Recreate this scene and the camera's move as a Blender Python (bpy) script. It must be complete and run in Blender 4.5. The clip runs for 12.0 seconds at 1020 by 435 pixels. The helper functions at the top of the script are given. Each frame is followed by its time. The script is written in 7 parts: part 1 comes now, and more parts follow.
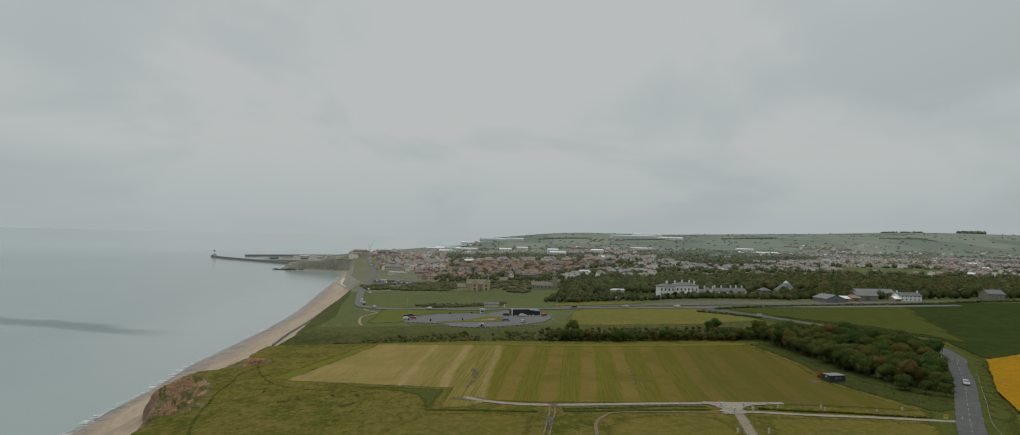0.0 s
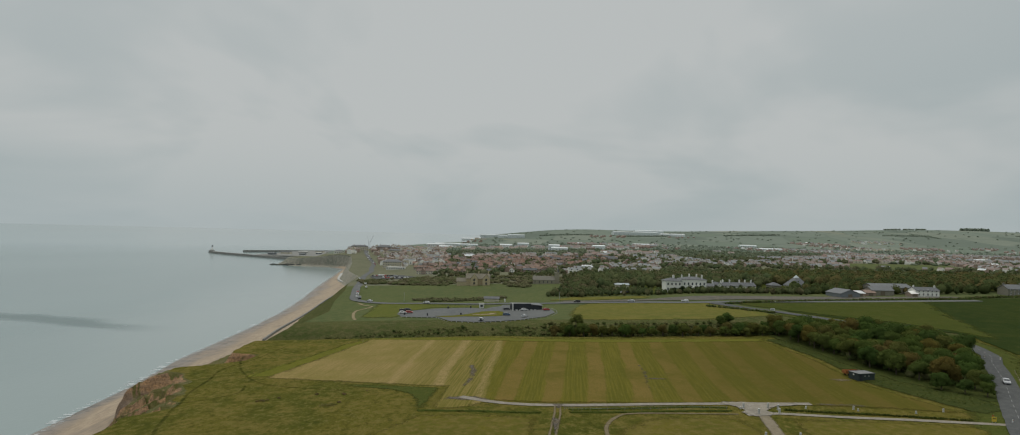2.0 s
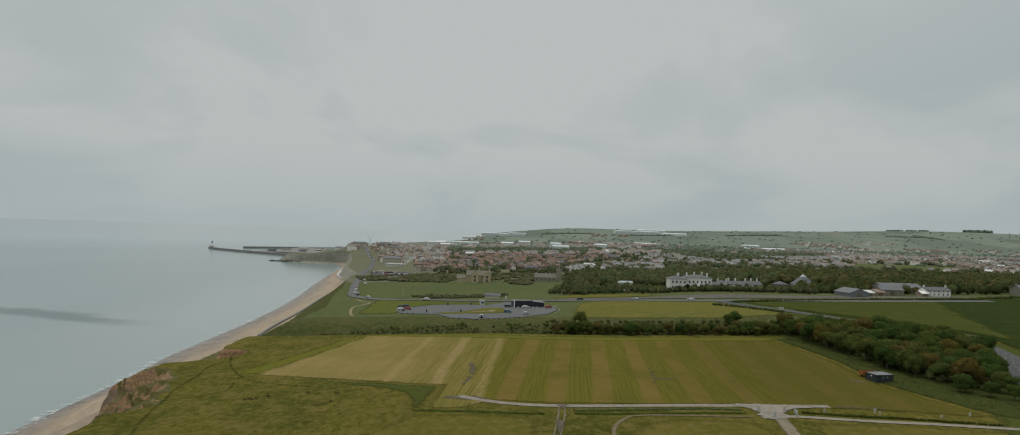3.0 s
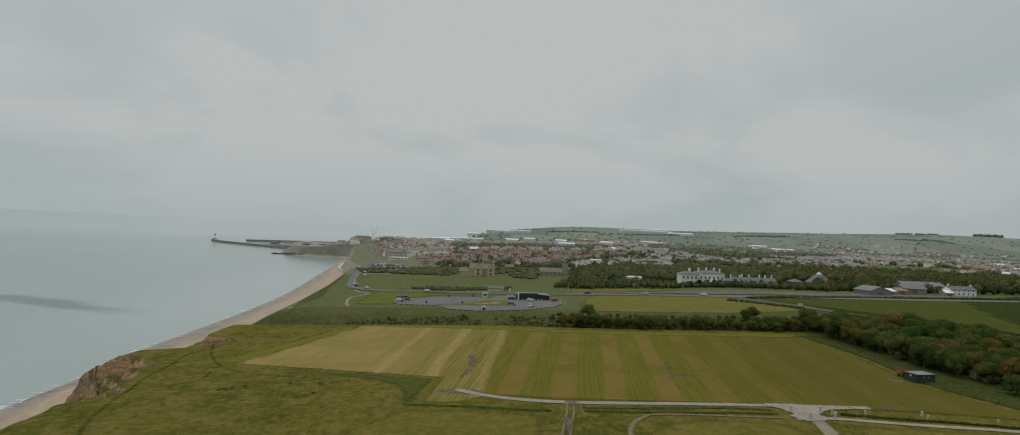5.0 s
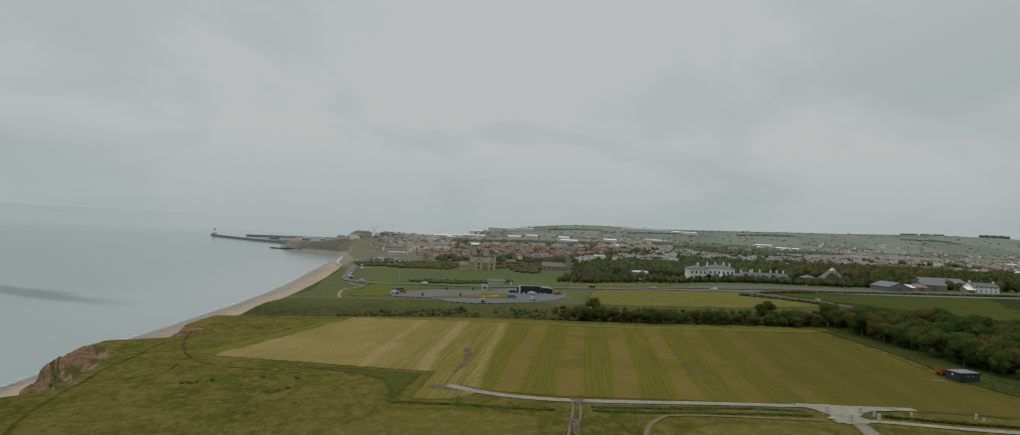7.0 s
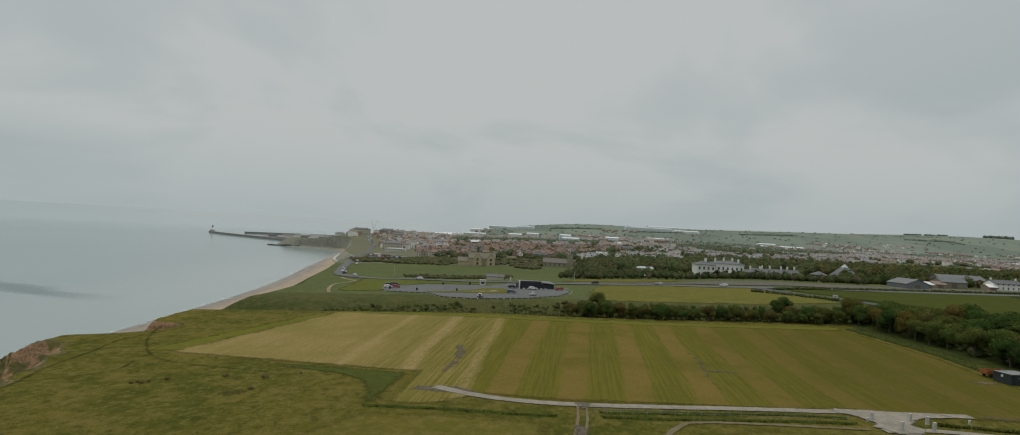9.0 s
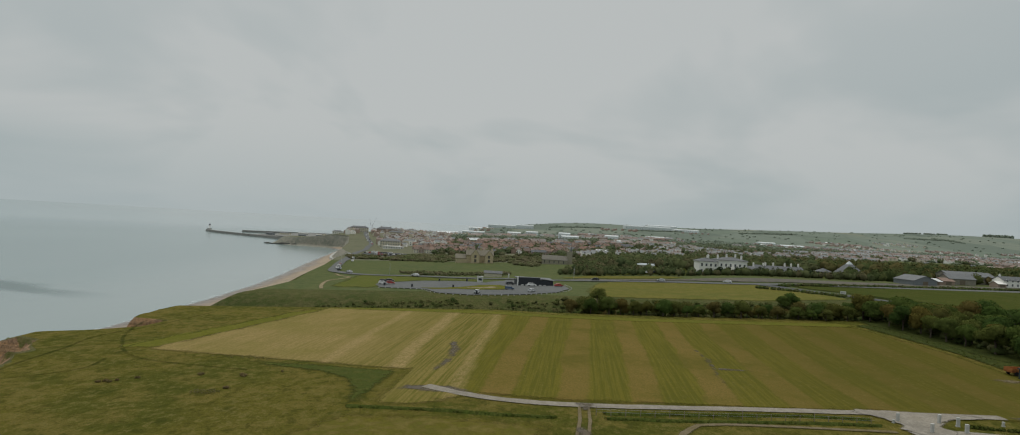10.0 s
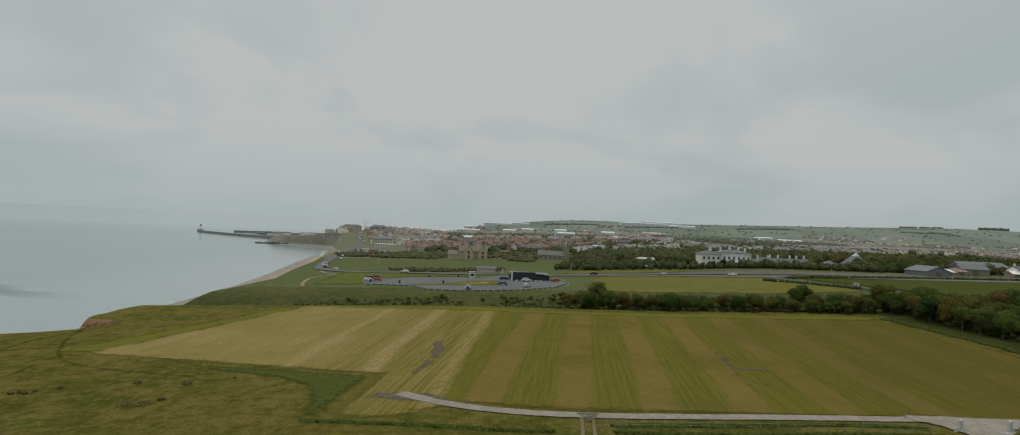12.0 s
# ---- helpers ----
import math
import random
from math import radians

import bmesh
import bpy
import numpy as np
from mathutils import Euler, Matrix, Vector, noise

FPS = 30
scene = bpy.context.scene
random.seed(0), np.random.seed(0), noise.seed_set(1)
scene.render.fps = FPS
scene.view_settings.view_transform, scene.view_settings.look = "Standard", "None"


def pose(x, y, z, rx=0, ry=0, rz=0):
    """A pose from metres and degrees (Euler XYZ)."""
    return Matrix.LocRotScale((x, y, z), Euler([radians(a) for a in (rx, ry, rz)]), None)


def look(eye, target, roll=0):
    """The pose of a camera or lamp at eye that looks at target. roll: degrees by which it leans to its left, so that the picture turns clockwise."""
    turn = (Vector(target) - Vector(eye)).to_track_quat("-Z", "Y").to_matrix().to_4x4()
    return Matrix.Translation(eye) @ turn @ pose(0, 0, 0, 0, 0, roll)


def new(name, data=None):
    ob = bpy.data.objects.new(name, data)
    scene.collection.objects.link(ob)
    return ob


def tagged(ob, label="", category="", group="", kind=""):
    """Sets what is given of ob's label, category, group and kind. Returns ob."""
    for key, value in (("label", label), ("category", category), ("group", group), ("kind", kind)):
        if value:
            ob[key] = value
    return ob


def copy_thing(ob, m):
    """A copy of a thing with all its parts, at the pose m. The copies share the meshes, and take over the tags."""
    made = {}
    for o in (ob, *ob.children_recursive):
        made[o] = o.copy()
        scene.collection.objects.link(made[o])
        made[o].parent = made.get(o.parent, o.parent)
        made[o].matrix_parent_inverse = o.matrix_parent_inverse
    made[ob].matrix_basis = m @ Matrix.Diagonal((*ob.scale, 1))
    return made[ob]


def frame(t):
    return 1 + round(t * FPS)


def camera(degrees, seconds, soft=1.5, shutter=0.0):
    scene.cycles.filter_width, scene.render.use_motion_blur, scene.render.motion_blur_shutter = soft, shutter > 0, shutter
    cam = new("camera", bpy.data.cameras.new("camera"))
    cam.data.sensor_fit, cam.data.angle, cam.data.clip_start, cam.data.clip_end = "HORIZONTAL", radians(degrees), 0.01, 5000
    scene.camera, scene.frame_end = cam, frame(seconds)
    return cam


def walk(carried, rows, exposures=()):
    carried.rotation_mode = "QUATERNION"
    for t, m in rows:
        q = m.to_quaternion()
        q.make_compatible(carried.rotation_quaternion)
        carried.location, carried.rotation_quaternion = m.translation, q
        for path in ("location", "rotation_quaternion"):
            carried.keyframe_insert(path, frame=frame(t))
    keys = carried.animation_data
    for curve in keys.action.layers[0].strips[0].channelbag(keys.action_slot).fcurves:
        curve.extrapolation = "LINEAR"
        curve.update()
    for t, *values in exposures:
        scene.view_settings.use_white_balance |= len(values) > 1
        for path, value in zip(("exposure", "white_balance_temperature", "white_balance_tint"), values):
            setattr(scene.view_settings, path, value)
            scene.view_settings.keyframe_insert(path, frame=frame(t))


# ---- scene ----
cam = camera(80.0, 12.0, soft=1.0)
PATH = [
    (0, (0.288, -10.513, 75.307), (0.252, -8.514, 75.365), 1.4),
    (0.5, (-0.086, -6.296, 74.459), (-0.122, -4.297, 74.515), 1.4),
    (1, (-0.157, -2.157, 73.498), (-0.192, -0.158, 73.551), 1.4),
    (1.5, (-0.139, 2.246, 72.443), (-0.175, 4.245, 72.494), 1.4),
    (2, (-0.042, 6.513, 71.46), (-0.08, 8.512, 71.509), 1.5),
    (2.5, (-0.162, 11.105, 70.379), (-0.202, 13.104, 70.427), 1.6),
    (3, (-0.516, 15.522, 69.302), (-0.558, 17.521, 69.347), 1.9),
    (5, (-0.612, 32.091, 63.882), (-0.671, 34.089, 63.922), 2.7),
    (5.5, (-0.537, 36.155, 62.638), (-0.597, 38.153, 62.677), 2.9),
    (6, (-0.554, 40.356, 61.46), (-0.617, 42.355, 61.496), 3.0),
    (6.5, (-0.358, 44.491, 60.215), (-0.424, 46.489, 60.25), 3.1),
    (7, (-0.241, 48.546, 59.125), (-0.308, 50.544, 59.16), 3.1),
    (9, (0.337, 65.078, 55.315), (0.266, 67.076, 55.348), 3.3),
    (9.5, (0.499, 69.215, 54.278), (0.429, 71.214, 54.311), 3.3),
    (10, (0.707, 73.358, 53.158), (0.639, 75.356, 53.189), 3.3),
    (10.5, (0.833, 77.408, 52.043), (0.768, 79.407, 52.074), 3.2),
    (11, (1.136, 81.652, 51.25), (1.073, 83.651, 51.279), 3.0),
    (11.5, (1.44, 85.723, 50.644), (1.381, 87.722, 50.672), 2.8),
    (12, (1.573, 89.625, 50.205), (1.519, 91.624, 50.232), 2.7),
]
walk(cam, [(t, look(eye, target, roll)) for t, eye, target, roll in PATH])


# ---------- world, sun ----------
SUN_AZ, SUN_EL = radians(-8), radians(74)          # azimuth from +y towards +x
THIN_EL = radians(62)                              # where the cloud is thinnest, below the sun
world = bpy.data.worlds.new("overcast_sky")
scene.world = world
world.use_nodes = True
wn, wl = world.node_tree.nodes, world.node_tree.links
wn.clear()


def wnode(kind, **kw):
    n = wn.new(kind)
    for k, v in kw.items():
        if k == "op":
            n.operation = v
        else:
            n.inputs[k].default_value = v
    return n


w_out = wn.new("ShaderNodeOutputWorld")
w_bg = wn.new("ShaderNodeBackground")
w_tc = wn.new("ShaderNodeTexCoord")
w_sky = wn.new("ShaderNodeTexSky")
w_sky.sky_type = "NISHITA"
w_sky.sun_disc = False
w_sky.sun_elevation, w_sky.sun_rotation = SUN_EL, SUN_AZ
w_sky.dust_density = 4.0
w_sep = wn.new("ShaderNodeSeparateXYZ")
wl.new(w_tc.outputs["Generated"], w_sep.inputs[0])
# cloud sheet: the direction spread over a flat layer overhead
w_up = wnode("ShaderNodeMath", op="MAXIMUM")
wl.new(w_sep.outputs["Z"], w_up.inputs[0]); w_up.inputs[1].default_value = 0.0
w_add = wnode("ShaderNodeMath", op="ADD"); wl.new(w_up.outputs[0], w_add.inputs[0]); w_add.inputs[1].default_value = 0.34
w_dx = wnode("ShaderNodeMath", op="DIVIDE"); wl.new(w_sep.outputs["X"], w_dx.inputs[0]); wl.new(w_add.outputs[0], w_dx.inputs[1])
w_dy = wnode("ShaderNodeMath", op="DIVIDE"); wl.new(w_sep.outputs["Y"], w_dy.inputs[0]); wl.new(w_add.outputs[0], w_dy.inputs[1])
w_cmb = wn.new("ShaderNodeCombineXYZ"); wl.new(w_dx.outputs[0], w_cmb.inputs[0]); wl.new(w_dy.outputs[0], w_cmb.inputs[1])
w_noise = wn.new("ShaderNodeTexNoise")
w_noise.inputs["Scale"].default_value = 1.15
w_noise.inputs["Detail"].default_value = 4.0
w_noise.inputs["Roughness"].default_value = 0.5
w_noise.inputs["Distortion"].default_value = 0.35
wl.new(w_cmb.outputs[0], w_noise.inputs["Vector"])
w_ramp = wn.new("ShaderNodeMapRange")
w_ramp.interpolation_type = "SMOOTHSTEP"
w_ramp.inputs["From Min"].default_value, w_ramp.inputs["From Max"].default_value = 0.33, 0.62
w_ramp.inputs["To Min"].default_value, w_ramp.inputs["To Max"].default_value = 0.0, 1.0
wl.new(w_noise.outputs["Fac"], w_ramp.inputs["Value"])
# thin bright part of the cloud where the sun stands behind it
w_dot = wn.new("ShaderNodeVectorMath"); w_dot.operation = "DOT_PRODUCT"
wl.new(w_tc.outputs["Generated"], w_dot.inputs[0])
w_dot.inputs[1].default_value = (math.sin(SUN_AZ) * math.cos(THIN_EL), math.cos(SUN_AZ) * math.cos(THIN_EL), math.sin(THIN_EL))
w_glow = wn.new("ShaderNodeMapRange"); w_glow.interpolation_type = "SMOOTHSTEP"
w_glow.inputs["From Min"].default_value, w_glow.inputs["From Max"].default_value = 0.28, 0.68
wl.new(w_dot.outputs["Value"], w_glow.inputs["Value"])
w_mixa = wn.new("ShaderNodeMix"); w_mixa.data_type = "RGBA"
w_mixa.inputs["A"].default_value = (0.330, 0.395, 0.405, 1)
w_mixa.inputs["B"].default_value = (0.500, 0.525, 0.520, 1)
w_fac = wnode("ShaderNodeMath", op="MULTIPLY_ADD")
wl.new(w_ramp.outputs[0], w_fac.inputs[0]); w_fac.inputs[1].default_value = 0.85
w_g2 = wnode("ShaderNodeMath", op="MULTIPLY"); wl.new(w_glow.outputs[0], w_g2.inputs[0]); w_g2.inputs[1].default_value = 0.62
wl.new(w_g2.outputs[0], w_fac.inputs[2])
w_fac.use_clamp = True
wl.new(w_fac.outputs[0], w_mixa.inputs["Factor"])
# misty air low down
w_low = wn.new("ShaderNodeMapRange"); w_low.interpolation_type = "SMOOTHSTEP"
w_low.inputs["From Min"].default_value, w_low.inputs["From Max"].default_value = -0.02, 0.16
w_low.inputs["To Min"].default_value, w_low.inputs["To Max"].default_value = 0.8, 0.0
wl.new(w_sep.outputs["Z"], w_low.inputs["Value"])
w_mixb = wn.new("ShaderNodeMix"); w_mixb.data_type = "RGBA"
wl.new(w_low.outputs[0], w_mixb.inputs["Factor"]); wl.new(w_mixa.outputs["Result"], w_mixb.inputs["A"])
w_mixb.inputs["B"].default_value = (0.398, 0.456, 0.466, 1)
# a trace of the clear sky above shows through
w_sc = wn.new("ShaderNodeVectorMath"); w_sc.operation = "SCALE"
wl.new(w_sky.outputs[0], w_sc.inputs[0]); w_sc.inputs["Scale"].default_value = 0.05
w_mixc = wn.new("ShaderNodeMix"); w_mixc.data_type = "RGBA"; w_mixc.inputs["Factor"].default_value = 0.06
wl.new(w_mixb.outputs["Result"], w_mixc.inputs["A"]); wl.new(w_sc.outputs[0], w_mixc.inputs["B"])
wl.new(w_mixc.outputs["Result"], w_bg.inputs["Color"])
w_bg.inputs["Strength"].default_value = 1.0
wl.new(w_bg.outputs[0], w_out.inputs[0])

sun = bpy.data.lights.new("sun", "SUN")
sun.energy, sun.angle, sun.color = 1.5, radians(80), (1.0, 0.97, 0.92)
sun_ob = new("sun", sun)
sun_ob.matrix_world = look((0, 0, 0), (-math.sin(SUN_AZ) * math.cos(SUN_EL), -math.cos(SUN_AZ) * math.cos(SUN_EL), -math.sin(SUN_EL)))

# ---------- materials ----------


def shader(name):
    m = bpy.data.materials.new(name)
    m.use_nodes = True
    nt = m.node_tree
    return m, nt.nodes, nt.links, nt.nodes["Principled BSDF"]


def noise_node(n, l, vec, scale, detail=3.0, rough=0.55, stretch=None, distortion=0.0):
    if stretch is not None:
        mp = n.new("ShaderNodeMapping")
        mp.inputs["Scale"].default_value = stretch
        l.new(vec, mp.inputs["Vector"])
        vec = mp.outputs[0]
    t = n.new("ShaderNodeTexNoise")
    t.inputs["Scale"].default_value, t.inputs["Detail"].default_value = scale, detail
    t.inputs["Roughness"].default_value, t.inputs["Distortion"].default_value = rough, distortion
    l.new(vec, t.inputs["Vector"])
    return t.outputs["Fac"]


def spread(n, l, value, lo, hi, a=0.0, b=1.0):
    r = n.new("ShaderNodeMapRange")
    r.interpolation_type = "SMOOTHSTEP"
    r.inputs["From Min"].default_value, r.inputs["From Max"].default_value = lo, hi
    r.inputs["To Min"].default_value, r.inputs["To Max"].default_value = a, b
    l.new(value, r.inputs["Value"])
    return r.outputs[0]


def mix(n, l, fac, a, b, blend="MIX"):
    x = n.new("ShaderNodeMix")
    x.data_type, x.blend_type = "RGBA", blend
    for key, v in (("Factor", fac), ("A", a), ("B", b)):
        if isinstance(v, (int, float)):
            x.inputs[key].default_value = v
        elif isinstance(v, tuple):
            x.inputs[key].default_value = (*v, 1)
        else:
            l.new(v, x.inputs[key])
    return x.outputs["Result"]


def math_node(n, l, op, a, b=0.0, c=0.0):
    x = n.new("ShaderNodeMath")
    x.operation = op
    for i, v in enumerate((a, b, c)):
        if isinstance(v, (int, float)):
            x.inputs[i].default_value = v
        else:
            l.new(v, x.inputs[i])
    return x.outputs[0]


def relief(n, l, b, height, strength, distance):
    bp = n.new("ShaderNodeBump")
    bp.inputs["Strength"].default_value, bp.inputs["Distance"].default_value = strength, distance
    l.new(height, bp.inputs["Height"])
    l.new(bp.outputs[0], b.inputs["Normal"])


def world_pos(n):
    return n.new("ShaderNodeNewGeometry").outputs["Position"]


def earthy(name, c1, c2, c3, big=0.03, small=0.6, fine=3.0, rough=0.95, bump=0.4, dist=0.2, stretch=None, lo=0.35, hi=0.65):
    """Three colours blended over a broad and a fine noise, with relief: grass, soil, sand, tarmac."""
    m, n, l, b = shader(name)
    p = world_pos(n)
    f1 = spread(n, l, noise_node(n, l, p, big, 4, 0.6, stretch), lo, hi)
    f2 = spread(n, l, noise_node(n, l, p, small, 4, 0.65, stretch), 0.38, 0.68)
    f3 = noise_node(n, l, p, fine, 3, 0.6)
    col = mix(n, l, f1, c1, c2)
    col = mix(n, l, math_node(n, l, "MULTIPLY", f2, 0.85), col, c3)
    col = mix(n, l, spread(n, l, f3, 0.38, 0.66, 0.0, 0.5), col, tuple(v * 0.55 for v in c1))
    l.new(col, b.inputs["Base Color"])
    b.inputs["Roughness"].default_value = rough
    b.inputs["Specular IOR Level"].default_value = 0.02
    relief(n, l, b, math_node(n, l, "ADD", f3, f2), bump, dist)
    return m


def plain(name, col, rough=0.7, metal=0.0, vary=0.25, scale=1.5, bump=0.1, alt=None, spec=0.3):
    """Paint, render, tiles or metal with faint blotches and streaks."""
    m, n, l, b = shader(name)
    tc = n.new("ShaderNodeTexCoord").outputs["Object"]
    f = noise_node(n, l, tc, scale, 4, 0.6)
    g = noise_node(n, l, tc, scale * 6, 3, 0.6, (1, 1, 0.3))
    rnd = n.new("ShaderNodeObjectInfo").outputs["Random"]
    dark = tuple(v * (1 - vary) for v in col)
    c = mix(n, l, spread(n, l, f, 0.3, 0.7), dark, col)
    c = mix(n, l, spread(n, l, g, 0.35, 0.7, 0, 0.5), c, tuple(v * (1 - 0.6 * vary) for v in col))
    if alt is not None:
        c = mix(n, l, rnd, c, alt)
    l.new(c, b.inputs["Base Color"])
    b.inputs["Roughness"].default_value, b.inputs["Metallic"].default_value = rough, metal
    b.inputs["Specular IOR Level"].default_value = spec
    relief(n, l, b, g, bump, 0.02)
    return m


def foliage(name, *palette, bud=0.35):
    """Leaves: each tree takes its own colour from the palette; leaves differ a little; some light passes through."""
    m, n, l, b = shader(name)
    isl = n.new("ShaderNodeNewGeometry").outputs["Random Per Island"]
    rnd = n.new("ShaderNodeObjectInfo").outputs["Random"]
    tint = n.new("ShaderNodeAttribute")
    tint.attribute_name = "tint"
    rnd = math_node(n, l, "FRACT", math_node(n, l, "ADD", rnd, tint.outputs["Fac"]))
    ramp = n.new("ShaderNodeValToRGB")
    l.new(rnd, ramp.inputs[0])
    el = ramp.color_ramp.elements
    while len(el) < len(palette):
        el.new(0.5)
    for i, c in enumerate(palette):
        el[i].position = i / (len(palette) - 1)
        el[i].color = (*c, 1)
    c = ramp.outputs[0]
    p = world_pos(n)
    patch = spread(n, l, noise_node(n, l, p, 0.45, 3, 0.6), 0.35, 0.68)
    c = mix(n, l, math_node(n, l, "MULTIPLY", patch, bud), c, mix(n, l, 0.5, c, palette[-1]))
    c = mix(n, l, spread(n, l, isl, 0.0, 1.0, 0.0, 0.7), c, mix(n, l, 1.0, c, (0.66, 0.70, 0.64), "MULTIPLY"))
    d = n.new("ShaderNodeBsdfDiffuse")
    t = n.new("ShaderNodeBsdfTranslucent")
    s = n.new("ShaderNodeMixShader")
    s.inputs[0].default_value = 0.3
    l.new(c, d.inputs[0]); l.new(c, t.inputs[0])
    l.new(d.outputs[0], s.inputs[1]); l.new(t.outputs[0], s.inputs[2])
    l.new(s.outputs[0], n["Material Output"].inputs[0])
    return m


M_BANK = earthy("bank_grass", (0.070, 0.088, 0.028), (0.098, 0.106, 0.036), (0.135, 0.124, 0.054), 0.05, 0.3, 2.0, bump=0.8, dist=0.5)
M_PLAIN = earthy("pasture", (0.150, 0.142, 0.032), (0.118, 0.126, 0.030), (0.175, 0.155, 0.046), 0.02, 0.2, 1.5)
# rock paler than its own tone, with sea haze painted into the colour
M_ROCK = earthy("hazed_headland_rock", (0.330, 0.315, 0.260), (0.250, 0.262, 0.214), (0.420, 0.385, 0.315), 0.03, 0.2, 1.0, bump=0.8, dist=1.0)
M_LONG = earthy("long_grass", (0.081, 0.099, 0.022), (0.068, 0.087, 0.020), (0.110, 0.114, 0.029), 0.08, 0.5, 2.5, bump=0.8, dist=0.4)
M_TURF = earthy("pasture_turf", (0.102, 0.126, 0.048), (0.082, 0.108, 0.044), (0.135, 0.140, 0.060), 0.02, 0.2, 1.5)
# town turf lightened and blued: distance haze put into the colour
M_TOWNGRASS = earthy("hazed_town_greens", (0.160, 0.166, 0.104), (0.138, 0.150, 0.096), (0.192, 0.182, 0.124), 0.01, 0.06, 0.5)
M_LOWER = earthy("cut_rough_grass", (0.140, 0.122, 0.022), (0.104, 0.102, 0.019), (0.195, 0.155, 0.050), 0.06, 0.5, 2.0, bump=0.6, dist=0.3)
M_OLIVE = earthy("olive_mown_grass", (0.134, 0.134, 0.020), (0.112, 0.120, 0.018), (0.158, 0.148, 0.032), 0.05, 0.4, 2.0)
M_GREENP = earthy("short_green_turf", (0.115, 0.130, 0.028), (0.095, 0.116, 0.026), (0.140, 0.140, 0.040), 0.03, 0.3, 1.5)
M_CARPARK = earthy("worn_car_park_asphalt", (0.158, 0.165, 0.162), (0.132, 0.140, 0.140), (0.185, 0.188, 0.182), 0.06, 0.5, 4.0, bump=0.1, dist=0.02)
M_WHEAT = earthy("young_crop", (0.025, 0.042, 0.009), (0.033, 0.050, 0.010), (0.048, 0.059, 0.013), 0.012, 0.12, 1.5)
M_FIELDEDGE = earthy("field_edge_grass", (0.062, 0.076, 0.014), (0.054, 0.071, 0.014), (0.078, 0.085, 0.019), 0.015, 0.12, 1.5)
M_RAPE = earthy("rapeseed", (0.330, 0.178, 0.009), (0.265, 0.150, 0.010), (0.380, 0.208, 0.010), 0.05, 0.5, 2.5)
M_ASPHALT = earthy("asphalt", (0.112, 0.116, 0.114), (0.092, 0.096, 0.096), (0.135, 0.137, 0.133), 0.05, 0.5, 4.0, bump=0.1, dist=0.02)
M_GRAVEL = earthy("pale_gravel", (0.290, 0.260, 0.210), (0.235, 0.215, 0.180), (0.350, 0.320, 0.270), 0.1, 0.6, 4.0, bump=0.3, dist=0.05)
M_DIRT = earthy("trodden_earth", (0.180, 0.145, 0.085), (0.150, 0.125, 0.058), (0.215, 0.180, 0.120), 0.1, 0.6, 3.0, bump=0.2, dist=0.05)
M_DIRTGRAVEL = earthy("dirty_gravel", (0.250, 0.210, 0.150), (0.200, 0.175, 0.115), (0.290, 0.250, 0.190), 0.1, 0.6, 4.0, bump=0.3, dist=0.05)
M_SANDPATH = earthy("worn_path", (0.270, 0.225, 0.130), (0.230, 0.190, 0.110), (0.330, 0.280, 0.180), 0.1, 0.6, 3.0, bump=0.2, dist=0.05)


def sand_material():
    m, n, l, b = shader("beach_sand")
    p = world_pos(n)
    z = n.new("ShaderNodeSeparateXYZ")
    l.new(p, z.inputs[0])
    wob = noise_node(n, l, p, 0.06, 4, 0.6, (1.6, 0.4, 1))
    h = math_node(n, l, "MULTIPLY_ADD", wob, -2.2, z.outputs["Z"])
    wet = spread(n, l, h, -1.3, 0.6, 1.0, 0.0)
    grain = noise_node(n, l, p, 0.5, 5, 0.7, (1.5, 0.5, 1))
    dry = mix(n, l, spread(n, l, grain, 0.35, 0.65), (0.385, 0.305, 0.215), (0.290, 0.228, 0.160))
    stones = spread(n, l, noise_node(n, l, p, 0.035, 4, 0.7, (2.5, 0.6, 1)), 0.52, 0.66, 0.0, 0.6)
    dry = mix(n, l, stones, dry, (0.200, 0.165, 0.130))
    damp = mix(n, l, spread(n, l, grain, 0.4, 0.6), (0.150, 0.125, 0.100), (0.205, 0.172, 0.138))
    # wet streaks and wrack where the waves run out
    wrack = noise_node(n, l, p, 0.16, 5, 0.7, (0.45, 1.5, 1))
    near = spread(n, l, z.outputs["Z"], 0.1, 1.3, 1.0, 0.0)
    shore = mix(n, l, wet, dry, damp)
    shore = mix(n, l, math_node(n, l, "MULTIPLY", near, spread(n, l, wrack, 0.50, 0.58)), shore, (0.105, 0.092, 0.078))
    l.new(shore, b.inputs["Base Color"])
    l.new(spread(n, l, h, -1.3, 0.3, 0.35, 0.95), b.inputs["Roughness"])
    relief(n, l, b, grain, 0.3, 0.1)
    return m


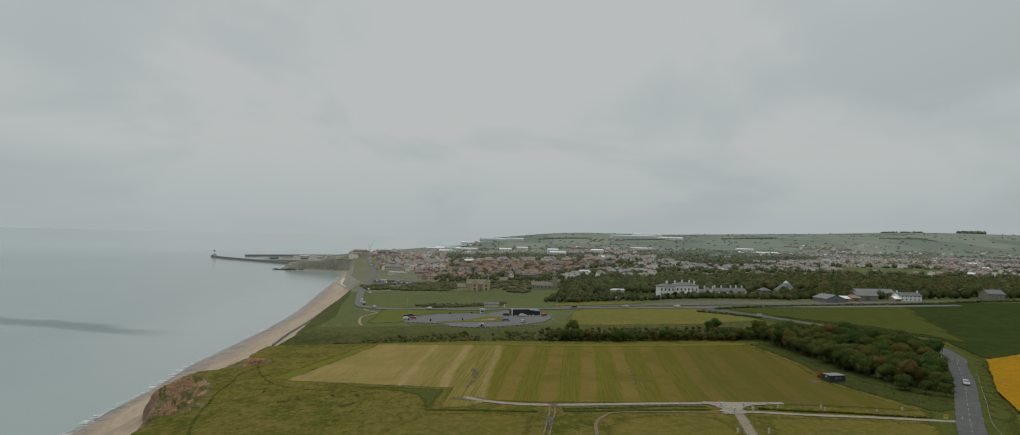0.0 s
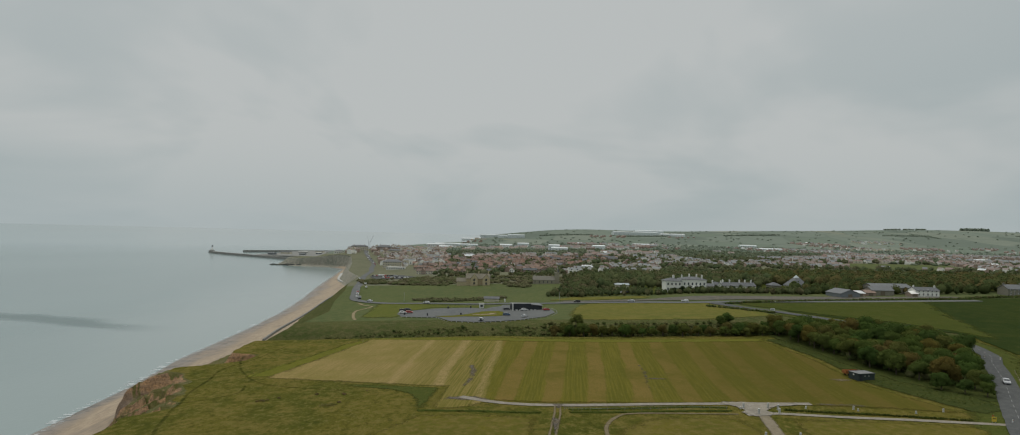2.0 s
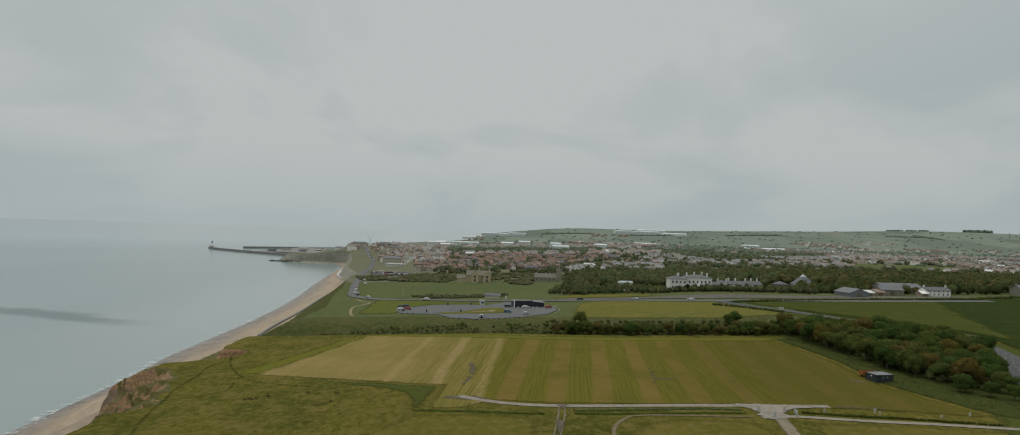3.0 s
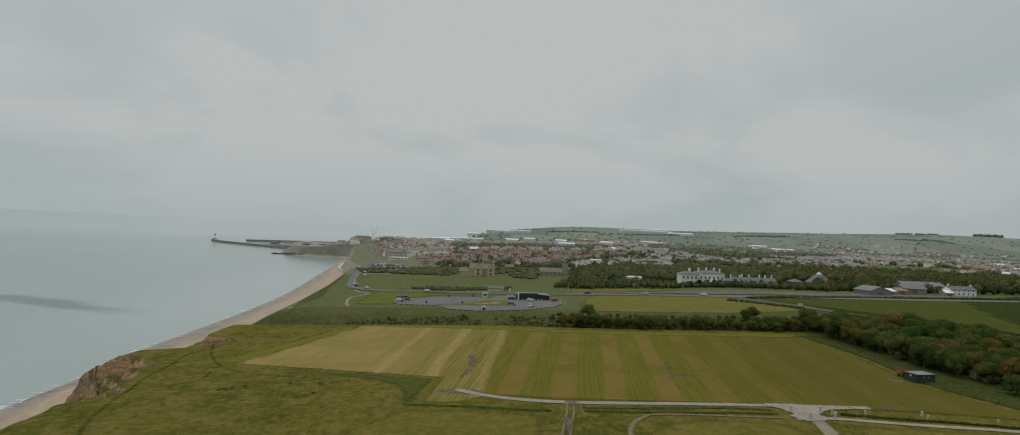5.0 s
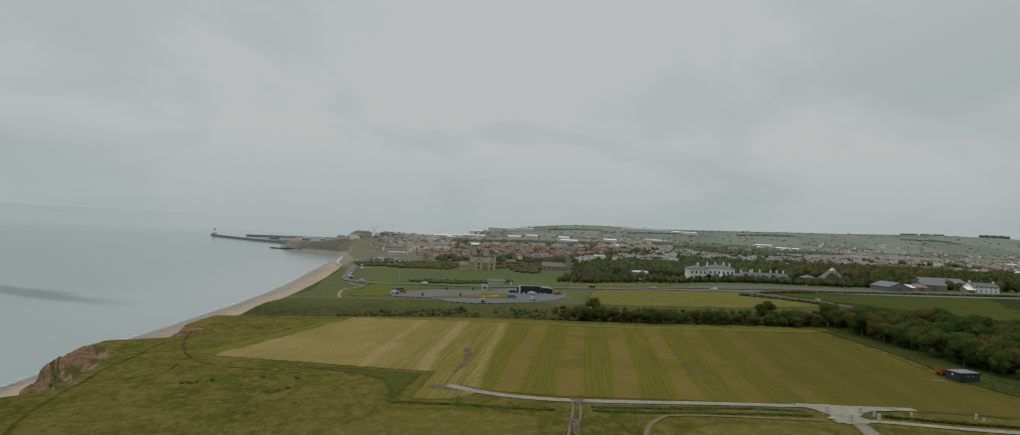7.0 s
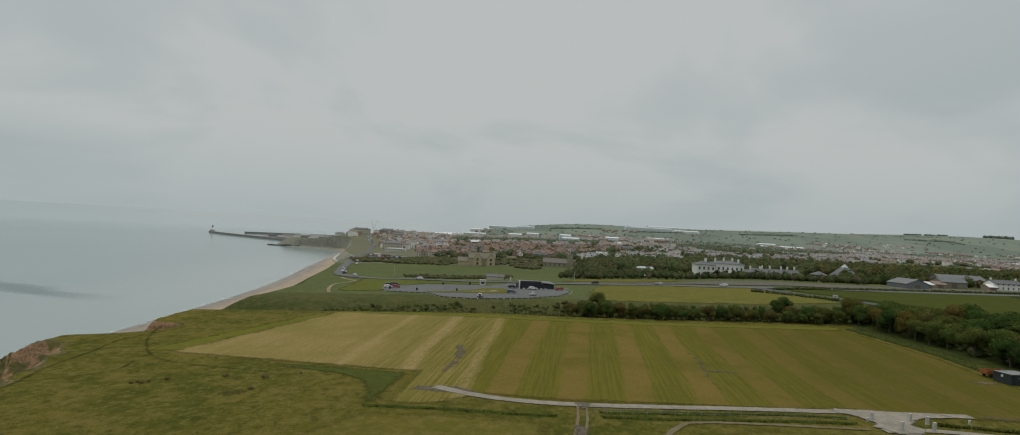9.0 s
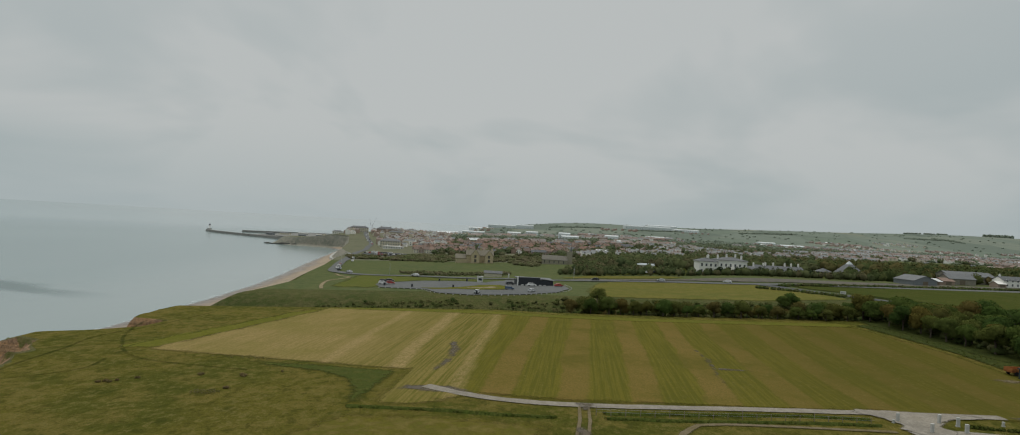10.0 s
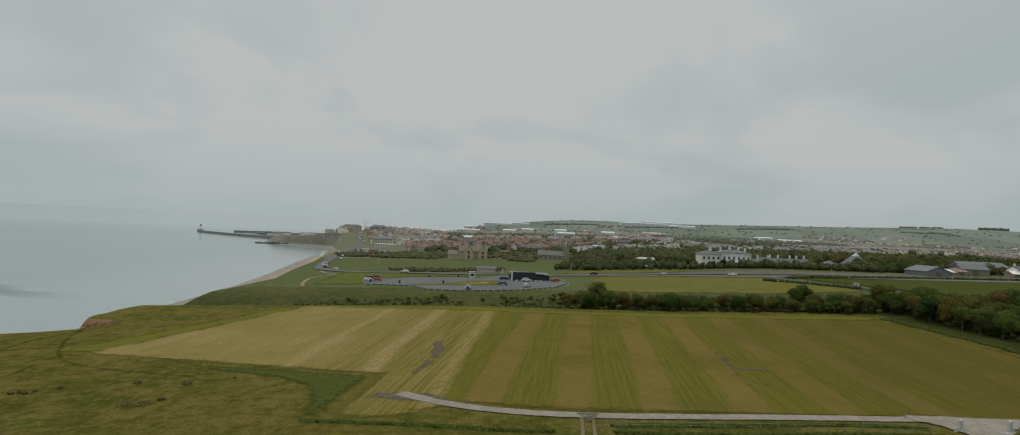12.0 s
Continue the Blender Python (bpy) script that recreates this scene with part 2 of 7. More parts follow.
def sea_material():
    m, n, l, b = shader("sea_water")
    p = world_pos(n)
    big = noise_node(n, l, p, 0.004, 3, 0.5, (1.0, 0.35, 1))
    c = mix(n, l, spread(n, l, big, 0.35, 0.65), (0.158, 0.224, 0.222), (0.182, 0.250, 0.247))
    # shallow water over sand, cloudy along the beach; the sky's sheen painted in too
    sh = n.new("ShaderNodeSeparateXYZ")
    l.new(p, sh.inputs[0])
    off = math_node(n, l, "MULTIPLY_ADD", sh.outputs["Y"], 0.164, sh.outputs["X"])
    off = math_node(n, l, "MULTIPLY_ADD", noise_node(n, l, p, 0.01, 3, 0.5, (1.0, 0.4, 1.0)), 60.0, off)
    c = mix(n, l, spread(n, l, off, -250.0, -100.0, 0.0, 0.6), c, (0.300, 0.350, 0.342))
    # a streak of darker, ruffled water runs out from the beach
    s = n.new("ShaderNodeSeparateXYZ")
    l.new(p, s.inputs[0])
    line = math_node(n, l, "MULTIPLY_ADD", s.outputs["X"], 0.27, s.outputs["Y"])
    line = math_node(n, l, "MULTIPLY_ADD", noise_node(n, l, p, 0.012, 3, 0.5), 50.0, line)
    band = spread(n, l, math_node(n, l, "ABSOLUTE", math_node(n, l, "SUBTRACT", line, 372.0)), 4.0, 17.0, 1.0, 0.0)
    band = math_node(n, l, "MULTIPLY", band, spread(n, l, s.outputs["X"], -300.0, -225.0, 0.62, 0.0))
    c = mix(n, l, band, c, (0.085, 0.125, 0.125))
    l.new(c, b.inputs["Base Color"])
    b.inputs["IOR"].default_value = 1.33
    w1 = noise_node(n, l, p, 0.05, 4, 0.6, (1.0, 0.35, 1))
    w2 = noise_node(n, l, p, 0.6, 3, 0.6, (1.0, 0.5, 1))
    out = n.new("ShaderNodeVectorMath")
    out.operation = "LENGTH"
    l.new(p, out.inputs[0])
    ruffle = spread(n, l, out.outputs["Value"], 1250.0, 3000.0, 1.0, 0.0)
    l.new(math_node(n, l, "MULTIPLY_ADD", band, 0.25, math_node(n, l, "MULTIPLY_ADD", ruffle, 0.12, 0.05)), b.inputs["Roughness"])
    relief(n, l, b, math_node(n, l, "MULTIPLY", ruffle, math_node(n, l, "MULTIPLY_ADD", w1, 2.0, w2)), 0.2, 0.28)
    return m


def mown_material():
    """Cut meadow: green swaths ribbed with stubble between flat brown ones, straw where the hay lay."""
    m, n, l, b = shader("mown_meadow")
    p = world_pos(n)
    s = n.new("ShaderNodeSeparateXYZ")
    l.new(p, s.inputs[0])
    X, Y = s.outputs["X"], s.outputs["Y"]
    wob = math_node(n, l, "SUBTRACT", noise_node(n, l, p, 0.03, 4, 0.6), 0.5)
    jag = math_node(n, l, "SUBTRACT", noise_node(n, l, p, 0.35, 4, 0.65), 0.5)

    def lane(slope):
        u_ = math_node(n, l, "MULTIPLY_ADD", Y, slope, X)
        u_ = math_node(n, l, "MULTIPLY_ADD", wob, 4.0, u_)
        return math_node(n, l, "MULTIPLY_ADD", jag, 1.6, u_)

    def pulse(u_, mid, half, soft):
        return spread(n, l, math_node(n, l, "ABSOLUTE", math_node(n, l, "SUBTRACT", u_, mid)), half - soft, half + soft, 1.0, 0.0)

    u, u2 = lane(-0.10), lane(-0.03)
    cu = n.new("ShaderNodeCombineXYZ")
    l.new(math_node(n, l, "MULTIPLY_ADD", Y, -0.08, X), cu.inputs[0])
    l.new(math_node(n, l, "MULTIPLY", Y, 0.018), cu.inputs[1])
    rows = noise_node(n, l, cu.outputs[0], 1.9, 3, 0.6)
    streak = noise_node(n, l, cu.outputs[0], 3.6, 4, 0.7)
    patch = noise_node(n, l, p, 0.06, 4, 0.65)
    tuft = noise_node(n, l, p, 0.8, 4, 0.7)
    swath = math_node(n, l, "COSINE", math_node(n, l, "MULTIPLY_ADD", u, 2 * math.pi / 13.2, 2 * math.pi * 8.4 / 13.2))
    swath = math_node(n, l, "MULTIPLY_ADD", math_node(n, l, "SUBTRACT", patch, 0.5), 0.9, swath)
    brown = spread(n, l, swath, 0.02, 0.48)
    # the swaths blur together towards the wood
    brown = math_node(n, l, "MULTIPLY", brown, spread(n, l, u, 14.0, 60.0, 1.0, 0.75))
    lush = mix(n, l, spread(n, l, rows, 0.40, 0.60), (0.101, 0.097, 0.014), (0.143, 0.124, 0.020))
    lush = mix(n, l, spread(n, l, streak, 0.54, 0.70, 0, 0.4), lush, (0.205, 0.178, 0.050))
    worn = mix(n, l, spread(n, l, patch, 0.35, 0.65), (0.186, 0.130, 0.038), (0.150, 0.116, 0.027))
    green = mix(n, l, brown, lush, worn)
    green = mix(n, l, spread(n, l, u, 5.0, 70.0, 0.0, 0.52), green, (0.066, 0.056, 0.011))
    green = mix(n, l, math_node(n, l, "MULTIPLY", spread(n, l, patch, 0.52, 0.66), spread(n, l, tuft, 0.40, 0.60, 0.15, 0.6)), green, (0.078, 0.080, 0.012))
    pale = mix(n, l, spread(n, l, patch, 0.34, 0.64), (0.300, 0.222, 0.092), (0.232, 0.186, 0.062))
    pale = mix(n, l, spread(n, l, rows, 0.44, 0.62, 0, 0.5), pale, (0.168, 0.145, 0.038))
    ribbed = mix(n, l, spread(n, l, rows, 0.40, 0.60), (0.225, 0.178, 0.056), (0.128, 0.118, 0.024))
    straw = mix(n, l, spread(n, l, u2, -52.0, -26.0), pale, ribbed)
    straw = mix(n, l, spread(n, l, streak, 0.54, 0.70, 0, 0.5), straw, (0.350, 0.268, 0.125))
    swept = (0.345, 0.252, 0.118)
    straw = mix(n, l, math_node(n, l, "MULTIPLY", pulse(u2, -45.6, 1.2, 0.8), spread(n, l, tuft, 0.35, 0.6, 0.25, 0.75)), straw, swept)
    straw = mix(n, l, math_node(n, l, "MULTIPLY", pulse(u2, -30.6, 1.8, 1.0), spread(n, l, tuft, 0.35, 0.6, 0.35, 0.85)), straw, swept)
    straw = mix(n, l, math_node(n, l, "MULTIPLY", pulse(u2, -16.4, 1.1, 0.8), spread(n, l, tuft, 0.35, 0.6, 0.1, 0.65)), straw, swept)
    col = mix(n, l, spread(n, l, u2, -15.2, -14.0), straw, green)
    # a sweep of cut grass runs along the near end of the straw
    near = spread(n, l, math_node(n, l, "MULTIPLY_ADD", jag, 4.0, Y), 184.0, 190.0, 1.0, 0.0)
    col = mix(n, l, math_node(n, l, "MULTIPLY", near, spread(n, l, u2, -16.0, -19.0, 0.0, 0.75)), col, ribbed)
    col = mix(n, l, spread(n, l, tuft, 0.52, 0.74, 0, 0.35), col, (0.220, 0.168, 0.056))
    fine = noise_node(n, l, p, 3.0, 3, 0.6)
    col = mix(n, l, spread(n, l, fine, 0.40, 0.62, 0, 0.5), col, (0.090, 0.086, 0.018))
    l.new(col, b.inputs["Base Color"])
    b.inputs["Roughness"].default_value = 0.95
    b.inputs["Specular IOR Level"].default_value = 0.02
    relief(n, l, b, math_node(n, l, "ADD", fine, rows), 0.4, 0.15)
    return m


def clay_material():
    """Eroding boulder clay; turf clings to the slumped ledges that lie flat enough."""
    m, n, l, b = shader("boulder_clay")
    g = n.new("ShaderNodeNewGeometry")
    p = g.outputs["Position"]
    z = n.new("ShaderNodeSeparateXYZ")
    l.new(g.outputs["Normal"], z.inputs[0])
    bed = noise_node(n, l, p, 0.25, 4, 0.6, (0.4, 0.4, 3.0))
    hz = n.new("ShaderNodeSeparateXYZ")
    l.new(p, hz.inputs[0])
    level = math_node(n, l, "MULTIPLY_ADD", noise_node(n, l, p, 0.1, 4, 0.6), 9.0, hz.outputs["Z"])
    low = mix(n, l, spread(n, l, bed, 0.35, 0.65), (0.300, 0.205, 0.135), (0.215, 0.152, 0.105))
    high = mix(n, l, spread(n, l, bed, 0.35, 0.65), (0.560, 0.320, 0.150), (0.420, 0.255, 0.140))
    col = mix(n, l, spread(n, l, level, 13.0, 18.5), low, high)
    col = mix(n, l, spread(n, l, noise_node(n, l, p, 0.5, 4, 0.65), 0.5, 0.66, 0, 0.6), col, (0.350, 0.225, 0.125))
    fine = noise_node(n, l, p, 1.1, 6, 0.75)
    col = mix(n, l, spread(n, l, fine, 0.42, 0.62, 0, 0.62), col, (0.120, 0.080, 0.050))
    turf = math_node(n, l, "MULTIPLY_ADD", noise_node(n, l, p, 0.22, 4, 0.6), 0.5, z.outputs["Z"])
    turf = math_node(n, l, "MULTIPLY", spread(n, l, turf, 1.00, 1.12), spread(n, l, level, 12.5, 15.5))
    grass = mix(n, l, spread(n, l, noise_node(n, l, p, 0.6, 4, 0.65), 0.38, 0.66), (0.112, 0.112, 0.020), (0.160, 0.138, 0.040))
    col = mix(n, l, turf, col, grass)
    l.new(col, b.inputs["Base Color"])
    b.inputs["Roughness"].default_value = 0.95
    relief(n, l, b, math_node(n, l, "ADD", fine, bed), 1.0, 1.1)
    return m


def rough_grass_material():
    """Unmown cliff-top grass: broad green and straw-coloured drifts, tussocks, seed heads and dark hollows."""
    m, n, l, b = shader("rough_grass")
    p = world_pos(n)
    broad = noise_node(n, l, p, 0.030, 4, 0.6)
    mid = noise_node(n, l, p, 0.16, 5, 0.68, (0.8, 1.0, 1.0))
    tus = noise_node(n, l, p, 0.62, 5, 0.75, (1.0, 0.7, 1.0))
    fine = noise_node(n, l, p, 3.2, 4, 0.7)
    c = mix(n, l, spread(n, l, broad, 0.40, 0.60), (0.152, 0.135, 0.026), (0.098, 0.105, 0.018))
    c = mix(n, l, spread(n, l, mid, 0.46, 0.62, 0, 0.8), c, (0.203, 0.163, 0.043))
    c = mix(n, l, spread(n, l, mid, 0.44, 0.30, 0, 0.7), c, (0.060, 0.072, 0.013))
    c = mix(n, l, spread(n, l, tus, 0.51, 0.62, 0, 0.7), c, (0.222, 0.184, 0.058))
    c = mix(n, l, spread(n, l, tus, 0.48, 0.37, 0, 0.7), c, (0.060, 0.066, 0.013))
    c = mix(n, l, spread(n, l, fine, 0.44, 0.62, 0, 0.5), c, (0.080, 0.076, 0.015))
    l.new(c, b.inputs["Base Color"])
    b.inputs["Roughness"].default_value = 0.95
    b.inputs["Specular IOR Level"].default_value = 0.02
    relief(n, l, b, math_node(n, l, "MULTIPLY_ADD", tus, 1.5, fine), 0.9, 0.5)
    return m


M_GRASS = rough_grass_material()
M_CLAY = clay_material()


def downland_material():
    """Far hill farmland: a patchwork of pastures, stubble and copses with hedges between."""
    m, n, l, b = shader("hazed_farmland")
    p = world_pos(n)
    mp = n.new("ShaderNodeMapping")
    mp.inputs["Scale"].default_value = (1.0, 0.42, 0.0)
    mp.inputs["Rotation"].default_value = (0, 0, 0.3)
    l.new(p, mp.inputs["Vector"])
    cells = []
    for feature in ("F1", "DISTANCE_TO_EDGE"):
        v = n.new("ShaderNodeTexVoronoi")
        v.feature = feature
        v.inputs["Scale"].default_value = 0.0062
        l.new(mp.outputs[0], v.inputs["Vector"])
        cells.append(v)
    pick = n.new("ShaderNodeSeparateColor")
    l.new(cells[0].outputs["Color"], pick.inputs[0])
    ramp = n.new("ShaderNodeValToRGB")
    ramp.color_ramp.interpolation = "CONSTANT"
    l.new(pick.outputs[0], ramp.inputs[0])
    el = ramp.color_ramp.elements
    # field greens paled and blued, the haze put into these colours
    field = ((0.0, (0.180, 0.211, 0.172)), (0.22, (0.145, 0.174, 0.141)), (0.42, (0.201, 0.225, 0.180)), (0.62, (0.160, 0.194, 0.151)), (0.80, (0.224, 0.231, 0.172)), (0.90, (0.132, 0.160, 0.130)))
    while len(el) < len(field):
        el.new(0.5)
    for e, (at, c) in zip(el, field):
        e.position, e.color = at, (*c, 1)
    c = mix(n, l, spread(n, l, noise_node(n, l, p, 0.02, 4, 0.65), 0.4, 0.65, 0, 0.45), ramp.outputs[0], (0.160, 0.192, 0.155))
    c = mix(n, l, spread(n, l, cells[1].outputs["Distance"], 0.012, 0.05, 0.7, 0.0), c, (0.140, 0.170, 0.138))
    l.new(c, b.inputs["Base Color"])
    b.inputs["Roughness"].default_value = 0.95
    b.inputs["Specular IOR Level"].default_value = 0.02
    return m


M_DOWN = downland_material()


def ragged_edge(m, lo=0.10, hi=0.32, scale=0.9, amount=0.5):
    """Lets the rim of a ground patch break up into the turf round it."""
    n, l = m.node_tree.nodes, m.node_tree.links
    b = n["Principled BSDF"]
    at = n.new("ShaderNodeAttribute")
    at.attribute_name = "fade"
    f = noise_node(n, l, world_pos(n), scale, 4, 0.65)
    v = math_node(n, l, "MULTIPLY_ADD", math_node(n, l, "SUBTRACT", f, 0.5), amount, at.outputs["Fac"])
    l.new(spread(n, l, v, lo, hi), b.inputs["Alpha"])
    return m


M_SAND, M_SEA, M_MOWN = sand_material(), sea_material(), mown_material()
for m_ in (M_LONG, M_DIRT, M_DIRTGRAVEL, M_SANDPATH):
    ragged_edge(m_, 0.15, 0.75, 0.8, 0.9)
ragged_edge(M_GRAVEL, 0.05, 0.3)
ragged_edge(M_MOWN, 0.05, 0.75, 0.5, 0.7)
ragged_edge(M_PLAIN, 0.02, 0.5, 0.3, 0.8)
ragged_edge(M_GREENP, 0.02, 0.5, 0.3, 0.8)
ragged_edge(M_FIELDEDGE, 0.02, 0.6, 0.2, 0.8)
ragged_edge(M_OLIVE, 0.02, 0.7, 0.5, 0.9)
ragged_edge(M_LOWER, 0.1, 0.8, 0.3, 1.2)
M_LEAF = foliage("tree_leaves", (0.063, 0.104, 0.028), (0.080, 0.126, 0.031), (0.072, 0.111, 0.031), (0.100, 0.138, 0.033), (0.090, 0.124, 0.033), (0.121, 0.139, 0.037), (0.129, 0.136, 0.040), (0.150, 0.112, 0.042), (0.168, 0.132, 0.036), (0.098, 0.126, 0.035))
M_LEAF2 = foliage("bush_leaves", (0.081, 0.123, 0.038), (0.110, 0.148, 0.048), (0.138, 0.156, 0.059), (0.152, 0.148, 0.072), (0.101, 0.135, 0.044))
M_BARK = plain("bark", (0.120, 0.095, 0.070), 0.95, vary=0.4)

# ---------- the land ----------
COAST = [(-700, -60), (60, -92), (140, -99), (155, -101), (164, -103), (168, -98), (173, -94), (178, -95), (181, -100), (188, -99), (194, -103), (198, -106), (203, -105), (208, -111), (215, -114), (219, -123),
         (225, -124), (229, -112), (235, -103), (247, -102), (250, -115), (256, -117), (285, -119), (305, -122), (330, -116), (380, -117), (440, -132),
         (520, -148), (600, -168), (700, -185), (800, -225), (950, -262), (1080, -300), (1108, -330), (1125, -410),
         (1150, -440), (1200, -436), (1300, -440), (1700, -520), (2300, -480), (3500, -400), (5000, -300)]
WATER = [(-700, -110), (100, -150), (212, -162), (267, -168), (327, -179), (433, -188), (509, -198), (603, -215), (721, -241),
         (861, -269), (1053, -306), (1100, -345), (1112, -420), (1150, -462), (1200, -452), (1300, -450), (1700, -530), (2300, -490), (3500, -410), (5000, -310)]


FOOT = [(-700, -90), (100, -112), (150, -116), (165, -119), (178, -121), (195, -129), (210, -135), (222, -142), (238, -148), (252, -150), (300, -149), (340, -143), (400, -152),
        (480, -167), (600, -185), (700, -197), (800, -239), (950, -276), (1080, -308), (1108, -340), (1125, -424), (1150, -456), (1200, -448), (1300, -447), (1700, -527), (2300, -487), (3500, -407), (5000, -307)]


def table(tab, y):
    ys, xs = [p[0] for p in tab], [p[1] for p in tab]
    return float(np.interp(y, ys, xs))


def sstep(a, b, x):
    u = min(1.0, max(0.0, (x - a) / (b - a)))
    return u * u * (3 - 2 * u)


def land(x, y):
    """Height of the ground above the sea, inland of the cliff edge."""
    z = 24.7 + (0.045 * min(0.0, x + 10) if x < 0 else 0.012 * min(x, 400))
    z = max(z, 16.0)
    z += (0.03 * max(0.0, min(y, 470) - 200) - 5.0 * sstep(490, 640, y)) * sstep(0, 150, x)
    # the hall lies a little lower than the road
    z -= 2.5 * sstep(432, 450, y) * sstep(540, 500, y) * sstep(80, 104, x) * sstep(262, 225, x)
    # the wooded dell beyond the meadow
    mid = 303 + 0.02 * x
    depth = 7.5 * sstep(170, 90, x) + 3.0 * sstep(-40, -120, x)
    z -= depth * math.exp(-((y - mid) / 11.0) ** 2)
    # rise towards the town and the hills
    z += 0.0115 * max(0.0, min(y, 2600) - 850)
    if y > 1500:
        a = x / y
        top = 12 + 42 * sstep(-0.12, 0.12, a) + 54 * sstep(0.1, 0.75, a)
        top *= 0.86 + 0.28 * noise.noise((x * 0.0011, y * 0.0004, 3.0))
        z += top * sstep(1900, 3500, y) - 0.02 * max(0.0, y - 3700)
        z -= 14 * sstep(-0.10, -0.2, a)
    # the town climbs behind the low headland and falls again to the harbour
    if x < -180 and y > 900:
        hill = 16.0 + 11.5 * sstep(900, 1240, y) - 17.0 * sstep(1380, 1750, y)
        low = 14 - 6 * sstep(1180, 1350, y)
        s = sstep(-405, -320, x)
        w = sstep(-180, -250, x) * sstep(900, 960, y)
        z += (hill * s + low * (1 - s) - z) * w
    return z


def smooth_coast(y):
    return sum(table(COAST, y + k) for k in (-60, -40, -20, 0, 20, 40, 60)) / 7


SCARPS = [60, 96, 120, 136, 149, 160, 173, 186, 199, 218, 242, 262, 281, 300, 330]


def scarp_height(x, y):
    """Slumped benches step down the face: each rises in a scarp that looks along the coast and tilts back to the next."""
    w = y + 4.5 * noise.noise((x * 0.07, y * 0.02, 11.0)) + 1.2 * noise.noise((x * 0.4, y * 0.1, 3.0))
    for a, b in zip(SCARPS, SCARPS[1:]):
        if a <= w < b:
            return 0.5 - min(1.0, ((w - a) / (b - a)) ** 0.8 * 1.02)
    return 0.0


def build_ground():
    ys = [-700, -500, -300, -150, -60, 0, 40, 70] + list(np.arange(90, 138, 3.0)) + list(np.arange(138, 300, 1.2)) + list(np.arange(300, 420, 2.4)) + list(np.arange(420, 1300, 8.0)) + list(np.arange(1300, 4700, 50.0))
    ds = list(np.arange(0, 20, 0.8)) + list(np.arange(20, 300, 3.0))
    d, step = 300.0, 4.0
    while d < 4600:
        ds.append(d)
        step *= 1.06
        d += step
    FACE, BEACH, BED = 26, 8, [0.12, 0.4, 1.0]
    verts, faces, mats = [], [], []
    for y in ys:
        rough = noise.noise((0.0, y * 0.11, 0.0)) * 1.2 + noise.noise((5.0, y * 0.42, 0.0)) * 0.8 if 80 < y < 320 else 0.0
        xc = table(COAST, y) + rough
        xs = smooth_coast(y)
        xw = table(WATER, y)
        wild = 1.0 - sstep(290, 330, y)
        width = max(6.0, xc - table(FOOT, y) + 1.5 * noise.noise((y * 0.08, 2.0, 0.0)))
        zt = land(xc, y)
        row = []
        for k in BED[::-1]:
            row.append((xw - 90 * k, y, -3.5 * k))
        for k in range(BEACH):
            f = k / BEACH
            x = xw + (xc - width - xw) * f
            row.append((x, y, 3.0 * f ** 1.2 + 0.12 * noise.noise((x * 0.1, y * 0.05, 1.0)) * f))
        for k in range(FACE):
            f = k / FACE
            x = xc - width * (1 - f)
            n1 = noise.noise((x * 0.12, y * 0.12, 4.0))
            n2 = noise.noise((x * 0.5, y * 0.5, 9.0))
            low = 1.0 - (1.0 - min(1.0, f / 0.24)) ** 2
            spur = sstep(150, 168, y) * sstep(246, 226, y)
            prof = (1 - spur) * (0.80 * f ** 0.78 + 0.20 * sstep(0.9, 1.0, f)) + spur * (0.34 * low + 0.66 * f ** 1.05)
            if wild <= 0.5:
                prof = f ** 1.25 * (1 - 0.25 * f) + 0.25 * f
            z = 3.0 + (zt - 3.0) * min(0.985, max(0.0, prof))
            z += wild * 3.8 * scarp_height(x, y) * sstep(0.06, 0.26, f) * sstep(0.99, 0.80, f) * sstep(252, 234, y)
            z += (1.2 * n1 + 1.2 * n2 + 0.7 * noise.noise((x * 1.3, y * 1.3, 2.0))) * f * (1 - f) * 4 * (0.3 + 0.7 * wild)
            row.append((x + 1.2 * n2 * wild * (1 - f), y, z))
        for d in ds:
            x = xs + d + (xc - xs) * math.exp(-d / 22.0)
            z = land(x, y)
            if 80 < y < 700 and d < 260:
                z += (0.05 * noise.noise((x * 0.15, y * 0.15, 0.0)) + 0.06 * noise.noise((x * 0.05, y * 0.05, 7.0))) * sstep(-28, -45, x) * (1.0 - sstep(190, 215, y) * sstep(-90, -80, x))
            row.append((x, y, z))
        verts += row
    nc = len(ds) + len(BED) + BEACH + FACE
    b0 = len(BED)
    for r in range(len(ys) - 1):
        for c in range(nc - 1):
            i = r * nc + c
            faces.append((i, i + 1, i + nc + 1, i + nc))
            if c < b0 + BEACH:
                mats.append(2 if ys[r] < 1085 else 5)
            elif c < b0 + BEACH + FACE:
                mats.append(1 if ys[r] < 302 else (5 if ys[r] > 655 else 3))
            else:
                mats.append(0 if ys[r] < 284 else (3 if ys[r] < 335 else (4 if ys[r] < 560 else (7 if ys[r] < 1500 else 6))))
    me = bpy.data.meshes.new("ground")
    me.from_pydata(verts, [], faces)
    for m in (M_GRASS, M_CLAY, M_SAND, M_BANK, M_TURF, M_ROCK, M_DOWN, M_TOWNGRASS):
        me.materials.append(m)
    me.polygons.foreach_set("material_index", mats)
    me.polygons.foreach_set("use_smooth", [True] * len(faces))
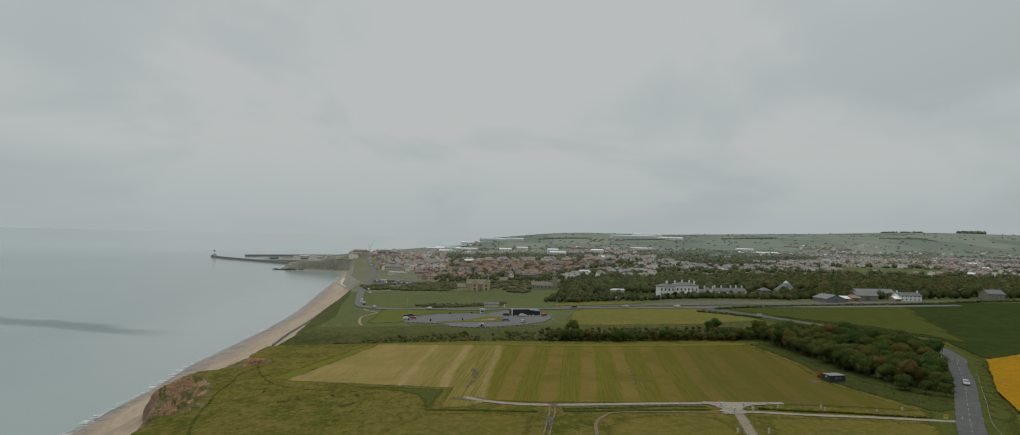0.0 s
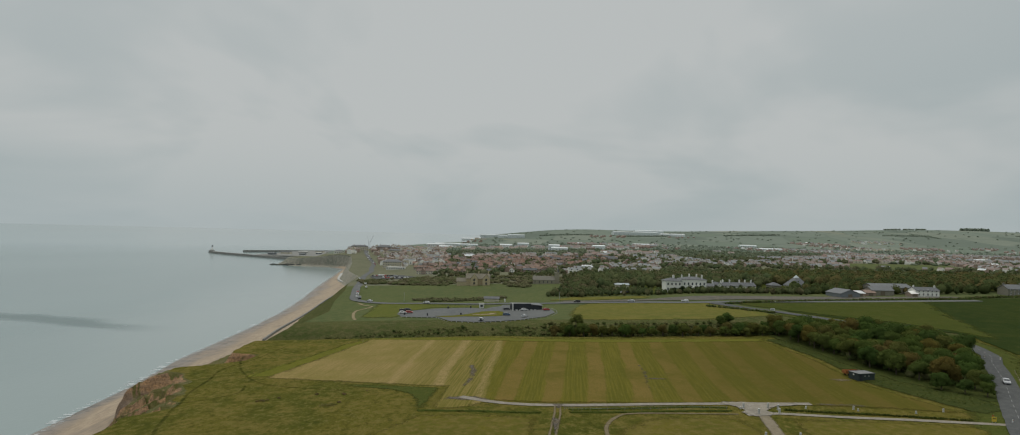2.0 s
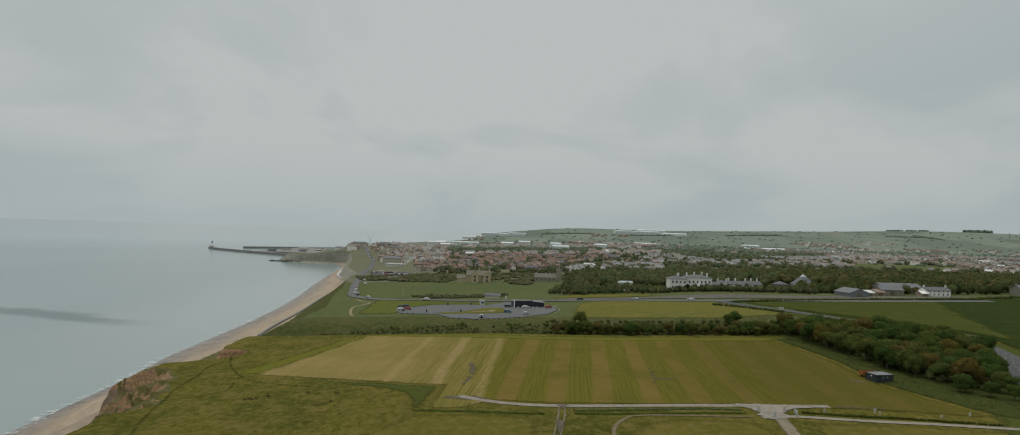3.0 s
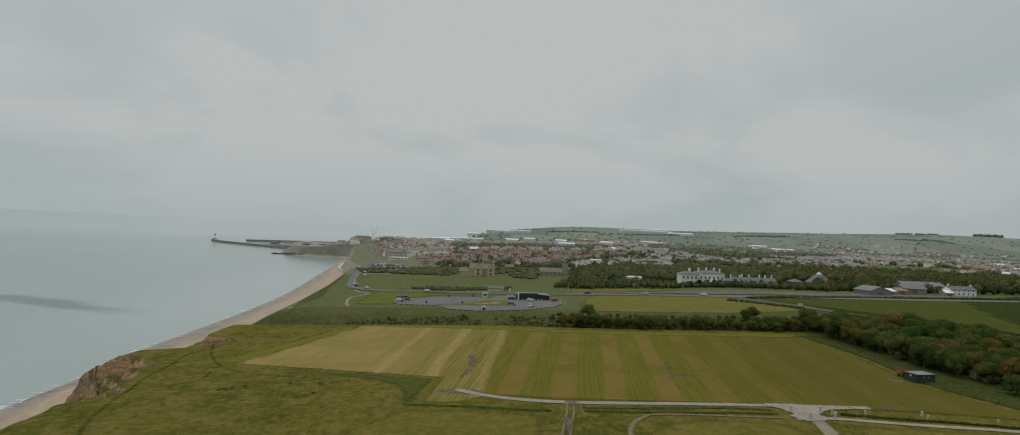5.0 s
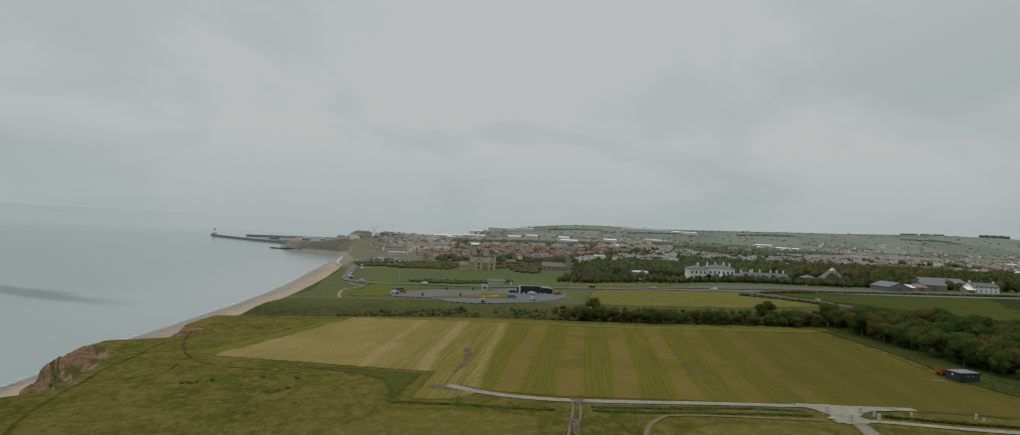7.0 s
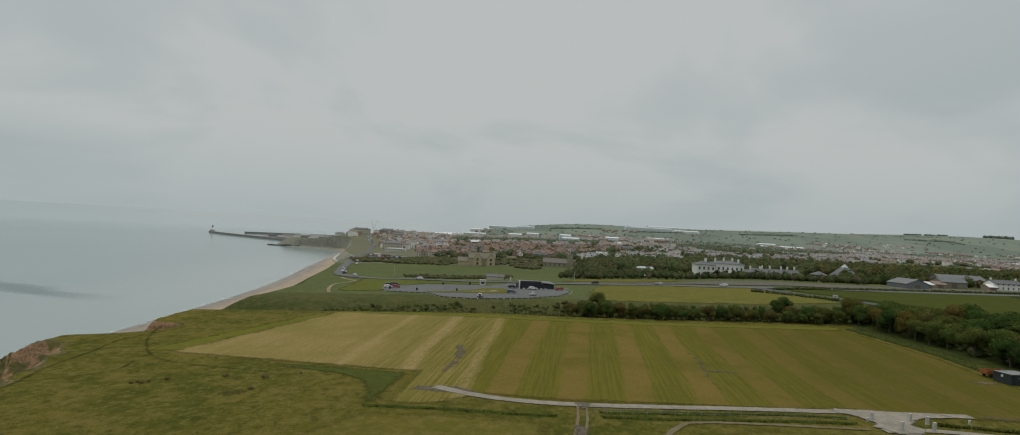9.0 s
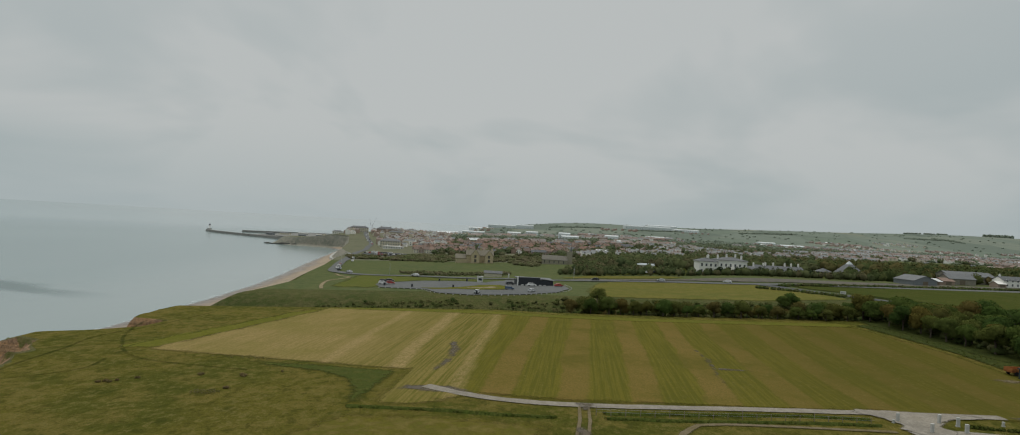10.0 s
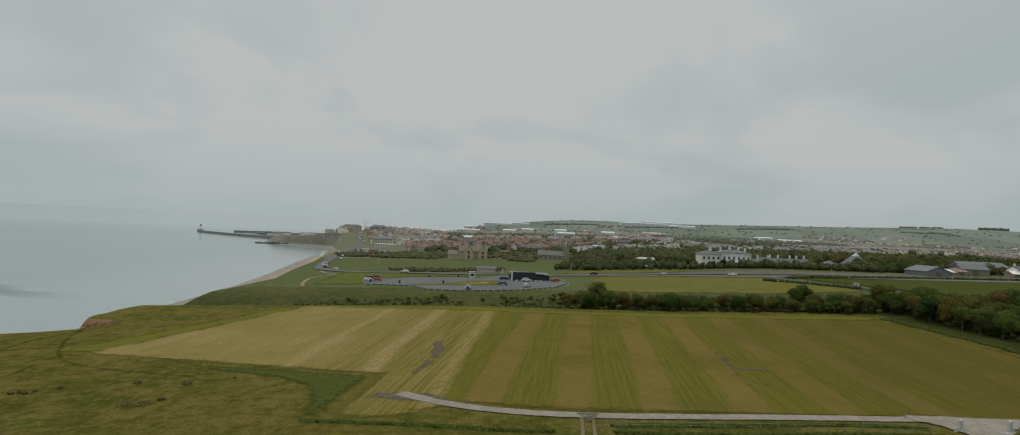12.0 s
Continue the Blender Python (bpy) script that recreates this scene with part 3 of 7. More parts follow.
    me.update()
    return tagged(new("ground", me), "rough grassland on clay cliffs above a sandy beach", "ground", kind="structure")


ground = build_ground()


def build_sea():
    rings = [0, 60, 120, 200, 300, 450, 650, 900, 1200, 1600, 2000, 2400, 2800, 3200, 3600, 4000, 4400, 4650, 4880]
    seg = 96
    verts, faces = [], []
    for r in rings[1:]:
        for k in range(seg):
            a = 2 * math.pi * k / seg
            z = 46 * max(0.0, (r - 2200) / 2680) ** 2
            verts.append((r * math.sin(a), 40 + r * math.cos(a), z if math.sin(a) < 0.02 else -4.0))
    verts.append((0, 40, 0))
    last = len(verts) - 1
    for k in range(seg):
        faces.append((last, (k + 1) % seg, k))
    for i in range(len(rings) - 2):
        for k in range(seg):
            k2 = (k + 1) % seg
            faces.append((i * seg + k, i * seg + k2, (i + 1) * seg + k2, (i + 1) * seg + k))
    me = bpy.data.meshes.new("sea")
    me.from_pydata(verts, [], faces)
    me.materials.append(M_SEA)
    me.polygons.foreach_set("use_smooth", [True] * len(faces))
    me.update()
    bm = bmesh.new(); bm.from_mesh(me)
    bmesh.ops.recalc_face_normals(bm, faces=bm.faces)
    if sum(f.normal.z for f in bm.faces) < 0:
        bmesh.ops.reverse_faces(bm, faces=bm.faces)
    bm.to_mesh(me); bm.free()
    return tagged(new("sea", me), "calm grey-green sea under an overcast sky", "sea", kind="structure")


build_sea()

# ---------- fields, roads and paths laid on the land ----------


def part(name, bm, material, parent=None, label=""):
    me = bpy.data.meshes.new(name)
    bm.to_mesh(me)
    bm.free()
    for m in (material if isinstance(material, (list, tuple)) else [material]):
        me.materials.append(m)
    ob = new(name, me)
    if parent is not None:
        ob.parent = parent
    if label:
        ob["label"] = label
    return ob


def ragged(pts, step=3.0, amount=0.5, seed=0):
    out = []
    for i, a in enumerate(pts):
        b = pts[(i + 1) % len(pts)]
        n = max(1, int(math.dist(a, b) / step))
        for k in range(n):
            f = k / n
            x, y = a[0] + (b[0] - a[0]) * f, a[1] + (b[1] - a[1]) * f
            out.append((x + amount * noise.noise((x * 0.21, y * 0.21, seed)), y + amount * noise.noise((x * 0.21, y * 0.21, seed + 30.0))))
    return out


def rim_distance(x, y, pts):
    best = 1e9
    for i in range(len(pts)):
        (x1, y1), (x2, y2) = pts[i], pts[i - 1]
        dx, dy = x2 - x1, y2 - y1
        t = min(1.0, max(0.0, ((x - x1) * dx + (y - y1) * dy) / (dx * dx + dy * dy)))
        best = min(best, math.hypot(x - x1 - t * dx, y - y1 - t * dy))
    return best


def sheet(name, pts, material, lift, label, category, cell=6.0, amount=0.6, seed=0, kind="structure", soft=1.2):
    """A patch of ground cover draped over the land."""
    bm = bmesh.new()
    vs = [bm.verts.new((x, y, 0)) for x, y in ragged(pts, 3.0, amount, seed)]
    bm.faces.new(vs)
    xs, ys_ = [p[0] for p in pts], [p[1] for p in pts]
    for axis, lo, hi in ((0, min(xs), max(xs)), (1, min(ys_), max(ys_))):
        v = lo + cell
        while v < hi:
            co = (v, 0, 0) if axis == 0 else (0, v, 0)
            no = (1, 0, 0) if axis == 0 else (0, 1, 0)
            bmesh.ops.bisect_plane(bm, geom=bm.verts[:] + bm.edges[:] + bm.faces[:], plane_co=co, plane_no=no)
            v += cell
    bmesh.ops.triangulate(bm, faces=bm.faces[:])
    fade = bm.verts.layers.float.new("fade")
    for v in bm.verts:
        v.co.z = land(v.co.x, v.co.y) + lift
        v[fade] = 0.0 if v.is_boundary else min(1.0, max(0.15, rim_distance(v.co.x, v.co.y, pts) / soft))
    bmesh.ops.recalc_face_normals(bm, faces=bm.faces)
    if sum(f.normal.z for f in bm.faces) < 0:
        bmesh.ops.reverse_faces(bm, faces=bm.faces)
    for f in bm.faces:
        f.smooth = True
    return tagged(part(name, bm, material), label, category, kind=kind)


def curve_points(pts, step):
    out = []
    P = [Vector((*p, 0)) for p in pts]
    P = [2 * P[0] - P[1]] + P + [2 * P[-1] - P[-2]]
    for i in range(1, len(P) - 2):
        a, b, c, d = P[i - 1:i + 3]
        n = max(1, int((c - b).length / step))
        for k in range(n):
            t = k / n
            out.append(0.5 * ((2 * b) + (c - a) * t + (2 * a - 5 * b + 4 * c - d) * t * t + (3 * b - a - 3 * c + d) * t ** 3))
    out.append(P[-2])
    return out


def ribbon(name, pts, width, material, lift, label, category, step=2.5, kind="structure", wob=0.25, edge=0.05):
    c = curve_points(pts, step)
    bm = bmesh.new()
    fade = bm.verts.layers.float.new("fade")
    rows = []
    for i, p in enumerate(c):
        t = (c[min(i + 1, len(c) - 1)] - c[max(i - 1, 0)]).normalized()
        n = Vector((-t.y, t.x, 0))
        w = width / 2
        row = []
        for k in (-1, -0.34, 0.34, 1):
            q = p + n * (w * k + (wob * noise.noise((p.x * 0.3, p.y * 0.3, k)) if abs(k) == 1 else 0))
            row.append(bm.verts.new((q.x, q.y, land(q.x, q.y) + lift - (edge if abs(k) == 1 else 0))))
            row[-1][fade] = 0.0 if abs(k) == 1 else 1.0
        rows.append(row)
    for a, b in zip(rows, rows[1:]):
        for k in range(3):
            bm.faces.new((a[k], b[k], b[k + 1], a[k + 1])).smooth = True
    bmesh.ops.recalc_face_normals(bm, faces=bm.faces)
    if sum(f.normal.z for f in bm.faces) < 0:
        bmesh.ops.reverse_faces(bm, faces=bm.faces)
    return tagged(part(name, bm, material), label, category, kind=kind)


M_MUD = earthy("bare_mud", (0.140, 0.122, 0.098), (0.165, 0.135, 0.085), (0.125, 0.116, 0.104), 0.2, 0.7, 3.0)
ragged_edge(M_MUD, 0.25, 1.3, 0.45, 2.0)

MEADOW = [(-66, 278), (-20, 272), (36, 269.5), (106, 271), (112, 233), (111, 205), (118, 181), (122, 172), (92, 176), (60, 178),
          (10, 174), (-6, 175), (-14, 168), (-24, 167), (-22, 191), (-52, 198), (-84, 205.5), (-78, 228)]
sheet("meadow_margin", [(-62, 283), (-30, 280), (40, 276), (108, 277), (106, 269), (40, 266), (-20, 269), (-64, 272), (-76, 228), (-80, 207), (-93, 206), (-90, 215), (-82, 240), (-74, 268)], M_OLIVE, 0.08, "olive strip of mown grass round the meadow", "grass", 4.0, 0.8, 22, soft=2.5)
sheet("meadow", MEADOW, M_MOWN, 0.10, "mown hay meadow with straw-coloured and green swaths", "field", 4.0, 1.0, 1, soft=2.6)
sheet("lower_meadow", [(-26, 165), (7, 164.4), (5, 145), (0, 110), (-2, 90), (-50, 90), (-44, 130), (-34, 152)], M_LOWER, 0.09, "mown grass below the farm track", "field", 3.0, 1.0, 17, soft=5.0)
sheet("lower_meadow", [(23, 153), (33, 165), (58, 166), (60, 150), (55, 125), (47, 90), (18, 90), (22, 140)], M_LOWER, 0.09, "mown grass between the worn paths", "field", 3.0, 0.8, 18, soft=4.0)
sheet("lower_meadow", [(70, 166), (85, 165.4), (103, 164), (119, 161), (112, 150), (92, 118), (62, 110), (66, 150)], M_LOWER, 0.09, "mown grass between the lane and the road", "field", 3.0, 0.8, 19, soft=4.0)
sheet("crop_field", [(150, 352), (200, 372), (269, 415), (420, 440), (560, 440), (420, 260), (260, 215), (196, 250), (205, 290)], M_WHEAT, 0.25, "deep green young crop field beside the road", "field", 14.0, 0.8, 2)
sheet("pasture_strip", [(152, 350), (136, 368), (128, 382), (160, 388), (216, 400), (268, 414), (262, 398), (240, 350), (222, 300), (206, 262), (198, 258), (204, 292), (188, 318)], M_FIELDEDGE, 0.32, "paler green grass strip along the crop field", "field", 12.0, 1.0, 72, soft=6.0)
sheet("rapeseed_field", [(192, 243), (230, 262), (300, 262), (290, 180), (160, 150), (146, 168), (160, 196)], M_RAPE, 0.9, "yellow rapeseed field in flower beside the road", "field", 10.0, 0.8, 3)
sheet("paddock", [(26, 350), (32, 376), (40, 404), (67, 402), (119, 385), (128, 362), (142, 338), (100, 325), (50, 330), (30, 336)], M_PLAIN, 0.14, "yellowish short grass beside the car park", "grass", 12.0, 0.8, 4)
sheet("clifftop_green", [(-98, 425), (-90, 345), (-62, 346), (-70, 372), (-52, 390), (-20, 388), (-22, 394), (-67, 412), (-90, 422)], M_GREENP, 0.14, "short green grass on the cliff top", "grass", 12.0, 0.8, 21)
sheet("car_park", [(-72, 370), (-52, 384), (-32, 385), (-20, 379), (-17, 386), (-10, 392), (-6, 381), (12, 382), (19, 381), (21, 363), (14.5, 346), (0, 332), (-10, 326), (-23, 324.5), (-37, 329.5), (-44.5, 343), (-53, 345), (-66, 348.5), (-71, 360)], M_CARPARK, 0.28, "grey asphalt car park on the grass", "car park", 8.0, 0.5, 5)
ribbon("coast_road", [(-318, 1250), (-292, 1150), (-266, 1067), (-240, 990), (-223, 930), (-207, 850), (-192, 790), (-184, 741), (-176, 690), (-155, 595), (-143, 538), (-129, 482), (-120, 448), (-110, 432), (-97, 421), (-82, 415), (-59, 413), (-24, 404), (10, 408), (40, 408), (75, 399), (117, 388), (200, 395), (300, 410)], 6.4, M_CARPARK, 0.40, "grey asphalt coast road", "road", 6.0)
M_LAYBY = earthy("old_tarmac_and_earth", (0.150, 0.142, 0.118), (0.122, 0.120, 0.106), (0.178, 0.160, 0.124), 0.05, 0.3, 2.0, bump=0.2, dist=0.05)
ragged_edge(M_LAYBY, 0.05, 0.5, 0.3, 0.6)
sheet("layby", [(20, 413), (60, 408), (92, 402), (120, 396), (200, 402), (262, 416), (300, 424), (300, 431), (220, 421), (150, 416), (118, 419), (84, 413), (30, 422)], M_LAYBY, 0.3, "worn tarmac and bare earth beside the coast road", "layby", 6.0, 0.6, 73)
sheet("verge_strip", [(16, 424), (38, 444), (62, 437), (92, 426), (84, 416), (34, 424)], M_PLAIN, 0.18, "yellowish rough grass between road and trees", "grass", 6.0, 0.8, 74)
ribbon("road_verge", [(146, 347), (165, 320), (188, 280), (184, 250), (174, 234), (158, 208), (140, 182), (119, 151), (100, 120), (70, 60)], 28.0, M_LONG, 0.10, "dark long grass on the verges of the road", "grass", 4.0, "structure", 2.0)
ribbon("side_road", [(118, 388), (131, 364), (146, 347), (165, 320), (188, 280), (184, 250), (174, 234), (158, 208), (140, 182), (119, 151), (100, 120), (70, 60)], 6.4, M_ASPHALT, 0.36, "grey asphalt road with white centre dashes", "road", 4.0)
ribbon("farm_track", [(-16, 180), (-6, 174.5), (11, 173), (40, 176), (63, 178), (82, 179)], 2.6, M_GRAVEL, 0.17, "pale gravel farm track along the meadow", "track")
ribbon("gravel_lane", [(60, 167.5), (69, 169), (85, 167), (103, 165.5), (124, 163)], 2.2, M_GRAVEL, 0.17, "pale gravel lane to the road", "track")
sheet("track_junction", [(54, 179), (64, 179.8), (78, 179.8), (82, 178), (72, 176), (67, 171), (70, 167.5), (62, 165.5), (58, 168), (61, 172), (58, 176)], M_GRAVEL, 0.19, "worn gravel junction of the farm tracks", "track", 4.0, 0.6, 6)
ribbon("yard_track", [(64.5, 170), (63.5, 162), (61, 148), (57, 125), (50, 90)], 4.2, M_DIRTGRAVEL, 0.15, "worn gravel track across the grass", "track")
for o in (-0.75, 0.75):
    ribbon("field_path", [(11 + o, 172), (10.6 + o, 166), (10 + o, 161), (8 + o, 145), (5 + o, 120)], 0.75, M_DIRT, 0.14, "worn wheel track across the grass", "path", 1.5)
sheet("worn_patch", [(8.6, 162), (10.6, 163), (11.4, 160), (10.8, 154), (9.6, 148), (8.4, 150), (8.2, 156)], M_MUD, 0.16, "bare muddy ground between the wheel tracks", "mud", 1.0, 0.8, 75, soft=1.0)
sheet("worn_patch", [(9.0, 174.4), (13.4, 174.6), (12.6, 171.5), (12.0, 169.5), (10.0, 169.5), (9.8, 171.5)], M_MUD, 0.18, "muddy mouth of the wheel tracks", "mud", 1.0, 0.5, 76, soft=0.8)
ribbon("curved_path", [(58, 168), (32, 167), (26, 164), (22, 156), (21, 146), (19, 120)], 1.5, M_DIRT, 0.14, "curved worn earth path", "path")
ribbon("sand_path", [(-110, 422), (-103, 409), (-96, 402), (-97, 391), (-100, 378), (-95.5, 356), (-90, 340)], 2.6, M_SANDPATH, 0.14, "sandy footpath on the cliff top", "path")

# ---------- trees ----------


def lumpy_core():
    """The closed inner mass of a crown: a rough ball of 80 triangles."""
    bm = bmesh.new()
    bmesh.ops.create_icosphere(bm, subdivisions=1, radius=1.0)
    v = np.array([q.co[:] for q in bm.verts])
    f = [[q.index for q in face.verts] for face in bm.faces]
    bm.free()
    return v, f


CORE_V, CORE_F = lumpy_core()


def leaf_mesh(name, c, nrm, soft, size, material, rng, slim=0.7, cores=(), tints=None):
    """Small leaf clumps at c that face along nrm, shaded as the rounded mass of foliage they belong to, round closed cores."""
    t = np.cross(nrm, rng.normal(size=nrm.shape))
    t /= np.linalg.norm(t, axis=1)[:, None]
    u = np.cross(nrm, t)
    s = size[:, None]
    q = np.stack([c - t * s, c - u * s * slim, c + t * s, c + u * s * slim], 1).reshape(-1, 3)
    soft = np.repeat(soft / np.linalg.norm(soft, axis=1)[:, None], 4, axis=0)
    faces = np.arange(len(q)).reshape(-1, 4).tolist()
    verts, normals = [q], [soft]
    base = len(q)
    for middle, bulk in cores:
        lump = 1.0 + 0.16 * rng.normal(size=(len(CORE_V), 1))
        verts.append(middle + CORE_V * bulk * lump)
        n_ = CORE_V * np.array([0.8, 0.8, 1.0]) + np.array([0, 0, 0.3])
        normals.append(n_ / np.linalg.norm(n_, axis=1)[:, None])
        faces += [[base + i for i in f] for f in CORE_F]
        base += len(CORE_V)
    verts, normals = np.concatenate(verts), np.concatenate(normals)
    me = bpy.data.meshes.new(name)
    me.from_pydata(verts.tolist(), [], faces)
    me.materials.append(material)
    me.polygons.foreach_set("use_smooth", [True] * len(faces))
    me.update()
    me.normals_split_custom_set_from_vertices(normals.tolist())
    if tints is not None:
        per = len(c) // len(tints)
        both = np.concatenate([np.repeat(tints, per * 4), np.repeat(tints, len(cores) // len(tints) * len(CORE_V))])
        me.attributes.new("tint", "FLOAT", "POINT").data.foreach_set("value", both.astype(np.float32))
        me.update()
    return me


def crown_mesh(name, seed, size, height, lobes, leaves, leaf, material, flat=0.8):
    """Foliage of one tree: lobes of small leaf clumps with gaps between."""
    rng = np.random.RandomState(seed)
    cs, rs = [], []
    for k in range(lobes):
        a, r = rng.uniform(0, 2 * math.pi), size * math.sqrt(rng.uniform(0, 1)) * 0.66
        zz = height * rng.uniform(0.28, 0.74)
        squeeze = 1.0 - 0.75 * max(0.0, (zz / height - 0.45) * 2)
        cs.append((r * math.cos(a) * squeeze, r * math.sin(a) * squeeze, zz))
        rs.append(size * rng.uniform(0.30, 0.50))
    cs.append((0, 0, height * 0.60)); rs.append(size * 0.58)
    cs, rs = np.array(cs), np.array(rs)
    pick = rng.choice(len(cs), leaves, p=rs ** 2 / (rs ** 2).sum())
    v = rng.normal(size=(leaves, 3))
    v /= np.linalg.norm(v, axis=1)[:, None]
    v[:, 2] = np.where(v[:, 2] < -0.5, -v[:, 2], v[:, 2])
    rad = rs[pick] * (0.80 + 0.26 * rng.uniform(size=leaves))
    c = cs[pick] + v * rad[:, None] * np.array([1, 1, flat])
    c[:, 2] = np.maximum(c[:, 2], 0.25)
    whole = c - np.array([0, 0, height * 0.42])
    whole /= np.linalg.norm(whole, axis=1)[:, None]
    nrm = v + rng.normal(scale=0.35, size=v.shape)
    nrm /= np.linalg.norm(nrm, axis=1)[:, None]
    soft = 0.62 * v + 0.55 * whole + np.array([0, 0, 0.15]) + rng.normal(scale=0.2, size=v.shape)
    cores = [(cs[k], rs[k] * 0.70 * np.array([1, 1, flat])) for k in range(len(cs))]
    return leaf_mesh(name, c, nrm, soft, leaf * rng.uniform(0.6, 1.4, leaves), material, rng, 0.7, cores)


def tube(bm, a, b, ra, rb, seg=6):
    a, b = Vector(a), Vector(b)
    q = (b - a).to_track_quat("Z", "Y")
    ring = []
    for p, r in ((a, ra), (b, rb)):
        ring.append([bm.verts.new(p + q @ Vector((r * math.cos(2 * math.pi * k / seg), r * math.sin(2 * math.pi * k / seg), 0))) for k in range(seg)])
    for k in range(seg):
        bm.faces.new((ring[0][k], ring[0][(k + 1) % seg], ring[1][(k + 1) % seg], ring[1][k])).smooth = True
    bm.faces.new(ring[1])


def make_tree(name, seed, size, height, leaves, leaf, material, lobes=11):
    rng = random.Random(seed)
    tree = new(name)
    bm = bmesh.new()
    tube(bm, (0, 0, -0.6), (0.1, 0, height * 0.4), 0.05 * size + 0.08, 0.04 * size + 0.04)
    for k in range(5):
        a = k * 1.3 + rng.random()
        z0 = height * rng.uniform(0.18, 0.4)
        tube(bm, (0.05, 0, z0), (size * 0.5 * math.cos(a), size * 0.5 * math.sin(a), height * rng.uniform(0.5, 0.75)), 0.03 * size + 0.02, 0.02, 5)
    part("trunk", bm, M_BARK, tree)
    crown = new("crown", crown_mesh("crown", seed, size, height, lobes, leaves, leaf, material))
    crown.parent = tree
    return tree


TREE_KINDS = []
for k in range(6):
    t = make_tree("broadleaf_tree", 20 + k, 3.9 + 0.25 * k, 8.2 + 0.5 * (k % 3), 2900, 0.22, M_LEAF, 11)
    tagged(t, "broadleaf tree in fresh spring leaf in the belt beside the meadow", "tree", "trees of the shelter belt")
    TREE_KINDS.append(t)
BUSH_KINDS = []
for k in range(4):
    t = make_tree("thorn_bush", 60 + k, 2.2 + 0.3 * k, 3.0 + 0.3 * k, 800, 0.20, M_LEAF2, 8)
    tagged(t, "dense thorn bush on the bank of the dell", "bush", "bushes in the dell")
    BUSH_KINDS.append(t)


def inside(x, y, poly):
    hit = False
    for i in range(len(poly)):
        (x1, y1), (x2, y2) = poly[i], poly[i - 1]
        if (y1 > y) != (y2 > y) and x < (x2 - x1) * (y - y1) / (y2 - y1) + x1:
            hit = not hit
    return hit


def scatter(poly, gap, seed, limit=1000):
    rng = random.Random(seed)
    xs, ys_ = [p[0] for p in poly], [p[1] for p in poly]
    got, tries = [], 0
    while tries < 14000 and len(got) < limit:
        tries += 1
        x, y = rng.uniform(min(xs), max(xs)), rng.uniform(min(ys_), max(ys_))
        if inside(x, y, poly) and all((x - a) ** 2 + (y - b) ** 2 > gap * gap for a, b in got):
            got.append((x, y))
    return got


used = set()


def plant(kinds, x, y, rng, smin=0.8, smax=1.2, lean=3):
    k = rng.choice(kinds)
    s = rng.uniform(smin, smax)
    m = pose(x, y, land(x, y) - 0.1, rng.uniform(-lean, lean), rng.uniform(-lean, lean), rng.uniform(0, 360)) @ Matrix.Diagonal((s, s, s * rng.uniform(0.9, 1.12), 1))
    if k not in used:
        used.add(k)
        k.matrix_basis = m
        return k
    ob = copy_thing(k, pose(0, 0, 0))
    ob.matrix_basis = m
    return ob



WOOD = [(119, 262), (121, 240), (126, 219), (133, 204), (141, 197), (153, 212), (164, 234), (175, 248), (178, 266), (160, 292), (122, 302), (114, 285)]
rng = random.Random(5)
for x, y in scatter(WOOD, 5.4, 1):
    plant(TREE_KINDS, x, y, rng, 0.75, 1.15)
for x, y in scatter([(20, 284), (112, 281), (118, 306), (60, 312), (20, 305)], 4.2, 2):
    plant(TREE_KINDS, x, y, rng, 0.46, 0.82)
for x, y in scatter([(-64, 294), (16, 290), (16, 318), (-64, 316)], 7.5, 3, 26):
    plant(BUSH_KINDS, x, y, rng, 0.28, 0.46)
for x, y, k in ((17, 290, 0.78), (21.5, 291, 0.9), (25, 296, 0.85), (29, 318, 0.75), (102, 318, 0.8), (106, 320, 0.75)):
    plant(TREE_KINDS, x, y, rng, k, k + 0.05)
for x, y in scatter([(118, 300), (160, 292), (176, 266), (183, 272), (168, 298), (146, 308), (116, 310)], 5.4, 19):
    plant(TREE_KINDS, x, y, rng, 0.5, 0.85)
for x, y, k in ((139, 190, 0.55), (135, 193.5, 0.65), (144, 197, 0.7), (131, 198, 0.75)):
    plant(TREE_KINDS, x, y, rng, k, k + 0.05)

# ---------- scrub, hedges and far woods ----------


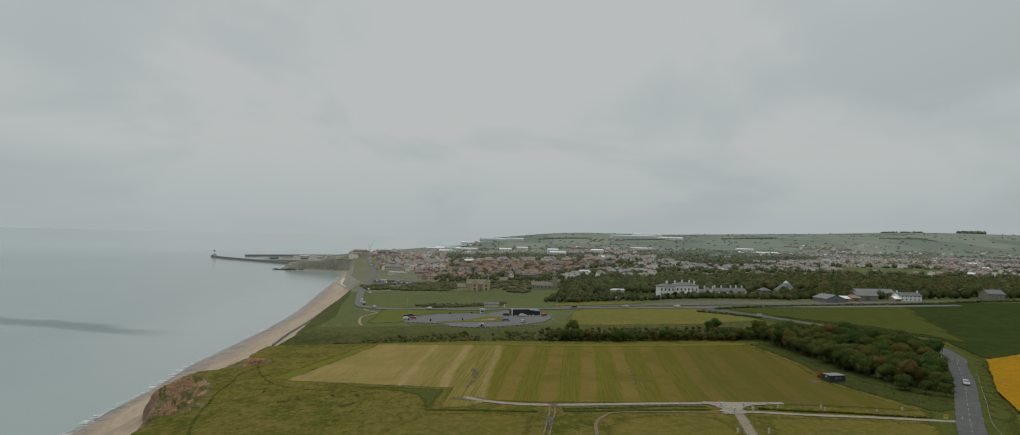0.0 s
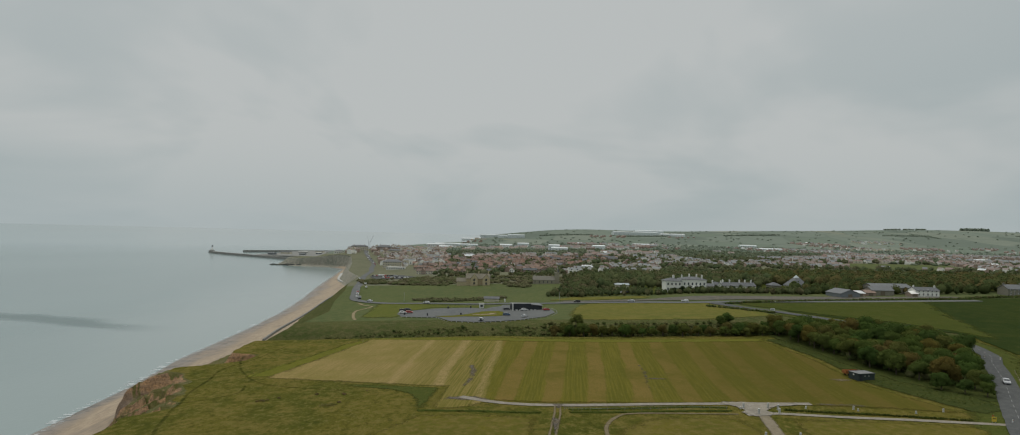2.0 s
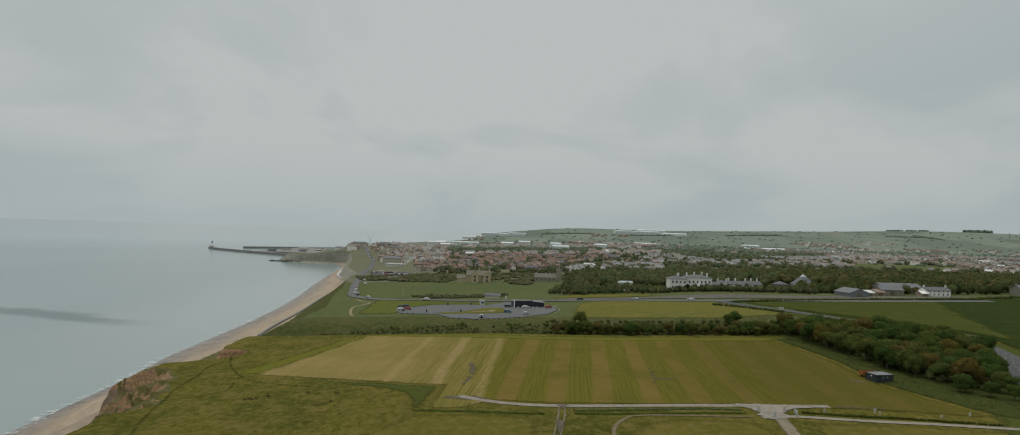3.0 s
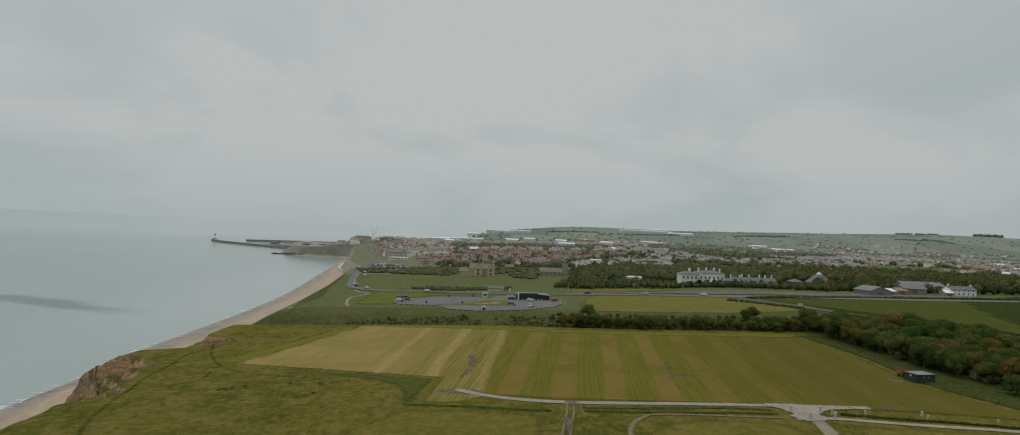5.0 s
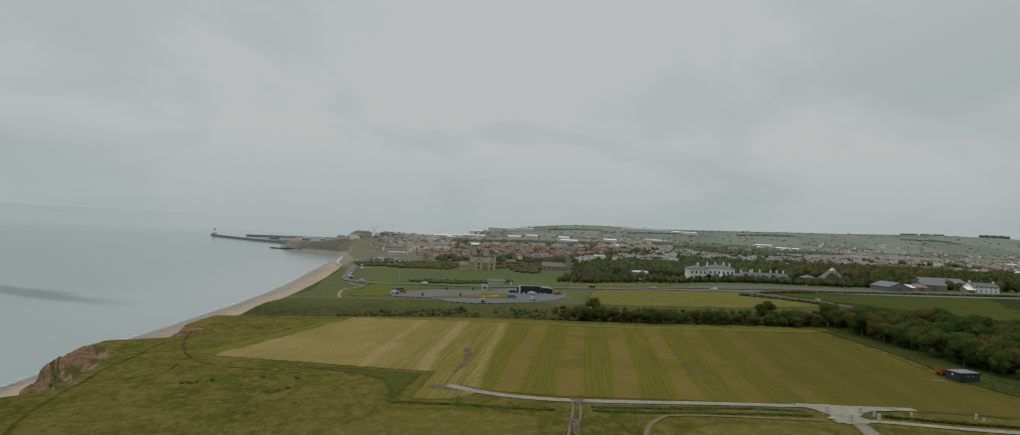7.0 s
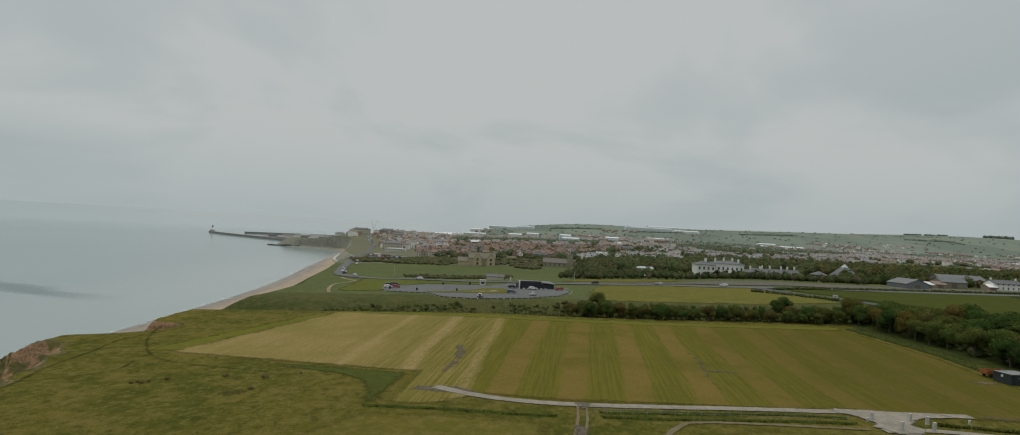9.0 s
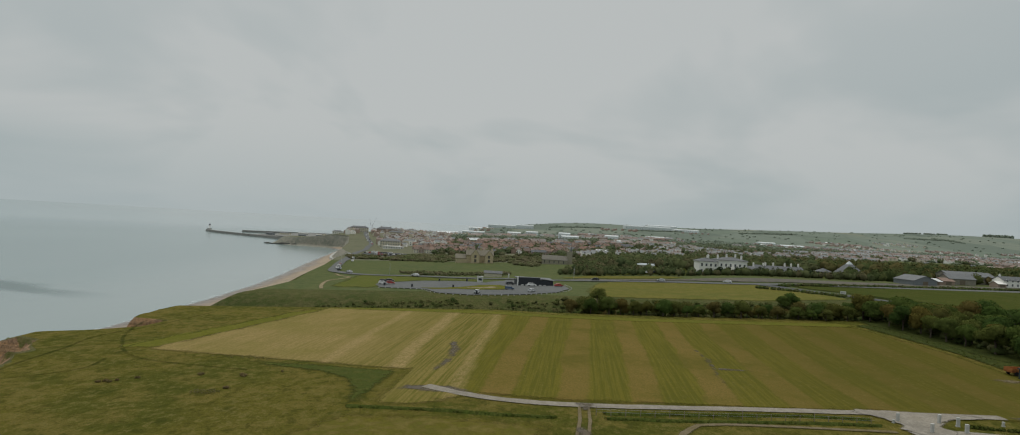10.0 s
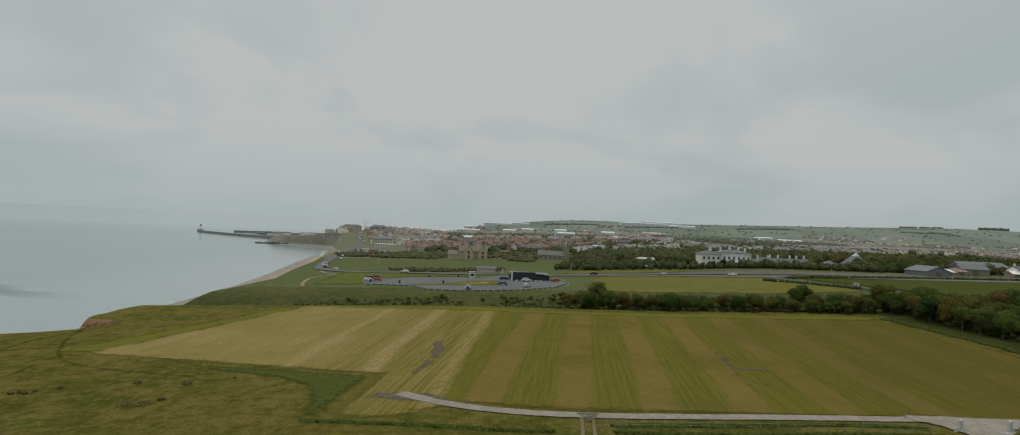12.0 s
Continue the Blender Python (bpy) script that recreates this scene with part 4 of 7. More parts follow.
def leafy(name, spots, seed, material, label, clumps=46, leaf=0.85, hmin=7, hmax=11, wide=0.46, category="woodland", lift=0.25):
    """Many plants too far or too dense to count: clumps of leaves over each spot."""
    r = np.random.RandomState(seed)
    cs, ns, ss, ks, cores = [], [], [], [], []
    for x, y in spots:
        h = r.uniform(hmin, hmax)
        s = h * r.uniform(0.8, 1.2) * wide
        z0 = land(x, y)
        v = r.normal(size=(clumps, 3)); v /= np.linalg.norm(v, axis=1)[:, None]
        v[:, 2] = np.abs(v[:, 2]) * 1.4 - 0.4
        # two or three rounded heads to a plant
        heads = r.uniform(-0.38, 0.38, (3, 2)) * s
        off = heads[r.randint(0, 3, clumps)]
        bulk = np.array([0.72 * s, 0.72 * s, h * 0.52]) * r.uniform(0.8, 1.06, (clumps, 1))
        cs.append(np.array([x, y, z0 + h * 0.45]) + v * bulk + np.column_stack([off, np.zeros(clumps)]))
        cores.append((np.array([x, y, z0 + h * 0.43]), np.array([0.86 * s, 0.86 * s, h * 0.44])))
        nrm = v + r.normal(scale=0.35, size=v.shape)
        ns.append(nrm / np.linalg.norm(nrm, axis=1)[:, None])
        ss.append(v * np.array([0.8, 0.8, 1.0]) + np.array([0, 0, lift]) + r.normal(scale=0.15, size=v.shape))
        ks.append(1.15 * leaf * r.uniform(0.7, 1.4, clumps))
    me = leaf_mesh(name, np.concatenate(cs), np.concatenate(ns), np.concatenate(ss), np.concatenate(ks), material, r, 0.9, cores if hmax > 1.0 else (), r.uniform(0, 1, len(spots)))
    return tagged(new(name, me), label, category, kind="stuff")


def along(pts, gap, wob, seed):
    r = random.Random(seed)
    return [(p.x + r.uniform(-wob, wob), p.y + r.uniform(-wob, wob)) for p in curve_points(pts, gap)]


M_SCRUB = foliage("bramble_leaves", (0.084, 0.110, 0.036), (0.112, 0.134, 0.044), (0.140, 0.150, 0.054), (0.165, 0.158, 0.068), (0.124, 0.136, 0.052))
# woodland leaves lifted towards blue, a little haze put into the colour
M_LEAF3 = foliage("woodland_leaves", (0.089, 0.117, 0.055), (0.112, 0.138, 0.060), (0.100, 0.124, 0.057), (0.133, 0.151, 0.067), (0.120, 0.139, 0.064), (0.150, 0.150, 0.074), (0.157, 0.139, 0.079), (0.126, 0.138, 0.065))
leafy("dell_scrub", scatter([(12, 290), (60, 286), (112, 283), (112, 320), (60, 322), (12, 322)], 2.6, 21, 420), 5, M_SCRUB, "low scrub and brambles filling the dell", 60, 0.24, 0.7, 2.1, 0.9, "scrub", 0.6)
leafy("bank_scrub", [q for q in scatter([(-100, 296), (-40, 289), (14, 287), (14, 318), (-30, 316), (-100, 310)], 1.7, 23, 1100) if noise.noise((q[0] * 0.05, q[1] * 0.09, 4.0)) > -0.16 - 0.2 * sstep(-40, 10, q[0])], 7, M_SCRUB, "brambles and low thorn on the grassy bank of the dell", 60, 0.20, 0.2, 1.0, 1.5, "scrub", 0.8)
leafy("wood_understorey", scatter([(120, 290), (122, 258), (125, 232), (131, 212), (141, 200), (152, 212), (166, 240), (164, 262), (145, 288), (120, 300)], 3.2, 22, 300), 6, M_LEAF2, "shrubs under the trees of the belt", 50, 0.28, 1.2, 2.6, 0.7, "scrub")
WOODS = scatter([(44, 482), (104, 488), (190, 500), (206, 512), (240, 512), (246, 470), (330, 462), (440, 466), (640, 510), (860, 700), (600, 740), (300, 710), (200, 650), (70, 640), (46, 540)], 7.0, 11, 2000)
M_LEAF4 = foliage("farm_wood_leaves", (0.066, 0.090, 0.036), (0.088, 0.112, 0.042), (0.078, 0.100, 0.040), (0.115, 0.128, 0.048), (0.135, 0.126, 0.054), (0.150, 0.122, 0.052), (0.098, 0.112, 0.044))
leafy("woodland", [q for q in WOODS if q[0] < 215 + 25 * noise.noise((q[1] * 0.03, 1.0, 0.0))], 3, M_LEAF3, "broadleaf woodland round the hall", 84, 0.50, 5.5, 9.5, 0.62, "woodland", 0.35)
leafy("farm_wood", [q for q in WOODS if q[0] >= 215 + 25 * noise.noise((q[1] * 0.03, 1.0, 0.0))], 8, M_LEAF4, "dark and russet broadleaf wood behind the farm", 84, 0.50, 5.5, 9.5, 0.62, "woodland", 0.3)
sheet("woodland_floor", [(40, 446), (90, 436), (200, 432), (330, 462), (640, 500), (880, 710), (600, 750), (300, 715), (70, 645), (46, 540)], M_LONG, 0.25, "shaded grassy floor of the woodland", "woodland", 14.0, 1.5, 16)
leafy("garden_trees", scatter([(38, 446), (88, 432), (200, 428), (202, 440), (215, 470), (190, 452), (140, 446), (100, 447), (72, 476), (44, 482)], 4.0, 12, 500), 4, M_LEAF3, "trees and shrubs before the hall", 60, 0.38, 3.0, 5.6)
M_YEW = foliage("dark_evergreen_leaves", (0.034, 0.050, 0.026), (0.048, 0.064, 0.032), (0.060, 0.070, 0.036))
leafy("evergreens", scatter([(104, 444), (112, 448), (150, 452), (192, 450), (190, 444), (140, 440), (106, 440)], 5.5, 26, 18), 27, M_YEW, "dark evergreens before the hall", 70, 0.5, 4.5, 6.5, 0.4)
leafy("farm_trees", scatter([(208, 440), (262, 440), (300, 442), (340, 452), (440, 458), (440, 470), (330, 470), (208, 476)], 5.5, 13, 200), 14, M_LEAF4, "trees behind the farm buildings", 84, 0.48, 5, 9)
M_HEATH = foliage("brown_scrub_leaves", (0.130, 0.152, 0.068), (0.155, 0.168, 0.080), (0.175, 0.168, 0.092), (0.190, 0.164, 0.104), (0.150, 0.156, 0.080))
leafy("roadside_scrub", [q for q in scatter([(-150, 585), (-60, 545), (-52, 546), (-24, 540), (4, 524), (48, 520), (60, 585), (60, 645), (-110, 650), (-165, 625)], 3.4, 10, 1500) if noise.noise((q[0] * 0.035, q[1] * 0.05, 5.0)) > -0.2 and not (-62 < q[0] < -14 and q[1] < 568) and not (8 < q[0] < 40 and q[1] < 570)], 15, M_HEATH, "brownish scrub behind the pasture and round the church", 30, 0.40, 1.0, 3.0, 1.3, "scrub", 0.5)
leafy("roadside_hedge", scatter([(-74, 434), (-62, 423), (-44, 423), (-24, 427), (-10, 432), (-10, 442), (-42, 435), (-62, 441)], 2.0, 88, 260), 89, M_HEATH, "low brownish shrubs on the bank beside the road", 34, 0.35, 0.4, 1.8, 1.3, "scrub")
leafy("church_trees", scatter([(20, 450), (44, 438), (50, 520), (70, 640), (46, 640), (42, 560), (34, 500)], 4.4, 28, 260), 29, M_LEAF3, "trees beside the church", 70, 0.42, 3, 6.5)

# hedges: low and clipped by wind
M_HEDGE = foliage("hedge_grass", (0.066, 0.090, 0.018), (0.090, 0.108, 0.024), (0.105, 0.106, 0.034))
M_LONGDARK = earthy("bank_long_grass", (0.070, 0.092, 0.018), (0.058, 0.080, 0.016), (0.096, 0.106, 0.026), 0.1, 0.6, 2.5, bump=0.8, dist=0.4)
ribbon("grass_bank", [(-26, 167), (-7, 165.6), (6, 165.6)], 1.0, M_LONGDARK, 0.34, "low dark grass bank along the meadow", "grass", 0.8, "structure", 0.35, 0.33)
leafy("bank_grass", along([(-26, 167), (-7, 165.6), (6, 165.6)], 0.16, 0.35, 71), 91, M_HEDGE, "tufts of long grass on the bank", 8, 0.10, 0.1, 0.42, 0.9, "grass")
ribbon("grass_bank", [(14, 169), (30, 171), (46, 173.5), (57, 173.5)], 1.0, M_LONGDARK, 0.34, "low grassy bank beside the track", "grass", 0.8, "structure", 0.35, 0.33)
leafy("bank_grass", along([(14, 169), (30, 171), (46, 173.5), (57, 173.5)], 0.16, 0.35, 71), 91, M_HEDGE, "tufts of long grass on the bank", 8, 0.10, 0.1, 0.42, 0.9, "grass")
ribbon("grass_bank", [(14, 166.5), (28, 167.5), (47, 170), (57, 170.5)], 1.0, M_LONGDARK, 0.34, "low grassy bank beside the lane", "grass", 0.8, "structure", 0.35, 0.33)
leafy("bank_grass", along([(14, 166.5), (28, 167.5), (47, 170), (57, 170.5)], 0.16, 0.35, 69), 89, M_HEDGE, "tufts of long grass on the bank", 8, 0.10, 0.1, 0.42, 0.9, "grass")
leafy("lane_hedge", along([(72, 172.5), (85, 170.5), (99, 169), (117, 166)], 0.3, 0.3, 37), 38, M_HEDGE, "low hedge between the lane and the meadow", 16, 0.17, 0.25, 0.5, 1.0, "hedge")
leafy("road_hedge", along([(126, 380), (162, 390), (218, 402), (300, 418)], 1.6, 0.4, 39) + along([(112, 372), (128, 357), (140, 345)], 1.6, 0.4, 40), 41, M_LEAF2, "dark clipped hedge beside the road", 24, 0.4, 1.1, 1.6, 0.8, "hedge")
leafy("far_field_hedge", along([(300, 422), (360, 436), (450, 444), (560, 446)], 2.2, 0.6, 42), 43, M_LEAF2, "hedge at the far edge of the crop field", 26, 0.45, 1.2, 1.9, 0.8, "hedge")
sheet("road_verge", [(188, 246), (178, 230), (163, 209), (146, 184), (134, 167), (139, 162), (146, 169), (160, 196), (191, 242)], M_LONG, 0.2, "dark rough grass verge between the road and the rapeseed", "verge", 5.0, 0.5, 20)

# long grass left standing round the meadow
# dark long grass, with the shade by the wood put into its colour
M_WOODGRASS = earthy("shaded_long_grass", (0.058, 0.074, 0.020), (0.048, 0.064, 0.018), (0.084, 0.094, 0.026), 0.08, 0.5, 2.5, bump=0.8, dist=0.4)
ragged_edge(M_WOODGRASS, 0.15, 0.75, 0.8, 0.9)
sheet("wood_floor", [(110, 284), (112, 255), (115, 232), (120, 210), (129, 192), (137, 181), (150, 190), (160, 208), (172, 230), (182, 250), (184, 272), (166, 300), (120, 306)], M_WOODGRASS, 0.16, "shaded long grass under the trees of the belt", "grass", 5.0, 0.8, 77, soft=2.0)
sheet("long_grass_strip", [(-60, 198.5), (-40, 195.3), (-22.6, 191.6), (-24.2, 168), (-27.5, 167.5), (-29, 176), (-32, 183), (-38, 188), (-50, 192)], M_LONG, 0.07, "strip of dark long grass at the corner of the meadow", "grass", 1.6, 0.9, 9, soft=3.0)
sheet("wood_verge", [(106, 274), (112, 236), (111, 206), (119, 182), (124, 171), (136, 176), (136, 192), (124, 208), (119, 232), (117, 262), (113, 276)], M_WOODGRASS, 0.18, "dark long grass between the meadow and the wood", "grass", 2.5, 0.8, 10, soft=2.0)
leafy("verge_tufts", scatter([(107, 273), (113, 236), (112, 208), (120, 184), (133, 180), (134, 192), (122, 210), (118, 236), (114, 272)], 1.2, 51, 420), 52, M_HEDGE, "tussocks of long grass beside the wood", 12, 0.14, 0.15, 0.35, 1.3, "grass", 1.0)
M_TRODDEN = earthy("trodden_turf", (0.056, 0.080, 0.016), (0.048, 0.070, 0.014), (0.082, 0.090, 0.022), 0.1, 0.6, 2.5, bump=0.8, dist=0.4)
ragged_edge(M_TRODDEN, 0.1, 2.3, 0.3, 2.2)
ribbon("clifftop_path", [(-80, 140), (-86, 150), (-90, 160.5), (-93.5, 171), (-95, 178), (-97.6, 185.5), (-99.5, 195), (-101, 206), (-104, 220), (-100, 238), (-98, 262)], 1.6, M_TRODDEN, 0.07, "dark trodden footpath along the cliff top", "path", 2.5, "structure", 0.5)
ribbon("meadow_path", [(-108, 246), (-104, 234), (-98, 221), (-92, 211.5), (-86, 203.5), (-79, 197.5), (-68, 193), (-52, 189)], 1.5, M_TRODDEN, 0.08, "dark trodden footpath through the rough grass", "path", 2.5, "structure", 0.5)
ribbon("cross_path", [(-97, 176.5), (-91, 179), (-86, 183), (-83, 188), (-85, 196)], 1.6, M_TRODDEN, 0.09, "narrow trodden footpath through the rough grass", "path", 2.5, "structure", 0.5)
sheet("mud_patch", [(-18, 222), (-14.5, 222), (-13, 212), (-13.5, 200), (-15.5, 190), (-17.5, 192), (-16, 204), (-17, 214)], M_MUD, 0.14, "worn muddy strip across the meadow", "mud", 0.9, 1.8, 11, soft=1.4)
sheet("mud_patch", [(42.5, 226), (44, 226), (44, 216), (43, 206), (41, 196), (40.5, 182), (38.5, 182), (39, 194), (41, 208), (42, 216)], M_MUD, 0.14, "worn muddy strip across the mown swaths", "mud", 0.9, 1.6, 12, soft=1.2)
sheet("mud_patch", [(42, 207), (52, 206), (52, 204.5), (42, 204)], M_MUD, 0.15, "worn muddy patch beside the wheel tracks", "mud", 0.9, 1.0, 13, soft=1.0)
sheet("mud_patch", [(82, 180.4), (98, 179), (98, 177), (84, 177.4)], M_MUD, 0.15, "bare mud where the track enters the meadow", "mud", 0.9, 0.9, 14, soft=1.2)
sheet("mud_patch", [(-20, 181), (-12, 181), (-4, 176.5), (-12, 175), (-22, 177)], M_MUD, 0.13, "bare earth round the end of the track", "mud", 0.9, 1.2, 15, soft=1.6)
ribbon("trodden_line", [(-88.5, 208), (-88.2, 214), (-84.6, 224), (-81.6, 234), (-78.6, 246), (-74.4, 263), (-70, 277)], 0.9, M_TRODDEN, 0.12, "faint trodden line round the point of the meadow", "path", 1.5, "structure", 0.5)

# rough grass tussocks on the cliff top
M_TUSS = foliage("dry_tussock", (0.200, 0.150, 0.070), (0.240, 0.180, 0.090), (0.180, 0.150, 0.066))
for x, y, w in ((-73.2, 177.8, 1.3), (-72.3, 178.6, 1.5), (-71.4, 178.1, 1.3), (-70.8, 179.2, 1.1), (-68.5, 181.2, 1.2), (-58.7, 184.6, 1.9), (-50.6, 184.2, 2.2), (-44.8, 188, 1.0), (-49.5, 175.8, 1.6)):
    b_ = make_tree("heather_clump", int(900 + x * 7 + y), 0.46 * w, 0.24 * w ** 0.5, 150, 0.09, M_TUSS, 6)
    b_.matrix_basis = pose(x, y, land(x, y) - 0.02)
    tagged(b_, "small dark clump of scrub in the rough grass", "bush", "clumps on the cliff top")

M_PALETUFT = foliage("bleached_grass", (0.190, 0.172, 0.070), (0.225, 0.200, 0.090), (0.165, 0.152, 0.060))
leafy("pale_tuft", scatter([(-54, 172), (-50, 171.8), (-49.4, 173.6), (-51.5, 174.6), (-54, 174)], 0.42, 71, 34) + scatter([(-66, 200), (-56, 198.4), (-50, 197.4), (-50, 198.2), (-58, 200)], 0.7, 72, 16), 73, M_PALETUFT, "tufts of bleached grass in the rough turf", 12, 0.07, 0.15, 0.4, 1.0, "grass")

# ---------- building blocks ----------


def box(bm, x0, x1, y0, y1, z0, z1):
    v = [bm.verts.new(p) for p in ((x0, y0, z0), (x1, y0, z0), (x1, y1, z0), (x0, y1, z0), (x0, y0, z1), (x1, y0, z1), (x1, y1, z1), (x0, y1, z1))]
    for f in ((0, 3, 2, 1), (4, 5, 6, 7), (0, 1, 5, 4), (1, 2, 6, 5), (2, 3, 7, 6), (3, 0, 4, 7)):
        bm.faces.new([v[i] for i in f])


def boxes(*dims):
    bm = bmesh.new()
    for d in dims:
        box(bm, *d)
    return bm


def gable_walls(w, d, h, rise, axis="x"):
    """Four walls with gables; the ridge runs along the axis."""
    bm = bmesh.new()
    a, b = w / 2, d / 2
    lo = [bm.verts.new(p) for p in ((-a, -b, -1), (a, -b, -1), (a, b, -1), (-a, b, -1))]
    up = [bm.verts.new((v.co.x, v.co.y, h)) for v in lo]
    if axis == "x":
        g0, g1 = bm.verts.new((-a, 0, h + rise)), bm.verts.new((a, 0, h + rise))
        bm.faces.new((lo[0], lo[1], up[1], up[0])); bm.faces.new((lo[2], lo[3], up[3], up[2]))
        bm.faces.new((lo[1], lo[2], up[2], g1, up[1])); bm.faces.new((lo[3], lo[0], up[0], g0, up[3]))
    else:
        g0, g1 = bm.verts.new((0, -b, h + rise)), bm.verts.new((0, b, h + rise))
        bm.faces.new((lo[0], lo[1], up[1], g0, up[0])); bm.faces.new((lo[2], lo[3], up[3], g1, up[2]))
        bm.faces.new((lo[1], lo[2], up[2], up[1])); bm.faces.new((lo[3], lo[0], up[0], up[3]))
    return bm


def gable_roof(w, d, h, rise, axis="x", over=0.35, thick=0.18):
    if axis == "y":
        w, d = d, w
    a, b = w / 2 + over, d / 2 + over
    k = rise / (d / 2)
    bm = bmesh.new()
    prof = [(-b, h - over * k + 0.05), (0, h + rise + 0.05), (b, h - over * k + 0.05), (b, h - over * k + 0.05 + thick), (0, h + rise + 0.05 + thick), (-b, h - over * k + 0.05 + thick)]
    ends = [[bm.verts.new((x, y, z)) for y, z in prof] for x in (-a, a)]
    for i in range(6):
        j = (i + 1) % 6
        bm.faces.new((ends[0][i], ends[0][j], ends[1][j], ends[1][i]))
    for e in ends:
        bm.faces.new((e[0], e[1], e[4], e[5])); bm.faces.new((e[1], e[2], e[3], e[4]))
    bmesh.ops.recalc_face_normals(bm, faces=bm.faces)
    if axis == "y":
        bmesh.ops.rotate(bm, verts=bm.verts, cent=(0, 0, 0), matrix=Matrix.Rotation(math.pi / 2, 3, "Z"))
    return bm


def hip_roof(w, d, h, rise, over=0.5, thick=0.2):
    a, b = w / 2 + over, d / 2 + over
    r = max(0.0, a - b)
    bm = bmesh.new()
    lo = [bm.verts.new((x, y, h)) for x, y in ((-a, -b), (a, -b), (a, b), (-a, b))]
    up = [bm.verts.new((v.co.x, v.co.y, h + thick)) for v in lo]
    if r > 0.1:
        g0, g1 = bm.verts.new((-r, 0, h + rise)), bm.verts.new((r, 0, h + rise))
        bm.faces.new((up[0], up[1], g1, g0)); bm.faces.new((up[2], up[3], g0, g1))
        bm.faces.new((up[1], up[2], g1)); bm.faces.new((up[3], up[0], g0))
    else:
        g0 = bm.verts.new((0, 0, h + rise))
        for i in range(4):
            bm.faces.new((up[i], up[(i + 1) % 4], g0))
    for i in range(4):
        bm.faces.new((lo[i], lo[(i + 1) % 4], up[(i + 1) % 4], up[i]))
    bm.faces.new(lo[::-1])
    return bm


M_WHITE = plain("white_render", (0.88, 0.865, 0.81), 0.8, vary=0.10)
M_CREAM = plain("cream_render", (0.62, 0.57, 0.45), 0.85, vary=0.15)
M_SLATE = plain("slate", (0.125, 0.132, 0.138), 0.6, vary=0.3)
M_GREYROOF = plain("weathered_sheet_roof", (0.160, 0.168, 0.172), 0.6, vary=0.22, scale=0.5)
M_BLACK = plain("black_boarding", (0.036, 0.042, 0.050), 0.5, vary=0.3)
M_STONE = plain("sandstone", (0.600, 0.500, 0.330), 0.9, vary=0.3)
M_GREYSTONE = plain("grey_rubble_stone", (0.290, 0.270, 0.220), 0.9, vary=0.3)
# red brick, lightened and greyed: the town's haze is in the colour
M_BRICK = plain("red_brick", (0.350, 0.245, 0.195), 0.9, vary=0.25, alt=(0.385, 0.300, 0.245))


def varied(name, c1, c2, c3):
    """Colour that differs from house to house, with streaks of weather."""
    m, n, l, b = shader(name)
    rnd = n.new("ShaderNodeObjectInfo").outputs["Random"]
    c = mix(n, l, spread(n, l, rnd, 0.0, 0.55), c1, c2)
    c = mix(n, l, spread(n, l, rnd, 0.55, 1.0), c, c3)
    tc = n.new("ShaderNodeTexCoord").outputs["Object"]
    w = noise_node(n, l, tc, 0.8, 4, 0.65)
    c = mix(n, l, spread(n, l, w, 0.4, 0.7, 0, 0.5), c, tuple(0.6 * v for v in c1))
    l.new(c, b.inputs["Base Color"])
    b.inputs["Roughness"].default_value = 0.85
    return m


M_TILE = varied("red_roof_tiles", (0.260, 0.150, 0.104), (0.185, 0.142, 0.120), (0.300, 0.205, 0.155))
M_GLASS = plain("window_glass", (0.050, 0.060, 0.070), 0.15, vary=0.2, spec=0.5)
M_GREEN = plain("dark_green_steel", (0.050, 0.068, 0.066), 0.55, vary=0.25)
M_ORANGE = plain("orange_paint", (0.480, 0.165, 0.035), 0.6, vary=0.3)
M_CONC = plain("pale_concrete", (0.480, 0.480, 0.450), 0.85, vary=0.2)
M_WOOD = plain("weathered_wood", (0.200, 0.165, 0.120), 0.9, vary=0.3)
M_STEEL = plain("galvanised_steel", (0.420, 0.430, 0.440), 0.45, 0.8, vary=0.15)
M_YELLOW = plain("yellow_sign_paint", (0.640, 0.480, 0.060), 0.5, vary=0.1)
M_RUBBER = plain("tyre_rubber", (0.025, 0.025, 0.026), 0.85, vary=0.2)
M_BOARD = plain("blue_grey_cladding", (0.195, 0.215, 0.228), 0.6, vary=0.15)
M_LIME = plain("white_paint", (0.780, 0.780, 0.750), 0.7, vary=0.12)

WINDOW = {}


